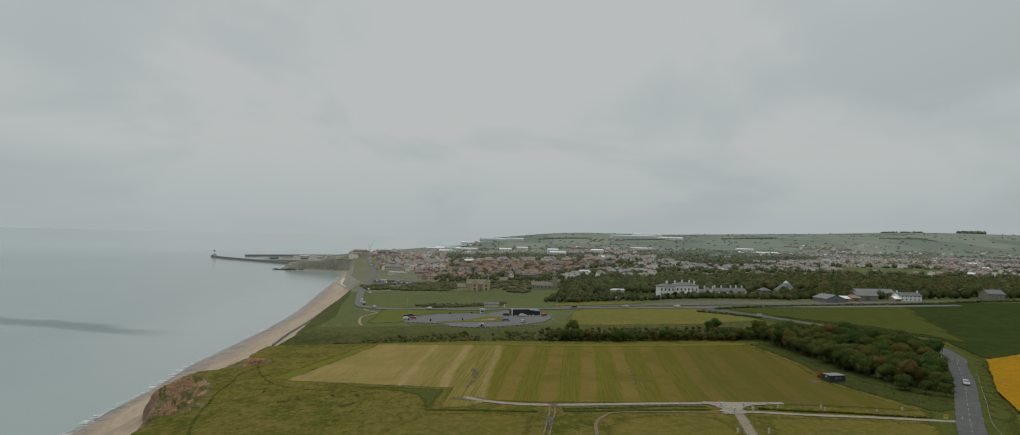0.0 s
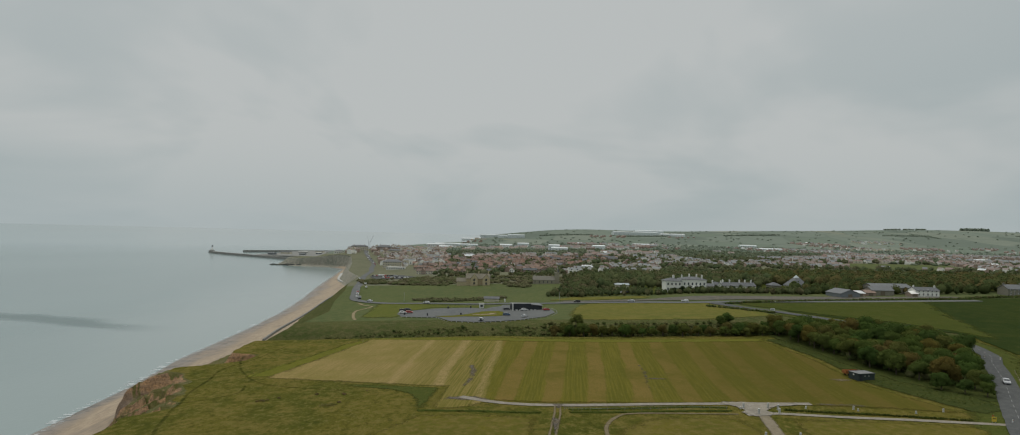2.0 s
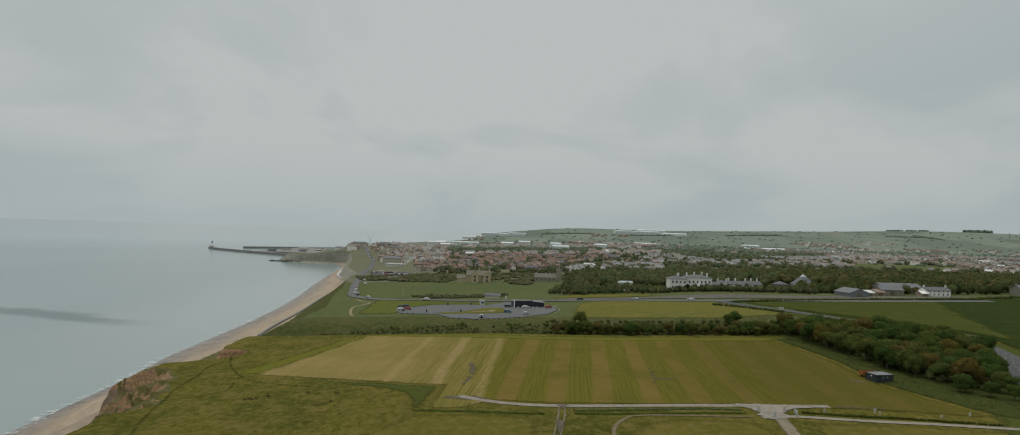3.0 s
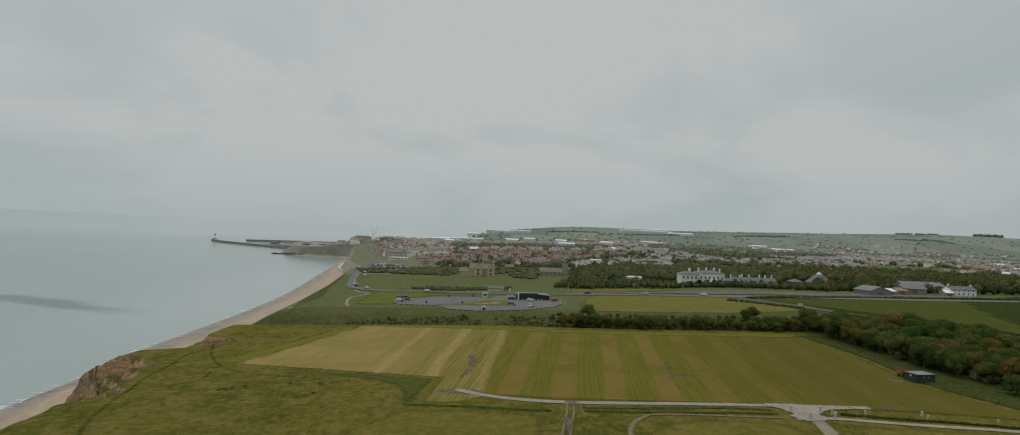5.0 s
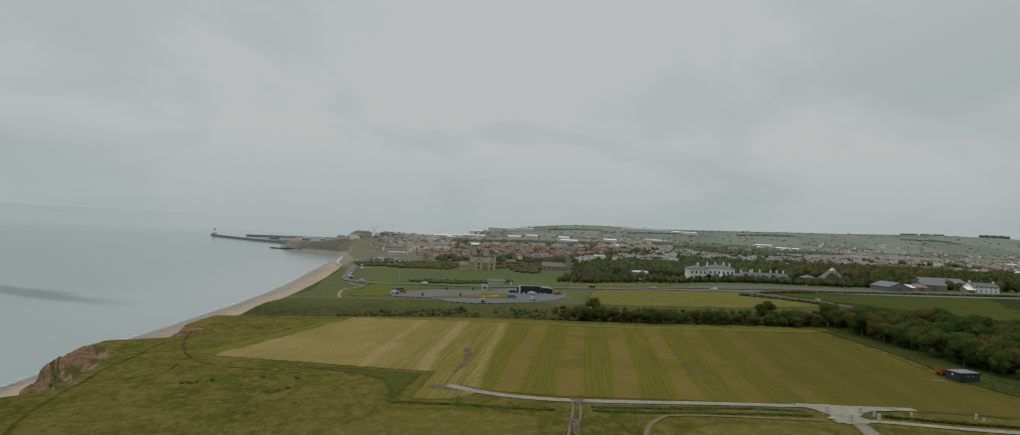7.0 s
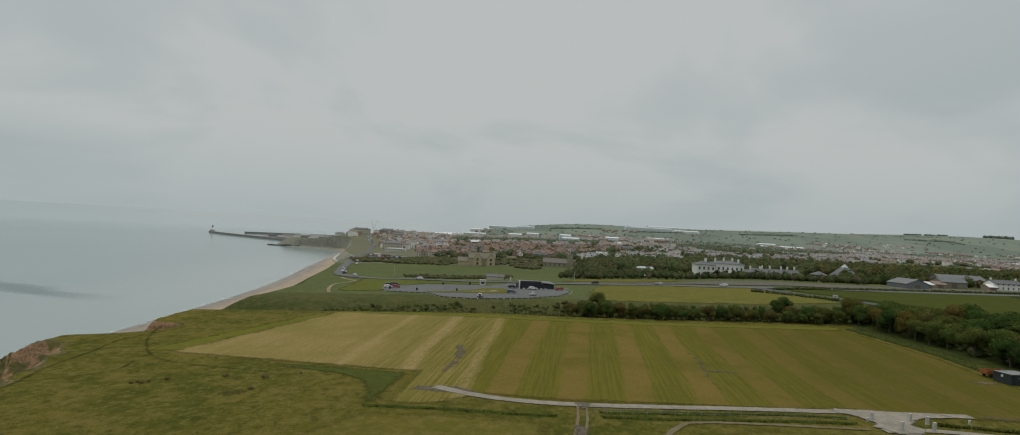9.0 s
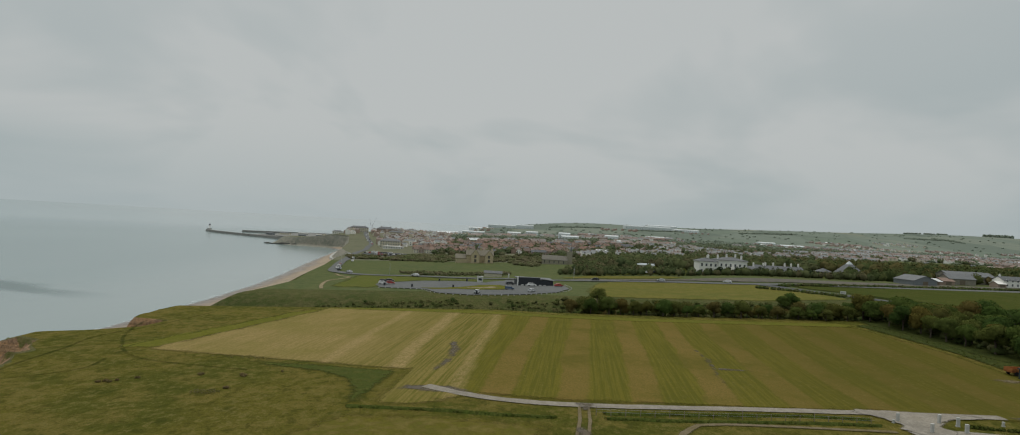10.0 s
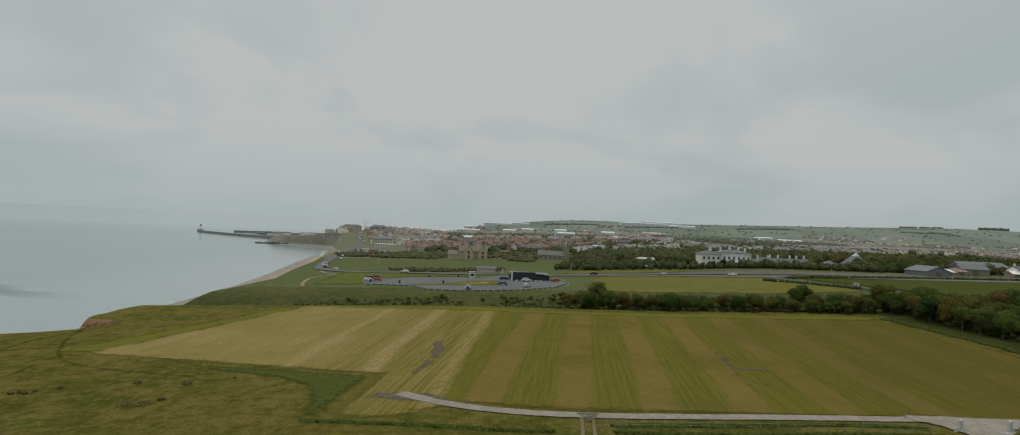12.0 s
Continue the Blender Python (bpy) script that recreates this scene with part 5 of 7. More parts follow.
def window(parent, x, y, z, w=1.1, h=1.7, turn=0.0, trim=None):
    """A sash window that stands 8 cm proud of the wall: frame, pane and sill."""
    key = (w, h, trim)
    if key not in WINDOW:
        meshes = []
        for bm, m in ((boxes((-w / 2, w / 2, -0.05, 0.2, 0, h)), M_GLASS),
                      (boxes((-w / 2 - 0.1, -w / 2, -0.08, 0.2, -0.1, h + 0.1), (w / 2, w / 2 + 0.1, -0.08, 0.2, -0.1, h + 0.1), (-w / 2, w / 2, -0.08, 0.2, h, h + 0.1), (-w / 2, w / 2, -0.08, 0.2, h / 2 - 0.03, h / 2 + 0.03)), trim or M_LIME),
                      (boxes((-w / 2 - 0.15, w / 2 + 0.15, -0.16, 0.2, -0.22, -0.1)), trim or M_LIME)):
            me = bpy.data.meshes.new("window")
            bm.to_mesh(me); bm.free()
            me.materials.append(m)
            meshes.append(me)
        WINDOW[key] = meshes
    pane, frame_, sill = WINDOW[key]
    ob = new("window", frame_)
    ob.parent = parent
    ob.matrix_basis = pose(x, y, z, 0, 0, turn)
    for nm, me in (("pane", pane), ("sill", sill)):
        c = new(nm, me)
        c.parent = ob
    return ob


def plain_window(parent, x, y, z, w=1.3, h=1.3):
    """A small far window in one mesh: frame and pane."""
    if "plain" not in WINDOW:
        bm = boxes((-w / 2 - 0.1, w / 2 + 0.1, -0.06, 0.2, -0.12, h + 0.1), (-w / 2, w / 2, -0.08, 0.1, 0, h))
        bm.faces.ensure_lookup_table()
        for f in bm.faces[6:]:
            f.material_index = 1
        me = bpy.data.meshes.new("window")
        bm.to_mesh(me); bm.free()
        me.materials.append(M_LIME); me.materials.append(M_GLASS)
        WINDOW["plain"] = me
    ob = new("window", WINDOW["plain"])
    ob.parent = parent
    ob.matrix_basis = pose(x, y, z)


def chimney(parent, x, y, z, h=1.8, w=0.9, mat_=None):
    c = part("chimney", boxes((-w / 2, w / 2, -w / 2, w / 2, -0.8, h), (-w / 2 - 0.1, w / 2 + 0.1, -w / 2 - 0.1, w / 2 + 0.1, h, h + 0.15), (-0.3, -0.1, -0.1, 0.1, h + 0.15, h + 0.6), (0.1, 0.3, -0.1, 0.1, h + 0.15, h + 0.6)), mat_ or M_WHITE, parent)
    c.matrix_basis = pose(x, y, z)
    return c


def thing(name, x, y, turn=0.0, z=None, label="", category="", group=""):
    ob = new(name)
    ob.matrix_basis = pose(x, y, land(x, y) if z is None else z, 0, 0, turn)
    return tagged(ob, label, category, group)


# ---------- the hall ----------
hall = thing("country_hall", 124.0, 459, 4, label="long white country hall with grey slate roofs and chimneys", category="hall")
part("main_block", boxes((-4, 14, 0, 12, -3, 8.6), (-4.3, 14.3, -0.3, 12.3, 8.6, 9.1)), M_WHITE, hall)
r = part("main_roof", hip_roof(18, 12, 9.1, 2.0), M_SLATE, hall); r.matrix_basis = pose(5, 6, 0)
part("side_wing", boxes((-16, -4.2, 1, 11, -3, 7.4), (-16.3, -4.2, 0.7, 11.3, 7.4, 7.8)), M_WHITE, hall)
r = part("side_roof", hip_roof(12, 10, 7.8, 2.2), M_SLATE, hall); r.matrix_basis = pose(-10.2, 6, 0)
part("porch", boxes((2.6, 7.6, -2.4, 0, -2, 3.6), (2.2, 8.0, -2.8, 0, 3.6, 4.0)), M_WHITE, hall)
part("door", boxes((4.2, 6.0, -2.5, -2.35, -2, 2.4)), M_BLACK, hall)
for i in range(6):
    for z, hh in ((0.9, 2.0), (5.3, 1.7)):
        if not (z < 2 and i in (2, 3)):
            window(hall, -2.4 + i * 2.95, 0, z, 1.15, hh)
for i in range(4):
    for z, hh in ((0.9, 1.9), (4.9, 1.6)):
        window(hall, -14.4 + i * 2.9, 1, z, 1.15, hh)
for x, z in ((-2.6, 9.6), (3, 10.2), (8.6, 10.2), (12.6, 9.6)):
    chimney(hall, x, 6, z, 2.4)
chimney(hall, -9, 6, 9.2, 2.4, 1.3)
link = part("link_range", gable_walls(7, 7, 4.4, 1.6), M_CREAM, hall); link.matrix_basis = pose(18, 7, 0)
r = part("link_roof", gable_roof(7, 7, 4.4, 1.6), M_SLATE, hall); r.matrix_basis = pose(18, 7, 0)
gb = part("gabled_wing", gable_walls(5.4, 10, 4.2, 2.8, "y"), M_WHITE, hall); gb.matrix_basis = pose(25.5, 9, 0)
r = part("gable_roof", gable_roof(5.4, 10, 4.2, 2.8, "y"), M_SLATE, hall); r.matrix_basis = pose(25.5, 9, 0)
lw = part("stable_range", gable_walls(27, 8, 3.9, 2.2), M_WHITE, hall); lw.matrix_basis = pose(43, 14, 0.6, 0, 0, 6)
r = part("stable_roof", gable_roof(27, 8, 3.9, 2.2), M_SLATE, hall); r.matrix_basis = pose(43, 14, 0.6, 0, 0, 6)
for i in range(7):
    o = -11.4 + i * 3.8
    window(hall, 43 + o * math.cos(radians(6)) + 4 * math.sin(radians(6)), 14 + o * math.sin(radians(6)) - 4 * math.cos(radians(6)), 2.0, 1.0, 1.4, 6)
for x in (22, 28.4, 31.5, 37, 45, 49.5, 54.5):
    chimney(hall, x, 9 if x < 29 else 14 + (x - 43) * math.tan(radians(6)), 6.2 if x < 29 else 6.6, 1.9, 0.8)
for wx in (25.5,):
    window(hall, wx, 4, 2.0, 1.2, 1.8)

spa = thing("spa_pavilion", 224, 505, 10, label="square pavilion with a steep grey pyramid roof", category="building")
part("wall", boxes((-6.6, 6.6, -6.6, 6.6, -3, 1.2)), M_CREAM, spa)
part("roof", hip_roof(13.5, 13.5, 1.2, 8.6), M_GREYROOF, spa)
part("glass_top", hip_roof(3.0, 3.0, 7.6, 2.5, 0.3, 0.1), plain("pale_glass", (0.55, 0.60, 0.62), 0.2, vary=0.1), spa)
ann = thing("spa_annexe", 203, 498, 10, label="low stone building with a grey hipped roof", category="building")
part("wall", boxes((-4, 4, -4, 4, -3, 2.0)), M_GREYSTONE, ann)
part("roof", hip_roof(8, 8, 2.0, 2.6), M_SLATE, ann)

# ---------- church and stone houses ----------
church = thing("parish_church", 22, 566, -3, label="old grey stone church with a square west tower", category="church")
M_LEADROOF = plain("old_stone_roof", (0.220, 0.205, 0.170), 0.8, vary=0.3)
M_CHURCH = plain("weathered_sandstone", (0.400, 0.365, 0.280), 0.9, vary=0.3)
part("nave", gable_walls(20, 8, 3.6, 3.2), M_CHURCH, church)
part("nave_roof", gable_roof(20, 8, 3.6, 3.2), M_LEADROOF, church)
part("tower", boxes((9.5, 14, -2.4, 2.4, -2, 10.4), (9.3, 14.2, -2.6, 2.6, 10.4, 10.8), (9.3, 9.9, -2.6, -2.0, 10.8, 11.6), (13.6, 14.2, -2.6, -2.0, 10.8, 11.6), (11.4, 12.2, -2.6, -2.0, 10.8, 11.6)), M_CHURCH, church)
bm = bmesh.new(); tube(bm, (11.8, 0.2, 10.8), (11.8, 0.2, 16.5), 0.1, 0.06, 6)
part("flagpole", bm, M_LIME, church)
sp = part("spirelet", hip_roof(1.6, 1.6, 10.8, 4.4, 0.1, 0.1), M_SLATE, church); sp.matrix_basis = pose(12.8, 0.5, 0)
for i in range(5):
    window(church, -8 + i * 3.8, -4, 1.0, 0.7, 1.9, 0, M_CHURCH)
old = thing("stone_house", -38, 556, 6, label="pale sandstone house with several gables", category="house")
old.matrix_basis = old.matrix_basis @ Matrix.Diagonal((1.18, 1.15, 1.3, 1))
M_BROWNROOF = plain("lichened_stone_slates", (0.260, 0.235, 0.180), 0.85, vary=0.3)
part("wall", gable_walls(18, 8, 4.6, 3.0), M_STONE, old)
part("roof", gable_roof(18, 8, 4.6, 3.0), M_BROWNROOF, old)
for x, rise in ((-3, 3.4), (6, 3.0)):
    g_ = part("gable_wing", gable_walls(5.5, 6, 4.8, rise, "y"), M_STONE, old); g_.matrix_basis = pose(x, -5, 0)
    g_ = part("wing_roof", gable_roof(5.5, 6, 4.8, rise, "y"), M_BROWNROOF, old); g_.matrix_basis = pose(x, -4.8, 0)
    for z in (0.8, 3.2):
        window(old, x, -8, z, 1.4, 1.5, 0, M_STONE)
lo_ = part("lean_to", gable_walls(7, 6, 2.4, 2.2), M_STONE, old); lo_.matrix_basis = pose(-12.5, -1, 0)
lo_ = part("lean_to_roof", gable_roof(7, 6, 2.4, 2.2), M_BROWNROOF, old); lo_.matrix_basis = pose(-12.5, -1, 0)
for x in (-8, 0.5, 8):
    chimney(old, x, 0, 7.6, 1.4, 0.9, M_STONE)

# ---------- the farm ----------


def farm_building(name, x, y, turn, w, d, h, rise, wall, roof, label, axis="x", wins=0, chim=()):
    ob = thing(name, x, y, turn, label=label, category="house" if wins else "barn")
    part("wall", gable_walls(w, d, h, rise, axis), wall, ob)
    part("roof", gable_roof(w, d, h, rise, axis), roof, ob)
    for i in range(wins):
        for z in (0.8, 3.2):
            window(ob, -w / 2 + (i + 0.7) * w / (wins + 0.4), -d / 2, z, 0.9, 1.2)
    for c in chim:
        chimney(ob, c, 0, h + rise - 0.3, 1.2, 0.8, wall)
    if not wins:
        part("door", boxes((-1.6, 1.6, -d / 2 - 0.12, -d / 2 + 0.1, -0.5, min(h - 0.3, 2.8))), M_WOOD, ob)
    return ob


farm_building("grey_barn", 219, 424, 12, 15, 14, 2.4, 2.6, M_BOARD, M_GREYROOF, "large grey sheet-clad barn with a shallow roof", "y")
farm_building("white_roofed_shed", 231, 430, 6, 7, 10, 1.8, 1.4, M_BRICK, plain("white_sheet_roof", (0.66, 0.67, 0.66), 0.6, vary=0.12), "brick shed with a white sheet roof")
farm_building("brick_shed", 240, 432, 4, 7, 8, 2.0, 1.6, M_BRICK, M_TILE, "small brick farm shed with a tiled roof")
farm_building("long_barn", 262, 447, 8, 30, 12, 4.2, 2.4, M_GREYSTONE, M_GREYROOF, "long stone barn with a grey sheet roof")
farm_building("stone_byre", 250, 436, 5, 16, 9, 3.4, 2.4, M_GREYSTONE, M_GREYROOF, "stone byre with a grey roof")
farm_building("small_store", 269, 430, 5, 5, 6, 2.0, 1.4, M_BRICK, M_WHITE, "small brick store with a white end")
farm_building("white_farmhouse", 279, 433, 5, 17, 8, 3.9, 2.0, M_WHITE, M_SLATE, "white-painted farmhouse with a slate roof", "x", 5, (-7.5, 7.8))
farm_building("grey_stone_house", 350, 447, 4, 13, 9, 4.4, 2.8, M_GREYSTONE, M_GREYROOF, "grey stone house with a grey roof", "x", 4, (-6, 6))
for x, y, w in ((64, 496, 11), (80, 489, 11)):
    farm_building("low_pavilion", x, y, 0, w, 7, 2.6, 0.9, M_CREAM, plain("pale_blue_sheet", (0.43, 0.48, 0.50), 0.5, vary=0.12), "low building with a pale sheet roof among the trees")

# ---------- the car park and cafe ----------
cafe = thing("beach_cafe", 4, 377, 16, label="black-boarded beach cafe with a pale sheet roof", category="cafe")
part("front_wall", boxes((-9, 2, -4, -3.7, -1, 4.2)), M_BLACK, cafe)
part("wall", boxes((-8.8, 9, -3.7, 4.5, -1, 2.7)), M_BLACK, cafe)
bm = bmesh.new()
v = [bm.verts.new(p) for p in ((-9.0, -3.7, 3.5), (2.2, -3.7, 3.5), (9.6, -4.4, 2.72), (9.6, 4.9, 3.3), (-9.0, 4.9, 3.7))]
v2 = [bm.verts.new(q.co + Vector((0, 0, 0.22))) for q in v]
bm.faces.new(v[::-1]); bm.faces.new(v2)
for i in range(5):
    bm.faces.new((v[i], v[(i + 1) % 5], v2[(i + 1) % 5], v2[i]))
part("roof", bm, M_GREYROOF, cafe)
part("corner_pillar", boxes((-9.5, -9.0, -4.2, -3.6, -1, 4.5)), M_LIME, cafe)
for i in range(6):
    part("white_panel", boxes((-7.6 + i * 2.3, -6.3 + i * 2.3, -4.06, -3.98, 0.0, 0.7)), M_LIME, cafe)
for i in range(12):
    part("board", boxes((-8.9 + i * 0.9, -8.06 + i * 0.9, -4.05, -4.0, 0.9, 4.15)), M_BLACK, cafe)
part("door", boxes((5.6, 6.8, -3.85, -3.68, -0.6, 2.1)), M_GLASS, cafe)

kiosk = thing("ticket_kiosk", -23.5, 386, 8, label="small white kiosk with a dark opening", category="kiosk")
part("body", boxes((-1.4, 1.4, -1.2, 1.2, -0.5, 2.6)), M_LIME, kiosk)
part("roof", boxes((-1.7, 1.7, -1.5, 1.5, 2.6, 2.85)), M_CONC, kiosk)
part("hatch", boxes((-0.9, 0.9, -1.26, -1.18, 0.8, 1.9)), M_GLASS, kiosk)
lowb = thing("toilet_block", -19, 421, 4, label="low rendered building with a grey roof and white pillars", category="building")
part("wall", gable_walls(10, 5, 2.0, 1.1), M_CREAM, lowb)
part("roof", gable_roof(10, 5, 2.0, 1.1), M_SLATE, lowb)
part("gate_pillar", boxes((8.4, 9.2, -6, -5.2, -0.5, 2.4)), M_LIME, lowb)
sheet("grass_island", [(-49, 349), (-40.5, 342), (-31, 345), (-20, 343), (-9, 345), (-7, 356), (-10.5, 367), (-22, 366.5), (-30, 355), (-38, 350)], M_OLIVE, 0.36, "rough grass island between the parking bays", "grass", 3.0, 0.8, 64)
sheet("trodden_patch", [(-36, 348.5), (-24, 354), (-13, 360), (-10, 352), (-20, 347)], M_SANDPATH, 0.42, "trodden grass island in the car park", "grass", 5.0, 0.8, 61)
sheet("access_patch", [(-18, 372), (-12, 390), (-10, 398), (-4, 398), (-5, 374)], M_CARPARK, 0.26, "asphalt way into the car park", "road", 5.0, 0.4, 62)
KERB = curve_points([(-66, 347), (-54, 343.5), (-45.5, 341.5), (-38, 328.5), (-23.5, 323.3), (-9.5, 324.6), (0.8, 330.6), (15.5, 345), (22, 363), (20, 381)], 2.8)
me_rock = None
for i, p in enumerate(KERB):
    bm = bmesh.new()
    if me_rock is None:
        bmesh.ops.create_icosphere(bm, subdivisions=1, radius=0.38)
        for q in bm.verts:
            q.co *= 0.8 + 0.35 * noise.noise(q.co * 3)
            q.co.z *= 0.75
        me_rock = bpy.data.meshes.new("kerb_boulder")
        bm.to_mesh(me_rock)
        me_rock.materials.append(M_CONC)
    bm.free()
    ob = new("kerb_boulder", me_rock)
    ob.matrix_basis = pose(p.x, p.y, land(p.x, p.y) + 0.3, 0, 0, i * 47)
    tagged(ob, "pale boulder edging the car park", "boulder", "boulders round the car park")
for x, y in ((-66, 357), (-52, 352), (-33, 352), (-44, 383), (-30, 384), (-20, 327)):
    ob = thing("litter_bin", x, y, label="dark litter bin beside the parking bays", category="bin", group="bins at the car park")
    ob.location.z += 0.3
    part("body", boxes((-0.35, 0.35, -0.35, 0.35, 0, 1.1), (-0.42, 0.42, -0.42, 0.42, 1.1, 1.25)), M_BLACK, ob)

# ---------- vehicles ----------


def make_car(paint, label, van=False):
    car = new("van" if van else "car")
    L, W, H = (5.0, 1.95, 2.1) if van else (4.3, 1.78, 1.45)
    prof = [(-L / 2, 0.35), (-L / 2, 0.8), (-L / 2 + 0.1, 0.95), (-L / 2 + 0.5, H - 0.05), (-L / 2 + 0.9, H), (0.55, H), (1.25, 0.98), (L / 2 - 0.15, 0.82), (L / 2, 0.6), (L / 2, 0.35)]
    if van:
        prof = [(-L / 2, 0.4), (-L / 2, H - 0.1), (-L / 2 + 0.15, H), (1.0, H), (1.7, 1.25), (L / 2 - 0.1, 1.05), (L / 2, 0.7), (L / 2, 0.4)]
    bm = bmesh.new()
    sides = []
    for s in (-1, 1):
        sides.append([bm.verts.new((x, s * W / 2 * (0.86 if z > 1.05 else 1.0), z)) for x, z in prof])
    n = len(prof)
    bm.faces.new(sides[0]); bm.faces.new(sides[1][::-1])
    for i in range(n):
        bm.faces.new((sides[0][i], sides[1][i], sides[1][(i + 1) % n], sides[0][(i + 1) % n]))
    bmesh.ops.recalc_face_normals(bm, faces=bm.faces)
    part("body", bm, paint, car)
    for s in (-1, 1):
        q = part("side_window", boxes((-L / 2 + 0.75, 0.75, -0.02, 0.02, 0, 0.36)), M_GLASS, car)
        q.matrix_basis = pose(0, s * W / 2 * 0.9, 1.0 if not van else 1.35)
    ws = part("windscreen", boxes((-0.42, 0.42, -W / 2 * 0.8, W / 2 * 0.8, -0.02, 0.03)), M_GLASS, car)
    ws.matrix_basis = pose(0.92 if not van else 1.36, 0, (H + 0.98) / 2 if not van else 1.64, 0, 34 if not van else 46, 0)
    rw = part("rear_window", boxes((-0.25, 0.25, -W / 2 * 0.75, W / 2 * 0.75, -0.02, 0.03)), M_GLASS, car)
    rw.matrix_basis = pose(-L / 2 + 0.27 if not van else -L / 2 - 0.01, 0, 1.2 if not van else 1.5, 0, -70 if not van else -90, 0)
    for x in (-L / 2 + 0.85, L / 2 - 0.85):
        for s in (-1, 1):
            bm = bmesh.new()
            bmesh.ops.create_cone(bm, cap_ends=True, segments=12, radius1=0.32, radius2=0.32, depth=0.2)
            w = part("wheel", bm, M_RUBBER, car)
            w.matrix_basis = pose(x, s * (W / 2 - 0.08), 0.32, 90, 0, 0)
            bm = bmesh.new()
            bmesh.ops.create_cone(bm, cap_ends=True, segments=10, radius1=0.19, radius2=0.19, depth=0.22)
            part("rim", bm, M_STEEL, w)
    for s in (-1, 1):
        h_ = part("headlight", boxes((L / 2 - 0.12, L / 2 + 0.01, s * W * 0.36 - 0.16, s * W * 0.36 + 0.16, 0.6, 0.75)), M_LIME, car)
    return tagged(car, label, "van" if van else "car", "parked vehicles")


def paint(name, col):
    return plain(name, col, 0.3, 0.0, vary=0.08, spec=0.5)


CARS = {
    "silver": make_car(paint("silver_paint", (0.50, 0.51, 0.52)), "silver hatchback car on the asphalt"),
    "white": make_car(paint("white_car_paint", (0.75, 0.75, 0.74)), "white car on the asphalt"),
    "red": make_car(paint("red_car_paint", (0.36, 0.04, 0.03)), "red car on the asphalt"),
    "black": make_car(paint("black_car_paint", (0.02, 0.02, 0.022)), "black car on the asphalt"),
    "blue": make_car(paint("blue_car_paint", (0.06, 0.10, 0.17)), "dark blue car on the asphalt"),
    "van": make_car(paint("white_van_paint", (0.74, 0.74, 0.72)), "white van on the asphalt", True),
}
first = set()
for kind, x, y, turn in (("silver", 157, 206, 240), ("black", -70, 372, 10), ("black", -67.5, 375, 10), ("white", -68, 362, 15), ("red", -64.5, 363, 10),
                         ("black", -7.5, 371, 20), ("white", 3, 369.5, 10), ("red", 16.2, 371, 30), ("blue", -7, 347, 5), ("silver", -20, 329, 80), ("silver", 3, 343, 60),
                         ("silver", -104, 428, 140), ("white", -62, 412, 172), ("black", 38, 409.5, 178), ("silver", 72, 401, 165), ("white", 104, 391.5, 165), ("silver", -118, 455, 108), ("white", -122, 462, 106), ("black", -124, 470, 106), ("white", -126, 478, 106), ("silver", -128, 486, 106), ("red", -131, 497, 106), ("black", -116, 446, 112),
                         ("white", -135, 540, 110), ("white", -146, 580, 110), ("white", -172, 655, 110), ("silver", 70, 452, 20), ("white", 74, 449, 70), ("black", 78, 447, 20), ("silver", 83, 446, 20)):
    c = CARS[kind]
    m = pose(x, y, land(x, y) + 0.4, 0, 0, turn)
    if kind in first:
        copy_thing(c, m)
    else:
        first.add(kind)
        c.matrix_basis = m
rr = random.Random(9)
sheet("upper_car_park", [(-170, 690), (-135, 700), (-112, 665), (-118, 645), (-150, 640)], M_ASPHALT, 0.4, "asphalt car park above the beach", "car park", 10.0, 0.5, 63)
for i in range(22):
    x, y = (-166 + i * 2.6, 690 - i * 0.7) if i < 12 else (-146 + (i - 12) * 3.0, 655 - (i - 12) * 0.6)
    copy_thing(CARS[rr.choice(("white", "silver", "white", "black", "van", "red"))], pose(x, y, land(x, y) + 0.45, 0, 0, 95 + rr.uniform(-6, 6)))

# ---------- hut, posts, signs ----------
M_HUTROOF = plain("pale_roofing_felt", (0.230, 0.235, 0.230), 0.8, vary=0.3)
hut = thing("site_cabin", 113.0, 209.6, 14, label="dark green steel site cabin with a grey felt roof", category="cabin")
part("body", boxes((-3.1, 3.1, -2.1, 2.1, -0.3, 2.2)), M_GREEN, hut)
part("roof", boxes((-3.25, 3.25, -2.25, 2.25, 2.2, 2.3)), M_HUTROOF, hut)
part("roof_edge", boxes((-3.3, 3.3, -2.31, -2.25, 2.12, 2.36), (-3.3, 3.3, 2.25, 2.31, 2.12, 2.36), (-3.31, -3.25, -2.25, 2.25, 2.12, 2.36), (3.25, 3.31, -2.25, 2.25, 2.12, 2.36)), M_GREEN, hut)
for i in range(9):
    part("rib", boxes((-3.0 + i * 0.72, -2.86 + i * 0.72, -2.17, -2.1, 0.15, 2.1)), M_GREEN, hut)
for i in range(6):
    part("rib", boxes((-3.17, -3.1, -1.95 + i * 0.72, -1.82 + i * 0.72, 0.15, 2.1)), M_GREEN, hut)
part("door", boxes((-2.5, -1.6, -2.19, -2.1, 0.1, 2.0)), M_BLACK, hut)
for x in (-0.9, 0.6):
    part("shutter", boxes((x, x + 0.4, -2.2, -2.1, 1.35, 1.65)), M_CONC, hut)
part("wall_sign", boxes((-3.2, -3.1, -0.3, 0.2, 1.4, 1.9)), M_LIME, hut)
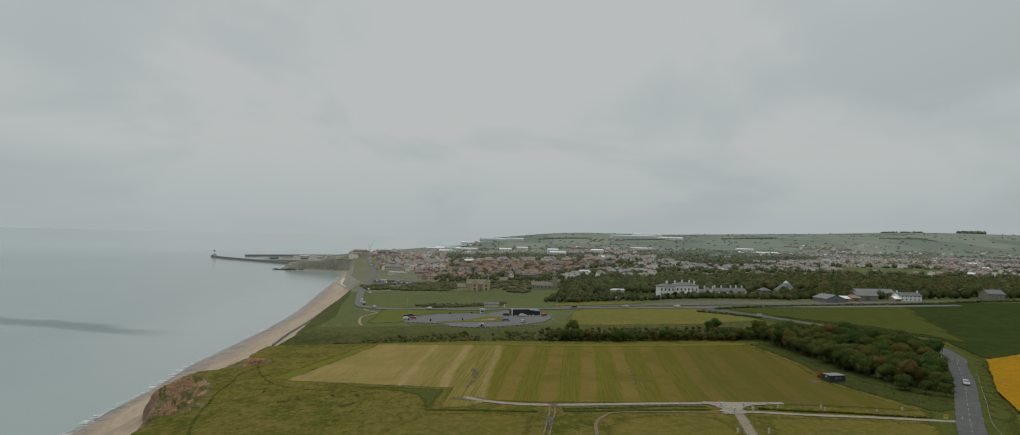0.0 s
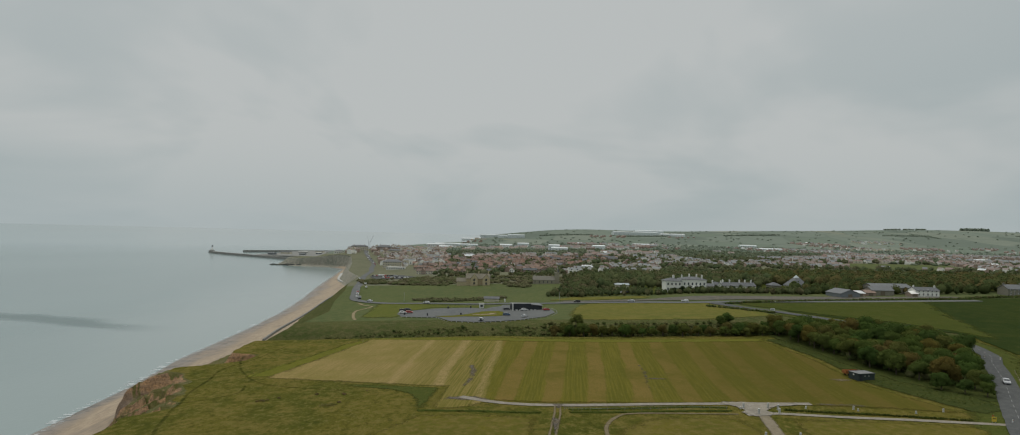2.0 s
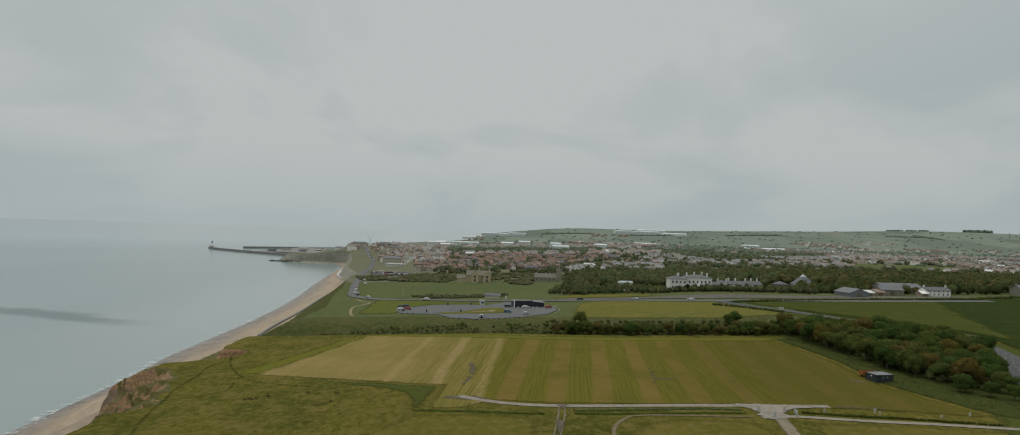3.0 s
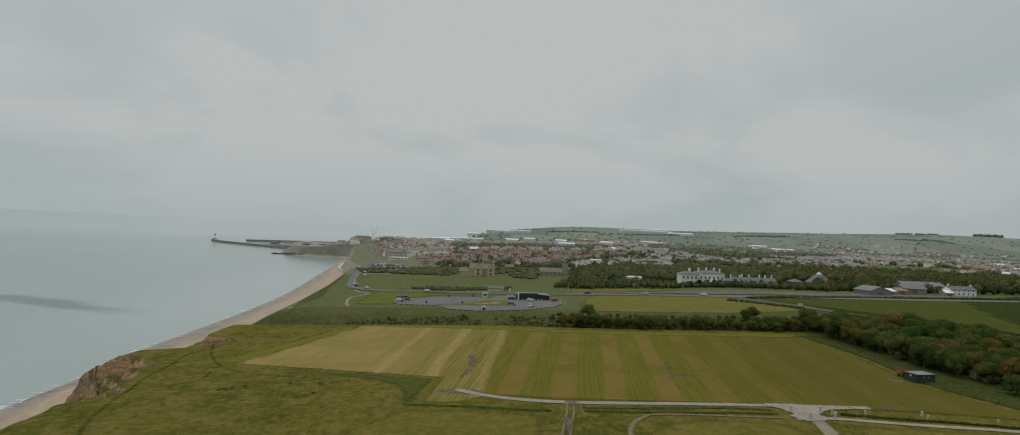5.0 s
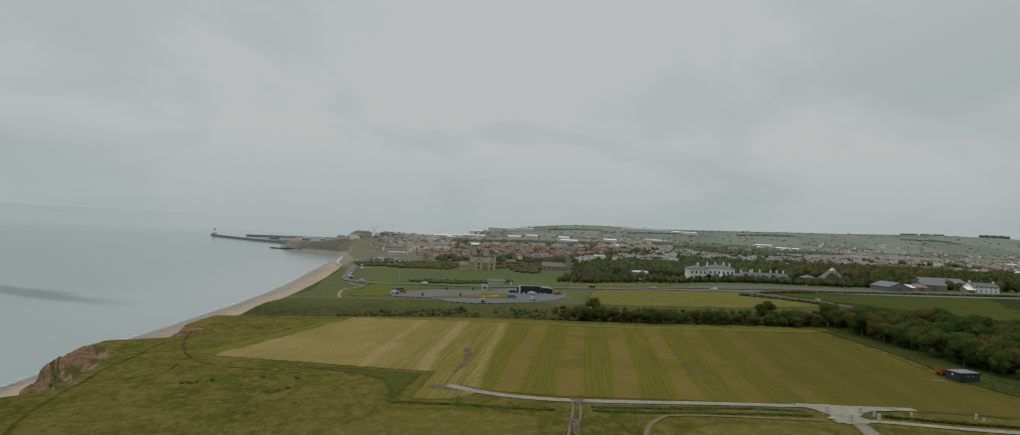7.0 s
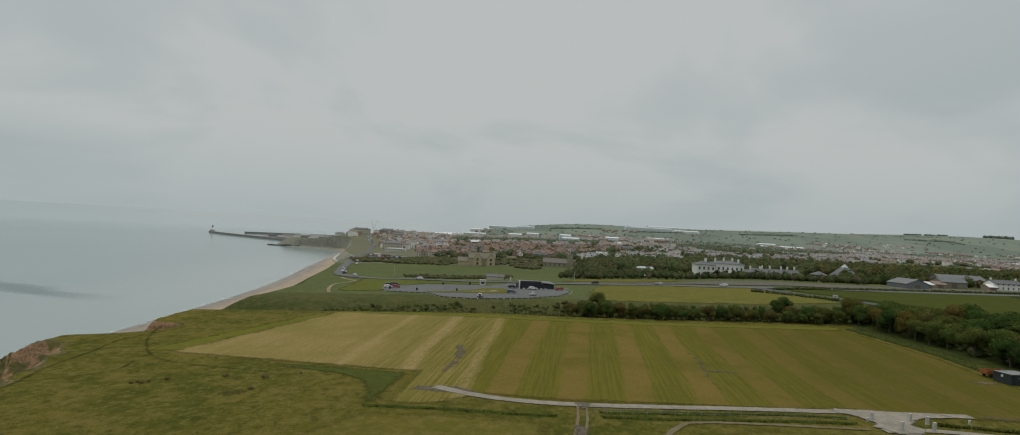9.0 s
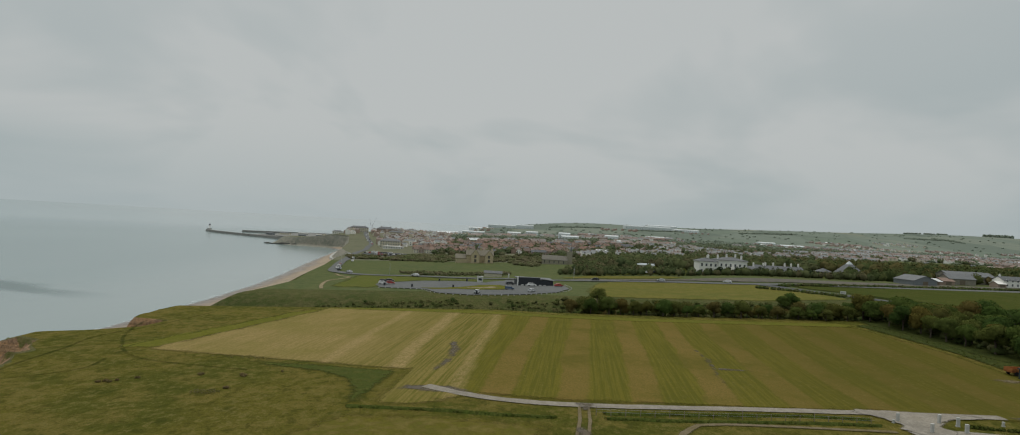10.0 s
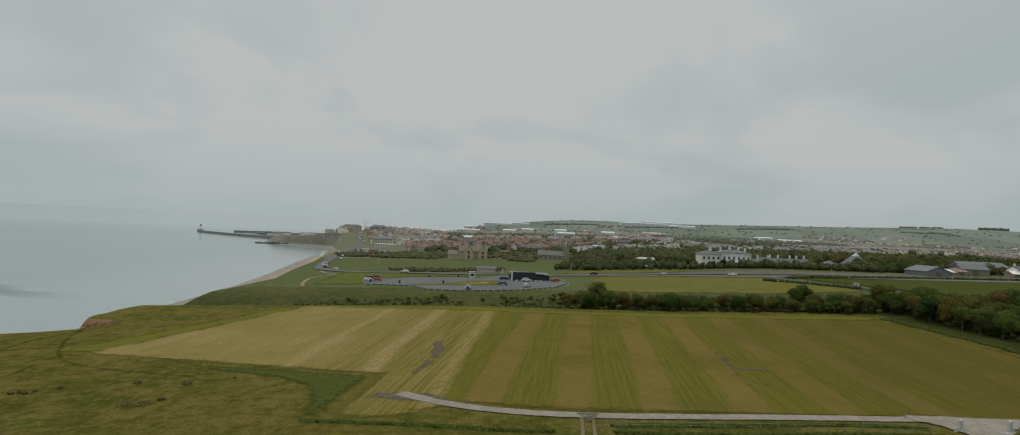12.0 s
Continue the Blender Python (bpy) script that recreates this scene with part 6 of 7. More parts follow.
M_RUST = plain("faded_orange_paint", (0.400, 0.150, 0.045), 0.8, vary=0.35)
skip = thing("flat_trailer", 112.4, 214.6, 10, label="faded orange trailer parked behind the cabin", category="trailer")
part("body", boxes((-2.8, 2.8, -1.0, 1.0, 0.7, 1.1)), M_RUST, skip)
part("side_board", boxes((-2.8, 2.8, -1.05, -1.0, 1.1, 1.6)), M_RUST, skip)
part("side_board", boxes((-2.8, 2.8, 1.0, 1.05, 1.1, 1.7)), M_RUST, skip)
part("tailboard", boxes((-2.86, -2.8, -1.0, 1.0, 0.9, 1.7)), M_RUST, skip)
part("headboard", boxes((2.8, 2.86, -1.0, 1.0, 0.9, 1.8)), M_WOOD, skip)
for x in (-1.6, 1.7):
    for sd in (-1, 1):
        bm = bmesh.new()
        bmesh.ops.create_cone(bm, cap_ends=True, segments=14, radius1=0.45, radius2=0.45, depth=0.28)
        w = part("wheel", bm, M_RUBBER, skip); w.matrix_basis = pose(x, sd * 0.95, 0.45, 90, 0, 0)
sheet("worn_ground", [(104, 205), (110, 206.5), (118, 207), (122, 212), (118, 209.5), (112, 208), (106, 210), (99, 208)], M_DIRT, 0.13, "worn earth in front of the cabin", "earth", 1.5, 0.8, 65, soft=2.5)

M_CHALK = plain("weathered_white_paint", (0.560, 0.560, 0.530), 0.8, vary=0.25)
for x, y, w, h in ((61.4, 173.6, 1.0, 1.75), (60.4, 173.0, 0.75, 0.7), (63.6, 168.6, 1.05, 1.75), (68, 173.7, 1.05, 1.85), (70.4, 172.9, 1.0, 1.7), (69.2, 169.2, 1.05, 1.75), (78.5, 174.3, 0.8, 0.9), (91.4, 174.5, 0.9, 1.2), (91.9, 173.1, 0.75, 0.8), (106.5, 171.9, 0.75, 0.8), (115, 173.8, 0.8, 1.1), (66, 150, 0.95, 1.5), (58, 150, 0.95, 1.5)):
    w, h = w * 0.5, h * 0.85
    ob = thing("marker_block", x, y, (x * 37) % 40 - 20, label="white-painted block beside the track junction", category="marker", group="white blocks at the junction")
    bm = boxes((-w / 2, w / 2, -w * 0.35, w * 0.35, -0.2, h))
    bmesh.ops.bevel(bm, geom=bm.edges[:], offset=0.05, segments=1, affect="EDGES")
    part("block", bm, M_CHALK, ob)
    part("base", boxes((-w / 2 - 0.05, w / 2 + 0.05, -w * 0.35 - 0.05, w * 0.35 + 0.05, -0.2, 0.1)), M_CONC, ob)
for i in range(20):
    x = 12.5 + i * 2.3
    y = 168.0 + 0.085 * (x - 12)
    ob = thing("fence_post", x, y, 0, label="weathered wooden post beside the lane", category="post", group="fence posts beside the lane")
    bm = bmesh.new()
    tube(bm, (0, 0, -0.3), (0, 0, 1.0 if i % 5 else 1.5), 0.06, 0.05, 6)
    part("post", bm, M_WOOD, ob)
fence = thing("lane_fence", 30, 168.6, label="thin wire fence on the bank beside the lane", category="fence")
for z in (0.45, 0.85):
    bm = bmesh.new()
    tube(bm, (-17.5, -0.8, z), (26.5, 2.9, z + 0.5), 0.012, 0.012, 4)
    part("wire", bm, M_STEEL, fence)


def sign(x, y, w, h, top, mat_, label, turn=0):
    ob = thing("road_sign", x, y, turn, label=label, category="sign")
    part("board", boxes((-w / 2, w / 2, -0.03, 0.03, top - h, top)), mat_, ob)
    for s in (-1, 1):
        part("post", boxes((s * w * 0.35 - 0.05, s * w * 0.35 + 0.05, 0.03, 0.12, -0.4, top)), M_STEEL, ob)
    part("lettering_bar", boxes((-w * 0.36, w * 0.36, -0.045, -0.031, top - h * 0.45, top - h * 0.3)), M_BLACK, ob)


sign(140.5, 347.5, 2.4, 1.6, 2.4, M_LIME, "white notice board on two posts beside the road")
sign(121, 164, 1.2, 1.2, 1.8, M_YELLOW, "yellow warning sign beside the road")
sign(123, 167, 0.5, 0.7, 1.4, M_ORANGE, "orange marker board beside the road")
for x, y in ((178, 243), (181.5, 240), (176.5, 247), (126, 164.5)):
    ob = thing("marker_post", x, y, label="white marker post with a red reflector", category="post", group="marker posts beside the road")
    part("post", boxes((-0.09, 0.09, -0.09, 0.09, -0.2, 1.1)), M_LIME, ob)
    part("reflector", boxes((-0.1, 0.1, -0.105, -0.09, 0.8, 1.0)), M_ORANGE, ob)
M_PAINT = plain("road_paint", (0.30, 0.30, 0.29), 0.7, vary=0.25)
DASH = curve_points([(165, 320), (188, 280), (184, 250), (174, 234), (158, 208), (140, 182), (119, 151), (110, 136)], 1.0)
for i in range(0, len(DASH) - 4, 6):
    a, b = DASH[i], DASH[i + 3]
    n_ = Vector((-(b - a).y, (b - a).x, 0)).normalized() * 0.06
    bm = bmesh.new()
    bm.faces.new([bm.verts.new((q.x, q.y, land(q.x, q.y) + 0.385)) for q in (a + n_, a - n_, b - n_, b + n_)])
    tagged(part("road_dash", bm, M_PAINT), "white centre dash painted on the road", "road marking", "centre dashes", "structure")
ribbon("roadside_footway", [(174, 224), (160, 203), (146, 182), (133, 163), (126, 150)], 0.22, M_DIRTGRAVEL, 0.3, "narrow pale footway beside the road", "path")

# street lamps on the coast road
for i, (x, y) in enumerate(((27, 419), (-80, 428), (-128, 490))):
    ob = thing("street_lamp", x, y, label="tall grey steel street lamp beside the coast road", category="street lamp", group="street lamps")
    bm = bmesh.new(); tube(bm, (0, 0, -0.3), (0, 0, 6.5), 0.09, 0.05, 6)
    part("column", bm, M_STEEL, ob)
    bm = bmesh.new(); tube(bm, (0, 0, 6.4), (0, -1.2, 6.7), 0.04, 0.03, 5)
    part("arm", bm, M_STEEL, ob)
    part("lantern", boxes((-0.12, 0.12, -1.6, -1.0, 6.62, 6.75)), M_CONC, ob)

# ---------- beach, harbour ----------


def wall_strip(name, pts, width, z0, z1, material, label, category, step=8.0, flare=0.0):
    c = curve_points(pts, step)
    bm = bmesh.new()
    rows = []
    for i, p in enumerate(c):
        t = (c[min(i + 1, len(c) - 1)] - c[max(i - 1, 0)]).normalized()
        n = Vector((-t.y, t.x, 0))
        a, b = p + n * width / 2, p - n * width / 2
        rows.append([bm.verts.new((a + n * flare).to_tuple()[:2] + (z0,)), bm.verts.new((a.x, a.y, z1)), bm.verts.new((b.x, b.y, z1)), bm.verts.new((b - n * flare).to_tuple()[:2] + (z0,))])
    for a, b in zip(rows, rows[1:]):
        for k in range(3):
            bm.faces.new((a[k], a[k + 1], b[k + 1], b[k]))
    bm.faces.new(rows[0]); bm.faces.new(rows[-1][::-1])
    bmesh.ops.recalc_face_normals(bm, faces=bm.faces)
    return tagged(part(name, bm, material), label, category)


M_QUAY = plain("dark_sea_wall_stone", (0.237, 0.237, 0.219), 0.85, vary=0.3, scale=0.3)
wall_strip("beach_revetment", [(-153, 370), (-159, 408), (-167, 479), (-184, 593), (-194, 690)], 1.0, -0.5, 3.8, M_QUAY, "dark sea wall at the back of the beach", "sea wall", 6.0, 0.6)
wall_strip("promenade_wall", [(-190, 690), (-205, 735), (-236, 800), (-262, 900)], 5.0, 0.0, 5.0, M_CONC, "pale concrete promenade above the beach", "sea wall", 8.0, 1.0)
wall_strip("north_pier", [(-430, 1262), (-490, 1305), (-560, 1360), (-672, 1440), (-760, 1512), (-800, 1562)], 8, -4, 4.6, M_QUAY, "curved grey stone pier with a lighthouse at its end", "pier", 20, 2)
wall_strip("inner_pier", [(-440, 1400), (-540, 1410), (-600, 1425)], 12, -4, 4.6, M_QUAY, "inner harbour quay of grey stone", "pier", 20, 1)
wall_strip("south_pier", [(-440, 1790), (-573, 1771), (-750, 1640)], 8, -4, 4.8, M_QUAY, "straight grey stone south pier", "pier", 20, 2)
light = thing("lighthouse", -790, 1551, z=5.0, label="small white lighthouse on the end of the pier", category="lighthouse")
bm = bmesh.new(); tube(bm, (0, 0, -0.5), (0, 0, 10), 2.2, 1.6, 14)
part("tower", bm, M_LIME, light)
bm = bmesh.new(); tube(bm, (0, 0, 10), (0, 0, 12.5), 1.9, 1.9, 14)
part("lantern_room", bm, M_GLASS, light)
bm = bmesh.new(); tube(bm, (0, 0, 12.5), (0, 0, 14), 2.0, 0.2, 14)
part("cap", bm, M_BLACK, light)
part("base", boxes((-5, 5, -3, 3, -0.3, 2.4)), M_CONC, light)
M_WETROCK = earthy("wet_rock", (0.075, 0.078, 0.070), (0.060, 0.064, 0.058), (0.110, 0.108, 0.095), 0.05, 0.3, 1.5, rough=0.7, bump=0.8, dist=0.6)
bm = bmesh.new()
for k in range(46):
    x, y, s = -462 + k * 3.0 + 9 * rr.random(), 1126 + 12 * rr.random() - k * 0.25, rr.uniform(2, 4.5) * (1.0 + 0.6 * (k > 8))
    m_ = Matrix.Translation((x, y, 0.2)) @ Matrix.Diagonal((s * 1.6, s, s * 0.45, 1))
    bmesh.ops.create_icosphere(bm, subdivisions=2, radius=1, matrix=m_)
for q in bm.verts:
    q.co += Vector((1.2, 0.6, 0.5)) * noise.noise(q.co * 0.35)
tagged(part("shore_rocks", bm, M_WETROCK), "dark wet rocks off the headland", "rocks", kind="stuff")
for i in range(16):
    x, y = -590 + 15.5 * i + rr.uniform(-8, 8), 1440 + (i * 67) % 240
    w, d, h = rr.uniform(12, 26), rr.uniform(8, 12), rr.uniform(2.2, 4.2)
    ob = thing("dock_shed", x, y, rr.uniform(-12, 12), z=4.2, label="dock shed with a weathered sheet roof", category="warehouse", group="sheds at the docks")
    part("wall", gable_walls(w, d, h, 1.4), rr.choice((M_CONC, M_CREAM, M_GREYSTONE, M_BOARD)), ob)
    part("roof", gable_roof(w, d, h, 1.4), rr.choice((M_GREYROOF, M_SLATE, M_CONC)), ob)
tagged(part("dock_quay", boxes((-620, -380, 1395, 1740, -4, 4.2)), M_QUAY), "stone dock quays of the harbour", "quay", kind="structure")
for x, y, a in ((-372, 1500, 9), (-380, 1520, -5)):
    ob = thing("dock_crane", x, y, label="tall thin dock crane with a raised jib", category="crane", group="cranes at the docks")
    bm = bmesh.new(); tube(bm, (0, 0, -1), (0, 0, 26), 0.6, 0.5, 4)
    part("mast", bm, M_STEEL, ob)
    bm = bmesh.new(); tube(bm, (0, 0, 24), (a, 0, 44), 0.4, 0.2, 4)
    part("jib", bm, M_STEEL, ob)

# surf along the beach


def foam_material():
    m, n, l, b = shader("surf_foam")
    p = world_pos(n)
    f = noise_node(n, l, p, 0.3, 5, 0.75, (0.5, 1.3, 1))
    b.inputs["Base Color"].default_value = (0.62, 0.66, 0.66, 1)
    b.inputs["Roughness"].default_value = 0.8
    l.new(spread(n, l, f, 0.48, 0.62, 0.0, 0.7), b.inputs["Alpha"])
    return m


M_FOAM = foam_material()
for off, w in ((0.4, 4.0),):
    bm = bmesh.new()
    last = None
    for y in np.arange(120, 1080, 3.0):
        x = table(WATER, y) + off + 2.6 * noise.noise((off, y * 0.035, 0)) + 1.2 * noise.noise((off, y * 0.13, 5))
        ww = w * (0.6 + 0.7 * abs(noise.noise((off, y * 0.06, 9))))
        row = [bm.verts.new((x - ww, y, 0.09 if off < 0 else 0.12)), bm.verts.new((x + ww * 0.4, y, 0.09 if off < 0 else 0.34))]
        if last:
            bm.faces.new((last[0], last[1], row[1], row[0]))
        last = row
    bmesh.ops.recalc_face_normals(bm, faces=bm.faces)
    tagged(part("surf", bm, M_FOAM), "white surf breaking along the beach", "surf", kind="stuff")

# ---------- the town ----------


def make_house(walls, roof, label, front=True):
    h = new("terraced_house")
    part("wall", gable_walls(7.4, 8.5, 5.0, 2.9), walls, h)
    part("roof", gable_roof(7.4, 8.5, 5.0, 2.9), roof, h)
    chimney(h, 2.6, 0, 7.4, 1.3, 0.8, M_BRICK)
    for x in (-1.9, 1.9):
        for z in (0.8, 3.3):
            plain_window(h, x, -4.25, z)
    part("door", boxes((-0.5, 0.5, -4.33, -4.2, -0.2, 2.0)), M_WHITE, h)
    return tagged(h, label, "house", "terraced houses at the edge of the town")


def make_gabled(walls, label):
    h = new("gabled_house")
    part("wall", gable_walls(7.0, 10, 5.0, 3.4, "y"), walls, h)
    part("roof", gable_roof(7.0, 10, 5.0, 3.4, "y"), M_TILE, h)
    chimney(h, 1.5, 1, 7.2, 1.3, 0.8, M_BRICK)
    for x in (-1.6, 1.6):
        for z in (0.8, 3.3):
            plain_window(h, x, -5, z)
    return tagged(h, label, "house", "gabled houses at the edge of the town")


KINDS = [make_house(M_BRICK, M_TILE, "red-brick terraced house with a red tiled roof"), make_house(M_BRICK, M_SLATE, "red-brick terraced house with a slate roof"),
         make_house(M_CREAM, M_TILE, "rendered terraced house with a red tiled roof"), make_gabled(M_WHITE, "white gabled house with a red tiled roof"), make_gabled(M_BRICK, "red-brick gabled house with a red tiled roof")]
rt = random.Random(41)
seen_kind = set()
for row in range(14):
    y0 = 712 + row * 25
    x, x1 = -118 - row * 5 + (row % 4) * 7, 12 + row * 13
    while x < x1:
        # one short terrace or a loose cluster, each turned its own way
        count, tilt = rt.randint(1, 4), rt.uniform(-34, 34) + (90 if rt.random() < 0.28 else 0)
        y = y0 + rt.uniform(-8, 8)
        kind_, size = KINDS[rt.choice((0, 0, 1, 2))], rt.uniform(0.68, 0.86)
        for i in range(count):
            k = KINDS[3 + (rt.random() > 0.4)] if rt.random() < (0.5 if row < 2 else 0.22) else kind_
            hx, hy = x + i * 7.4 * size * math.cos(radians(tilt)), y + i * 7.4 * size * math.sin(radians(tilt))
            m = pose(hx, hy, land(hx, hy), 0, 0, tilt) @ Matrix.Diagonal((size, size, size * rt.uniform(0.96, 1.04), 1))
            if k in seen_kind:
                copy_thing(k, pose(0, 0, 0)).matrix_basis = m
            else:
                seen_kind.add(k)
                k.matrix_basis = m
        x += count * 7.4 * size * abs(math.cos(radians(tilt))) + 7 + rt.uniform(0, 7) + (12 if rt.random() < 0.15 else 0)


def estate(name, spots, seed, label):
    """Rows of far houses, too many to count, as one mesh."""
    r = random.Random(seed)
    verts, faces, mats = [], [], []
    for x, y, w, d, h, rise, a, wall, roof in spots:
        z = land(x, y)
        ca, sa = math.cos(a), math.sin(a)
        base = len(verts)
        for px, py, pz in ((-w, -d, -2), (w, -d, -2), (w, d, -2), (-w, d, -2), (-w, -d, h), (w, -d, h), (w, d, h), (-w, d, h), (-w, 0, h + rise), (w, 0, h + rise)):
            verts.append((x + px * ca - py * sa, y + px * sa + py * ca, z + pz))
        for f, m in (((0, 1, 5, 4), wall), ((2, 3, 7, 6), wall), ((1, 2, 6, 9, 5), wall), ((3, 0, 4, 8, 7), wall), ((4, 5, 9, 8), roof), ((6, 7, 8, 9), roof)):
            faces.append([base + i for i in f]); mats.append(m)
        for k in range(int(w / 4)):
            cx = -w + 3.2 + k * 7.5
            b2 = len(verts)
            for px, py, pz in ((-0.5, -0.4, 0), (0.5, -0.4, 0), (0.5, 0.4, 0), (-0.5, 0.4, 0), (-0.5, -0.4, 1.6), (0.5, -0.4, 1.6), (0.5, 0.4, 1.6), (-0.5, 0.4, 1.6)):
                qx, qy = cx + px, py
                verts.append((x + qx * ca - qy * sa, y + qx * sa + qy * ca, z + h + rise - 0.4 + pz))
            for f in ((0, 1, 5, 4), (1, 2, 6, 5), (2, 3, 7, 6), (3, 0, 4, 7), (4, 5, 6, 7)):
                faces.append([b2 + i for i in f]); mats.append(0)
            for zz in (1.0, 3.4):
                b3 = len(verts)
                for px, pz in ((-0.7, 0), (0.7, 0), (0.7, 1.3), (-0.7, 1.3)):
                    qx, qy = cx + px, -d - 0.05
                    verts.append((x + qx * ca - qy * sa, y + qx * sa + qy * ca, z + zz + pz))
                faces.append([b3, b3 + 1, b3 + 2, b3 + 3]); mats.append(5)
    me = bpy.data.meshes.new(name)
    me.from_pydata(verts, [], faces)
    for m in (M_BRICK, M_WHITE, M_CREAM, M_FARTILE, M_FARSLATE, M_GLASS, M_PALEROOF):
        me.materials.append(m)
    me.polygons.foreach_set("material_index", mats)
    me.update()
    return tagged(new(name, me), label, "houses", kind="stuff")


def island_tint(name, c1, c2, c3):
    m, n, l, b = shader(name)
    isl = n.new("ShaderNodeNewGeometry").outputs["Random Per Island"]
    c = mix(n, l, spread(n, l, isl, 0.0, 0.6), c1, c2)
    c = mix(n, l, spread(n, l, isl, 0.6, 1.0), c, c3)
    l.new(c, b.inputs["Base Color"])
    b.inputs["Roughness"].default_value = 0.85
    return m


# tile and slate washed out by haze put into their colours
M_FARTILE = island_tint("hazed_red_roofs", (0.268, 0.190, 0.158), (0.225, 0.196, 0.178), (0.305, 0.245, 0.212))
M_FARSLATE = island_tint("hazed_slate_roofs", (0.190, 0.200, 0.200), (0.255, 0.265, 0.262), (0.225, 0.210, 0.195))
M_PALEROOF = island_tint("pale_industrial_roofs", (0.708, 0.744, 0.744), (0.610, 0.647, 0.647), (0.805, 0.830, 0.830))


def keep(x, y):
    """How closely built the town is: dense in front, thinning into trees behind."""
    a = x / y
    far = 1090 + 420 * sstep(0.40, 0.62, a)
    return 0.78 - 0.46 * sstep(far - 60, far + 120, y) - 0.12 * sstep(1700, 2500, y) + 0.25 * max(0.0, noise.noise((x * 0.004, y * 0.004, 8.0)) - 0.15)


def town_spots(seed, a0, a1, y0, y1, grey, step0=26.0, k=1.0):
    """Streets in blocks of a common direction across a wedge of the plain."""
    r = random.Random(seed)
    out = []
    y = y0
    while y < y1:
        gap = step0 + (y - y0) * 0.012
        x = a0 * y
        while x < a1 * y:
            n_last = 10
            bx, by = int(x / 140), int(y / 140)
            rb = random.Random(bx * 911 + by * 37 + seed)
            if rb.random() < keep(x, y):
                ang = rb.uniform(-0.7, 0.7) + (math.pi / 2 if rb.random() < 0.4 else 0)
                isgrey = rb.random() < grey
                n = r.choice((1, 1, 1, 2, 2, 3))
                w = 3.6 * n * k
                n_last = 2 * w
                wall = 0 if rb.random() < 0.78 else (1 if r.random() < 0.2 else 2)
                out.append((x + r.uniform(-6, 6), y + r.uniform(-6, 6), w, 4.2 * k, 4.8 * k, 2.8 * k, ang + r.uniform(-0.05, 0.05), 1 if r.random() < 0.16 else wall, 6 if r.random() < 0.025 else (4 if isgrey != (r.random() < 0.2) else 3)))
            x += n_last + 8 * r.uniform(1.0, 2.6) + (30 if r.random() < 0.12 else 0)
        y += gap
    return out


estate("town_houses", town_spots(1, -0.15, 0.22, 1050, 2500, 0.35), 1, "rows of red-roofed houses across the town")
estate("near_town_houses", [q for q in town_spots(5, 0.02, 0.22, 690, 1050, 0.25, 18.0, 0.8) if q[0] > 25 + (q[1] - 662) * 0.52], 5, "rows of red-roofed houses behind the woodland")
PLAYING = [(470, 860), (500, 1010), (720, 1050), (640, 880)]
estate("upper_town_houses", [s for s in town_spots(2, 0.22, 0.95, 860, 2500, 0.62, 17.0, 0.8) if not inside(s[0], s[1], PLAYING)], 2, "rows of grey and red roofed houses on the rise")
sea_front = []
rs_ = random.Random(12)
for i in range(620):
    y = rs_.uniform(880, 1760)
    x = rs_.uniform(-0.285, -0.120) * y
    if x > table(COAST, y) + 34 and abs(x - np.interp(y, [740, 850, 930, 1067, 1250, 1760], [-184, -207, -223, -266, -318, -420])) > 13 and not (y < 960 and x < -0.235 * y):
        sea_front.append((x, y, rs_.uniform(3, 6), 3.8, rs_.choice((3.5, 4.5, 5.0, 7.0)), 2.2, rs_.uniform(-0.4, 0.4) + rs_.choice((0, 1.57)), rs_.choice((0, 0, 1, 2, 2)), rs_.choice((3, 3, 4, 4))))
estate("seafront_houses", sea_front, 3, "pale and brick houses above the harbour")


def seafront_block(x, y, turn, w, d, h, rise, wall, roof, label, storeys, bays):
    """A large building above the beach: walls, hipped roof, chimneys and rows of windows."""
    ob = thing("seafront_block", x, y, turn, label=label, category="building", group="large buildings on the seafront")
    part("wall", boxes((-w / 2, w / 2, -d / 2, d / 2, -3, h)), wall, ob)
    part("roof", hip_roof(w, d, h, rise), roof, ob)
    for c in (-w * 0.3, w * 0.3):
        chimney(ob, c, 0, h + rise - 0.8, 1.6, 1.0, wall)
    for k in range(storeys):
        for i in range(bays):
            plain_window(ob, -w / 2 + (i + 0.5) * w / bays, -d / 2, 0.9 + k * 3.0)


seafront_block(-181, 866, 6, 26, 12, 8.5, 3.4, M_CREAM, M_GREYROOF, "large pale rendered building with a grey hipped roof", 3, 8)
seafront_block(-168, 826, 4, 25, 7, 2.8, 1.0, M_WHITE, M_CONC, "long low white building beside the grass", 1, 8)
seafront_block(-322, 1215, 12, 34, 12, 8.5, 3.0, M_CREAM, M_SLATE, "long pale terrace above the headland", 3, 10)
seafront_block(-268, 1200, -4, 30, 14, 9.0, 4.0, M_BRICK, M_SLATE, "dark brick hotel with a slate roof", 3, 9)
seafront_block(-236, 1140, 2, 24, 12, 7.5, 3.0, M_CREAM, M_SLATE, "pale rendered guest house terrace", 2, 8)
seafront_block(-352, 1180, 20, 18, 9, 4.2, 2.2, M_WHITE, M_GREYROOF, "white rendered house on the headland", 1, 5)
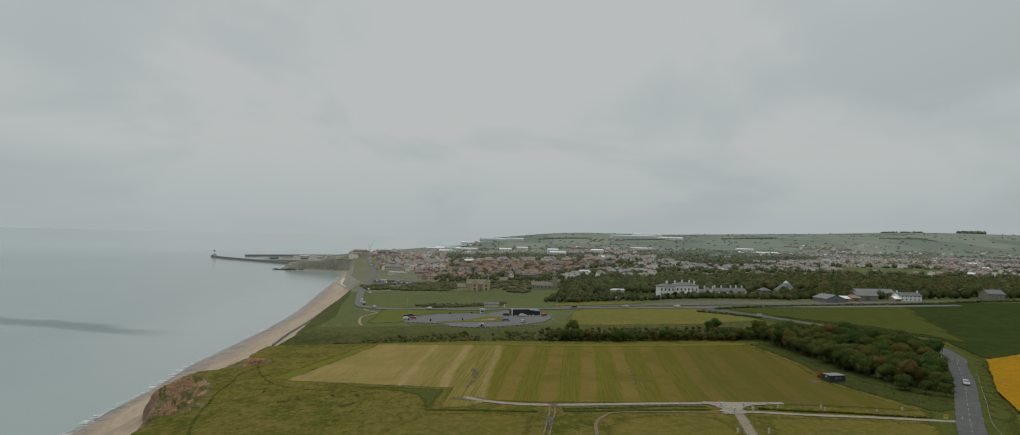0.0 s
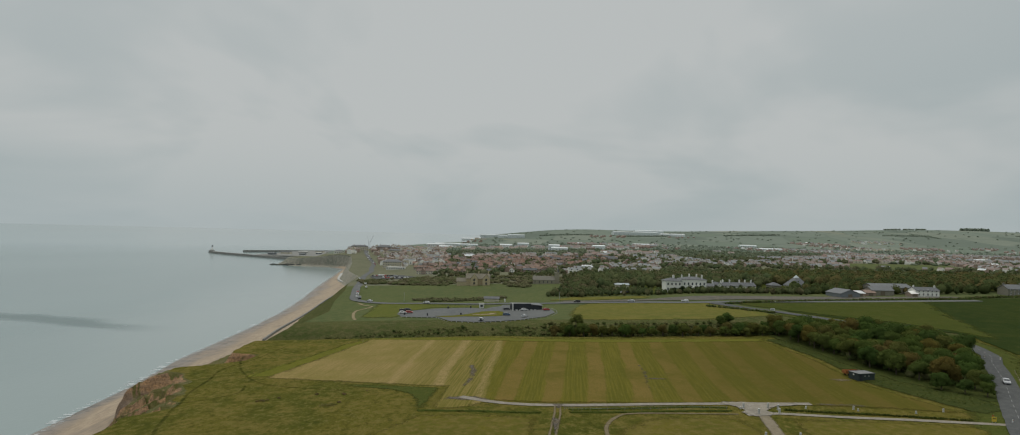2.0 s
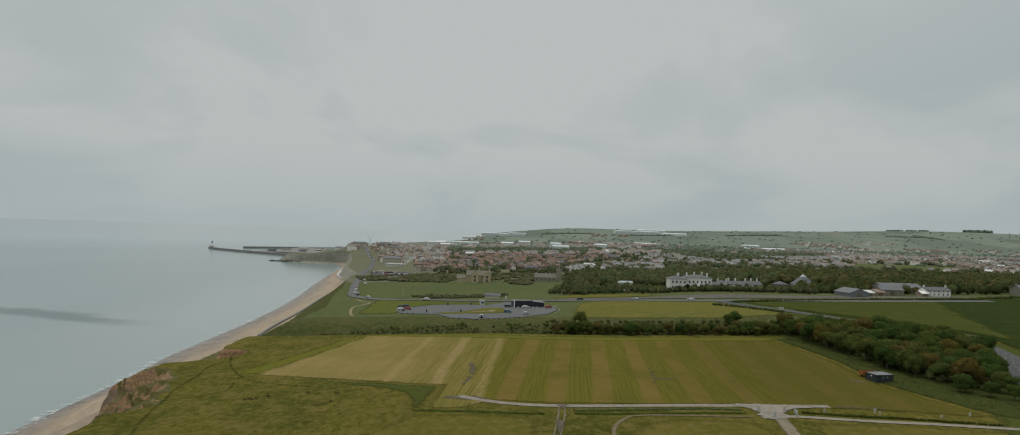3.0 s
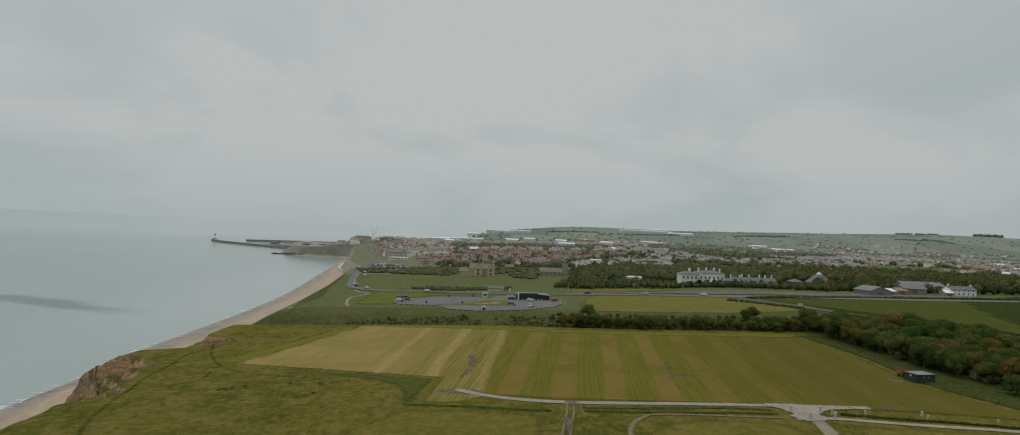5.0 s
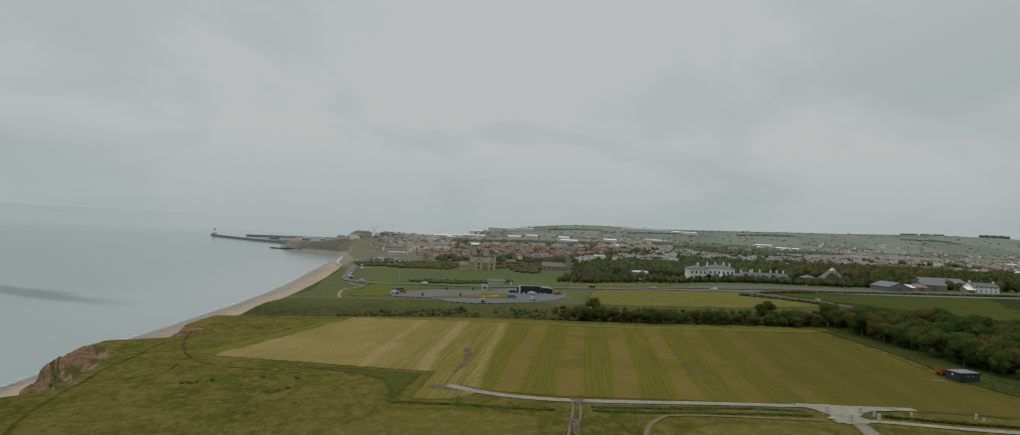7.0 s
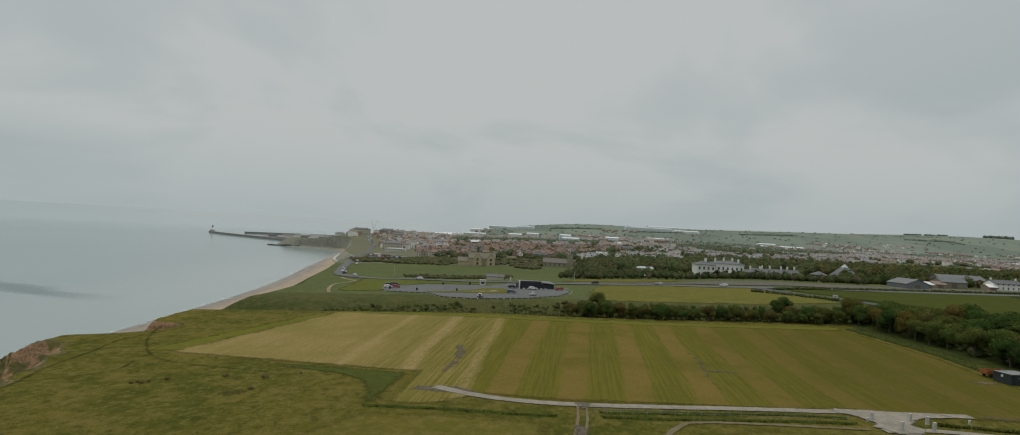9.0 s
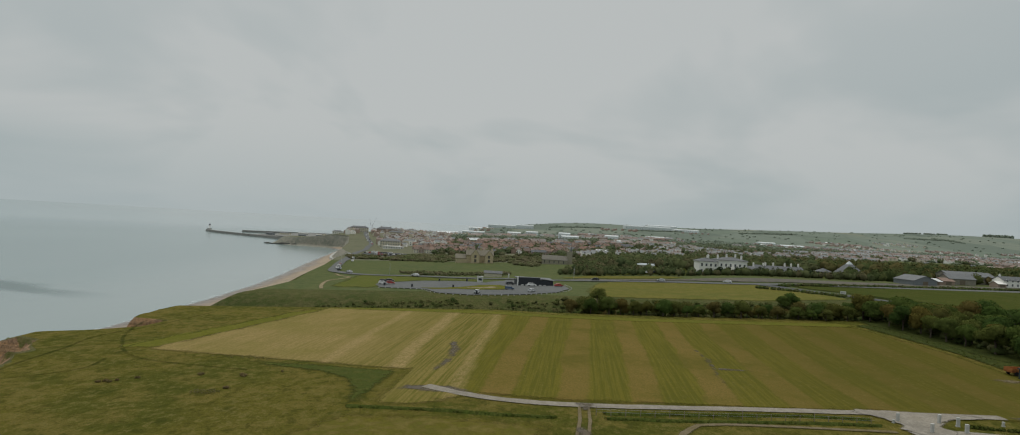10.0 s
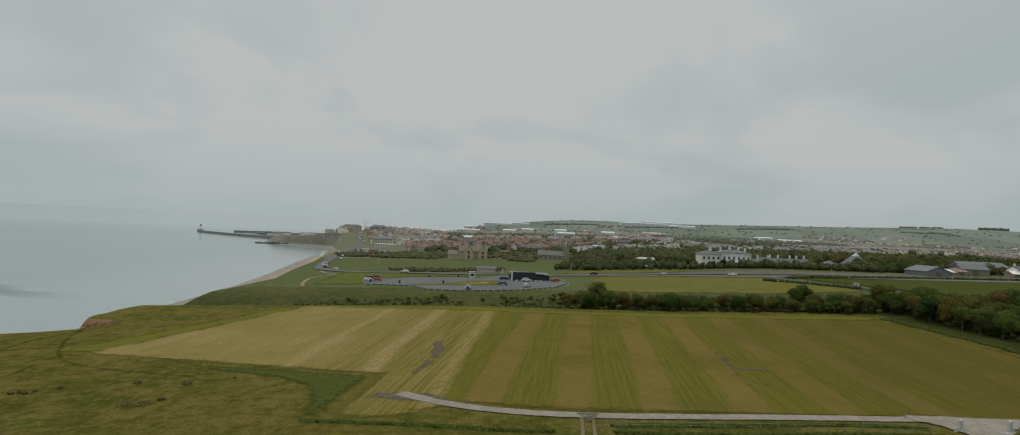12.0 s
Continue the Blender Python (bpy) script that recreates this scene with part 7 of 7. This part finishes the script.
for i in range(15):
    y = 925 + i * 21 + rs_.uniform(-4, 4)
    x = np.interp(y, [850, 930, 1067, 1250], [-207, -223, -266, -318]) + rs_.choice((-2.1, 2.1))
    copy_thing(CARS[rs_.choice(("white", "silver", "black", "white", "red"))], pose(x, y, land(x, y) + 0.42, 0, 0, 108 if i % 2 else 288))
works = []
for x, y, w, d, h in ((490, 2640, 96, 26, 12), (560, 2700, 62, 24, 17), (640, 2600, 50, 20, 8), (340, 1705, 30, 12, 6), (640, 1585, 30, 10, 5), (-330, 2360, 34, 18, 9), (-290, 2420, 50, 20, 11), (-200, 2510, 44, 18, 9), (-215, 1830, 30, 12, 7), (-250, 1800, 22, 12, 7), (-38, 1566, 16, 10, 8), (6, 1600, 15, 10, 10), (73, 1352, 12, 10, 13), (84, 1340, 18, 9, 7), (-140, 2690, 40, 16, 12), (-20, 2460, 34, 14, 12), (-70, 2560, 26, 12, 9), (180, 1420, 14, 10, 9), (700, 1900, 26, 9, 5), (-150, 1700, 30, 12, 7)):
    works.append((x, y, w, d, h, 2.0, 0.05, 6, 6))
estate("industrial_sheds", works, 4, "large pale industrial sheds beyond the town")
rw_ = random.Random(6)
trees, far_trees, small = [], [], []
for i in range(3600):
    y = rw_.uniform(660, 1120)
    a = rw_.uniform(-0.14, 0.98)
    x = a * y
    if rw_.random() < (0.85 if noise.noise((x * 0.010, y * 0.012, 2.0)) > 0.05 else 0.34) * (1.0 - 0.40 * sstep(0.36, 0.5, a)):
        trees.append((x, y))
for i in range(2200):
    y = rw_.uniform(655, 1080)
    x = rw_.uniform(-0.145, 0.26) * y
    if noise.noise((x * 0.03, y * 0.03, 6.0)) > -0.02:
        small.append((x, y))
for i in range(30000):
    y = 1000 + 2300 * rw_.random() ** 1.1
    a = rw_.uniform(-0.13, 0.96)
    x = a * y
    wooded = 1.0 - keep(x, y) + 0.55 * noise.noise((x * 0.004, y * 0.0022, 2.0))
    if x > table(COAST, y) + 60 and rw_.random() < wooded * (1.0 - 0.50 * sstep(1300, 1650, y) - 0.47 * sstep(1600, 2000, y)) * sstep(980, 1120, y):
        far_trees.append((x, y))
trees = [q for q in trees if not inside(q[0], q[1], PLAYING)]
leafy("garden_shrubs", [q for q in small if q[1] < 735 or noise.noise((q[0] * 0.05, q[1] * 0.05, 3.0)) > 0.15], 49, M_LEAF3, "trees and shrubs in the gardens of the terraces", 18, 0.7, 2.2, 4.8, 0.6, "woodland", 0.5)
# leaves from here to the hills grow paler: haze put into their colour
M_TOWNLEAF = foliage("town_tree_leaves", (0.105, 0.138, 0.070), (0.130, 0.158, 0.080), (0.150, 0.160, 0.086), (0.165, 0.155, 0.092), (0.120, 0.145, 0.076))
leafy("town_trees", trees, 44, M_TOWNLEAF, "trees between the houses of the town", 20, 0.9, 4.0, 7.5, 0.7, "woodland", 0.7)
# palest leaves, greyed by haze painted into the base colours
M_FARLEAF = foliage("hazed_far_leaves", (0.241, 0.291, 0.233), (0.267, 0.314, 0.249), (0.280, 0.311, 0.249))
M_MIDLEAF = foliage("hazed_fringe_leaves", (0.165, 0.205, 0.135), (0.185, 0.222, 0.146), (0.200, 0.215, 0.148), (0.175, 0.208, 0.140))
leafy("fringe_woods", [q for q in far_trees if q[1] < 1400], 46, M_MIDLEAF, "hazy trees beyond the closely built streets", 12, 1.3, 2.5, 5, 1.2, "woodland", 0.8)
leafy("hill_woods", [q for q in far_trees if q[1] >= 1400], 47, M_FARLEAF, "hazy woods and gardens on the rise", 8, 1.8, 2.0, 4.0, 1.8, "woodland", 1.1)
belt = []
for k in range(5):
    y, a = rw_.uniform(2300, 2950), rw_.uniform(-0.02, 0.95)
    ang = rw_.choice((0.1, 0.2, 1.3)) + rw_.uniform(-0.25, 0.25)
    for i in range(rw_.randint(14, 34)):
        if y + i * 9 * math.sin(ang) < 3100:
            belt.append((a * y + i * 9 * math.cos(ang), y + i * 9 * math.sin(ang)))
copse = [(rw_.uniform(2480, 2610), rw_.uniform(3430, 3490)) for i in range(60)]
ridge = [(rw_.uniform(2030, 2290), rw_.uniform(3450, 3490)) for i in range(50)]
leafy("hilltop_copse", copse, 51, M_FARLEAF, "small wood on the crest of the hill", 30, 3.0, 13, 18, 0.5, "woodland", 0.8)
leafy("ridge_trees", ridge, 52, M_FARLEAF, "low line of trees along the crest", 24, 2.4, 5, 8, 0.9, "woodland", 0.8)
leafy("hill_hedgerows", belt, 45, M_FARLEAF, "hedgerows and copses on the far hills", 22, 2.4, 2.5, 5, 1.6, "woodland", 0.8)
sheet("playing_field", PLAYING, M_TURF, 0.5, "pale green playing field before the town", "field", 40.0, 2.0, 71)
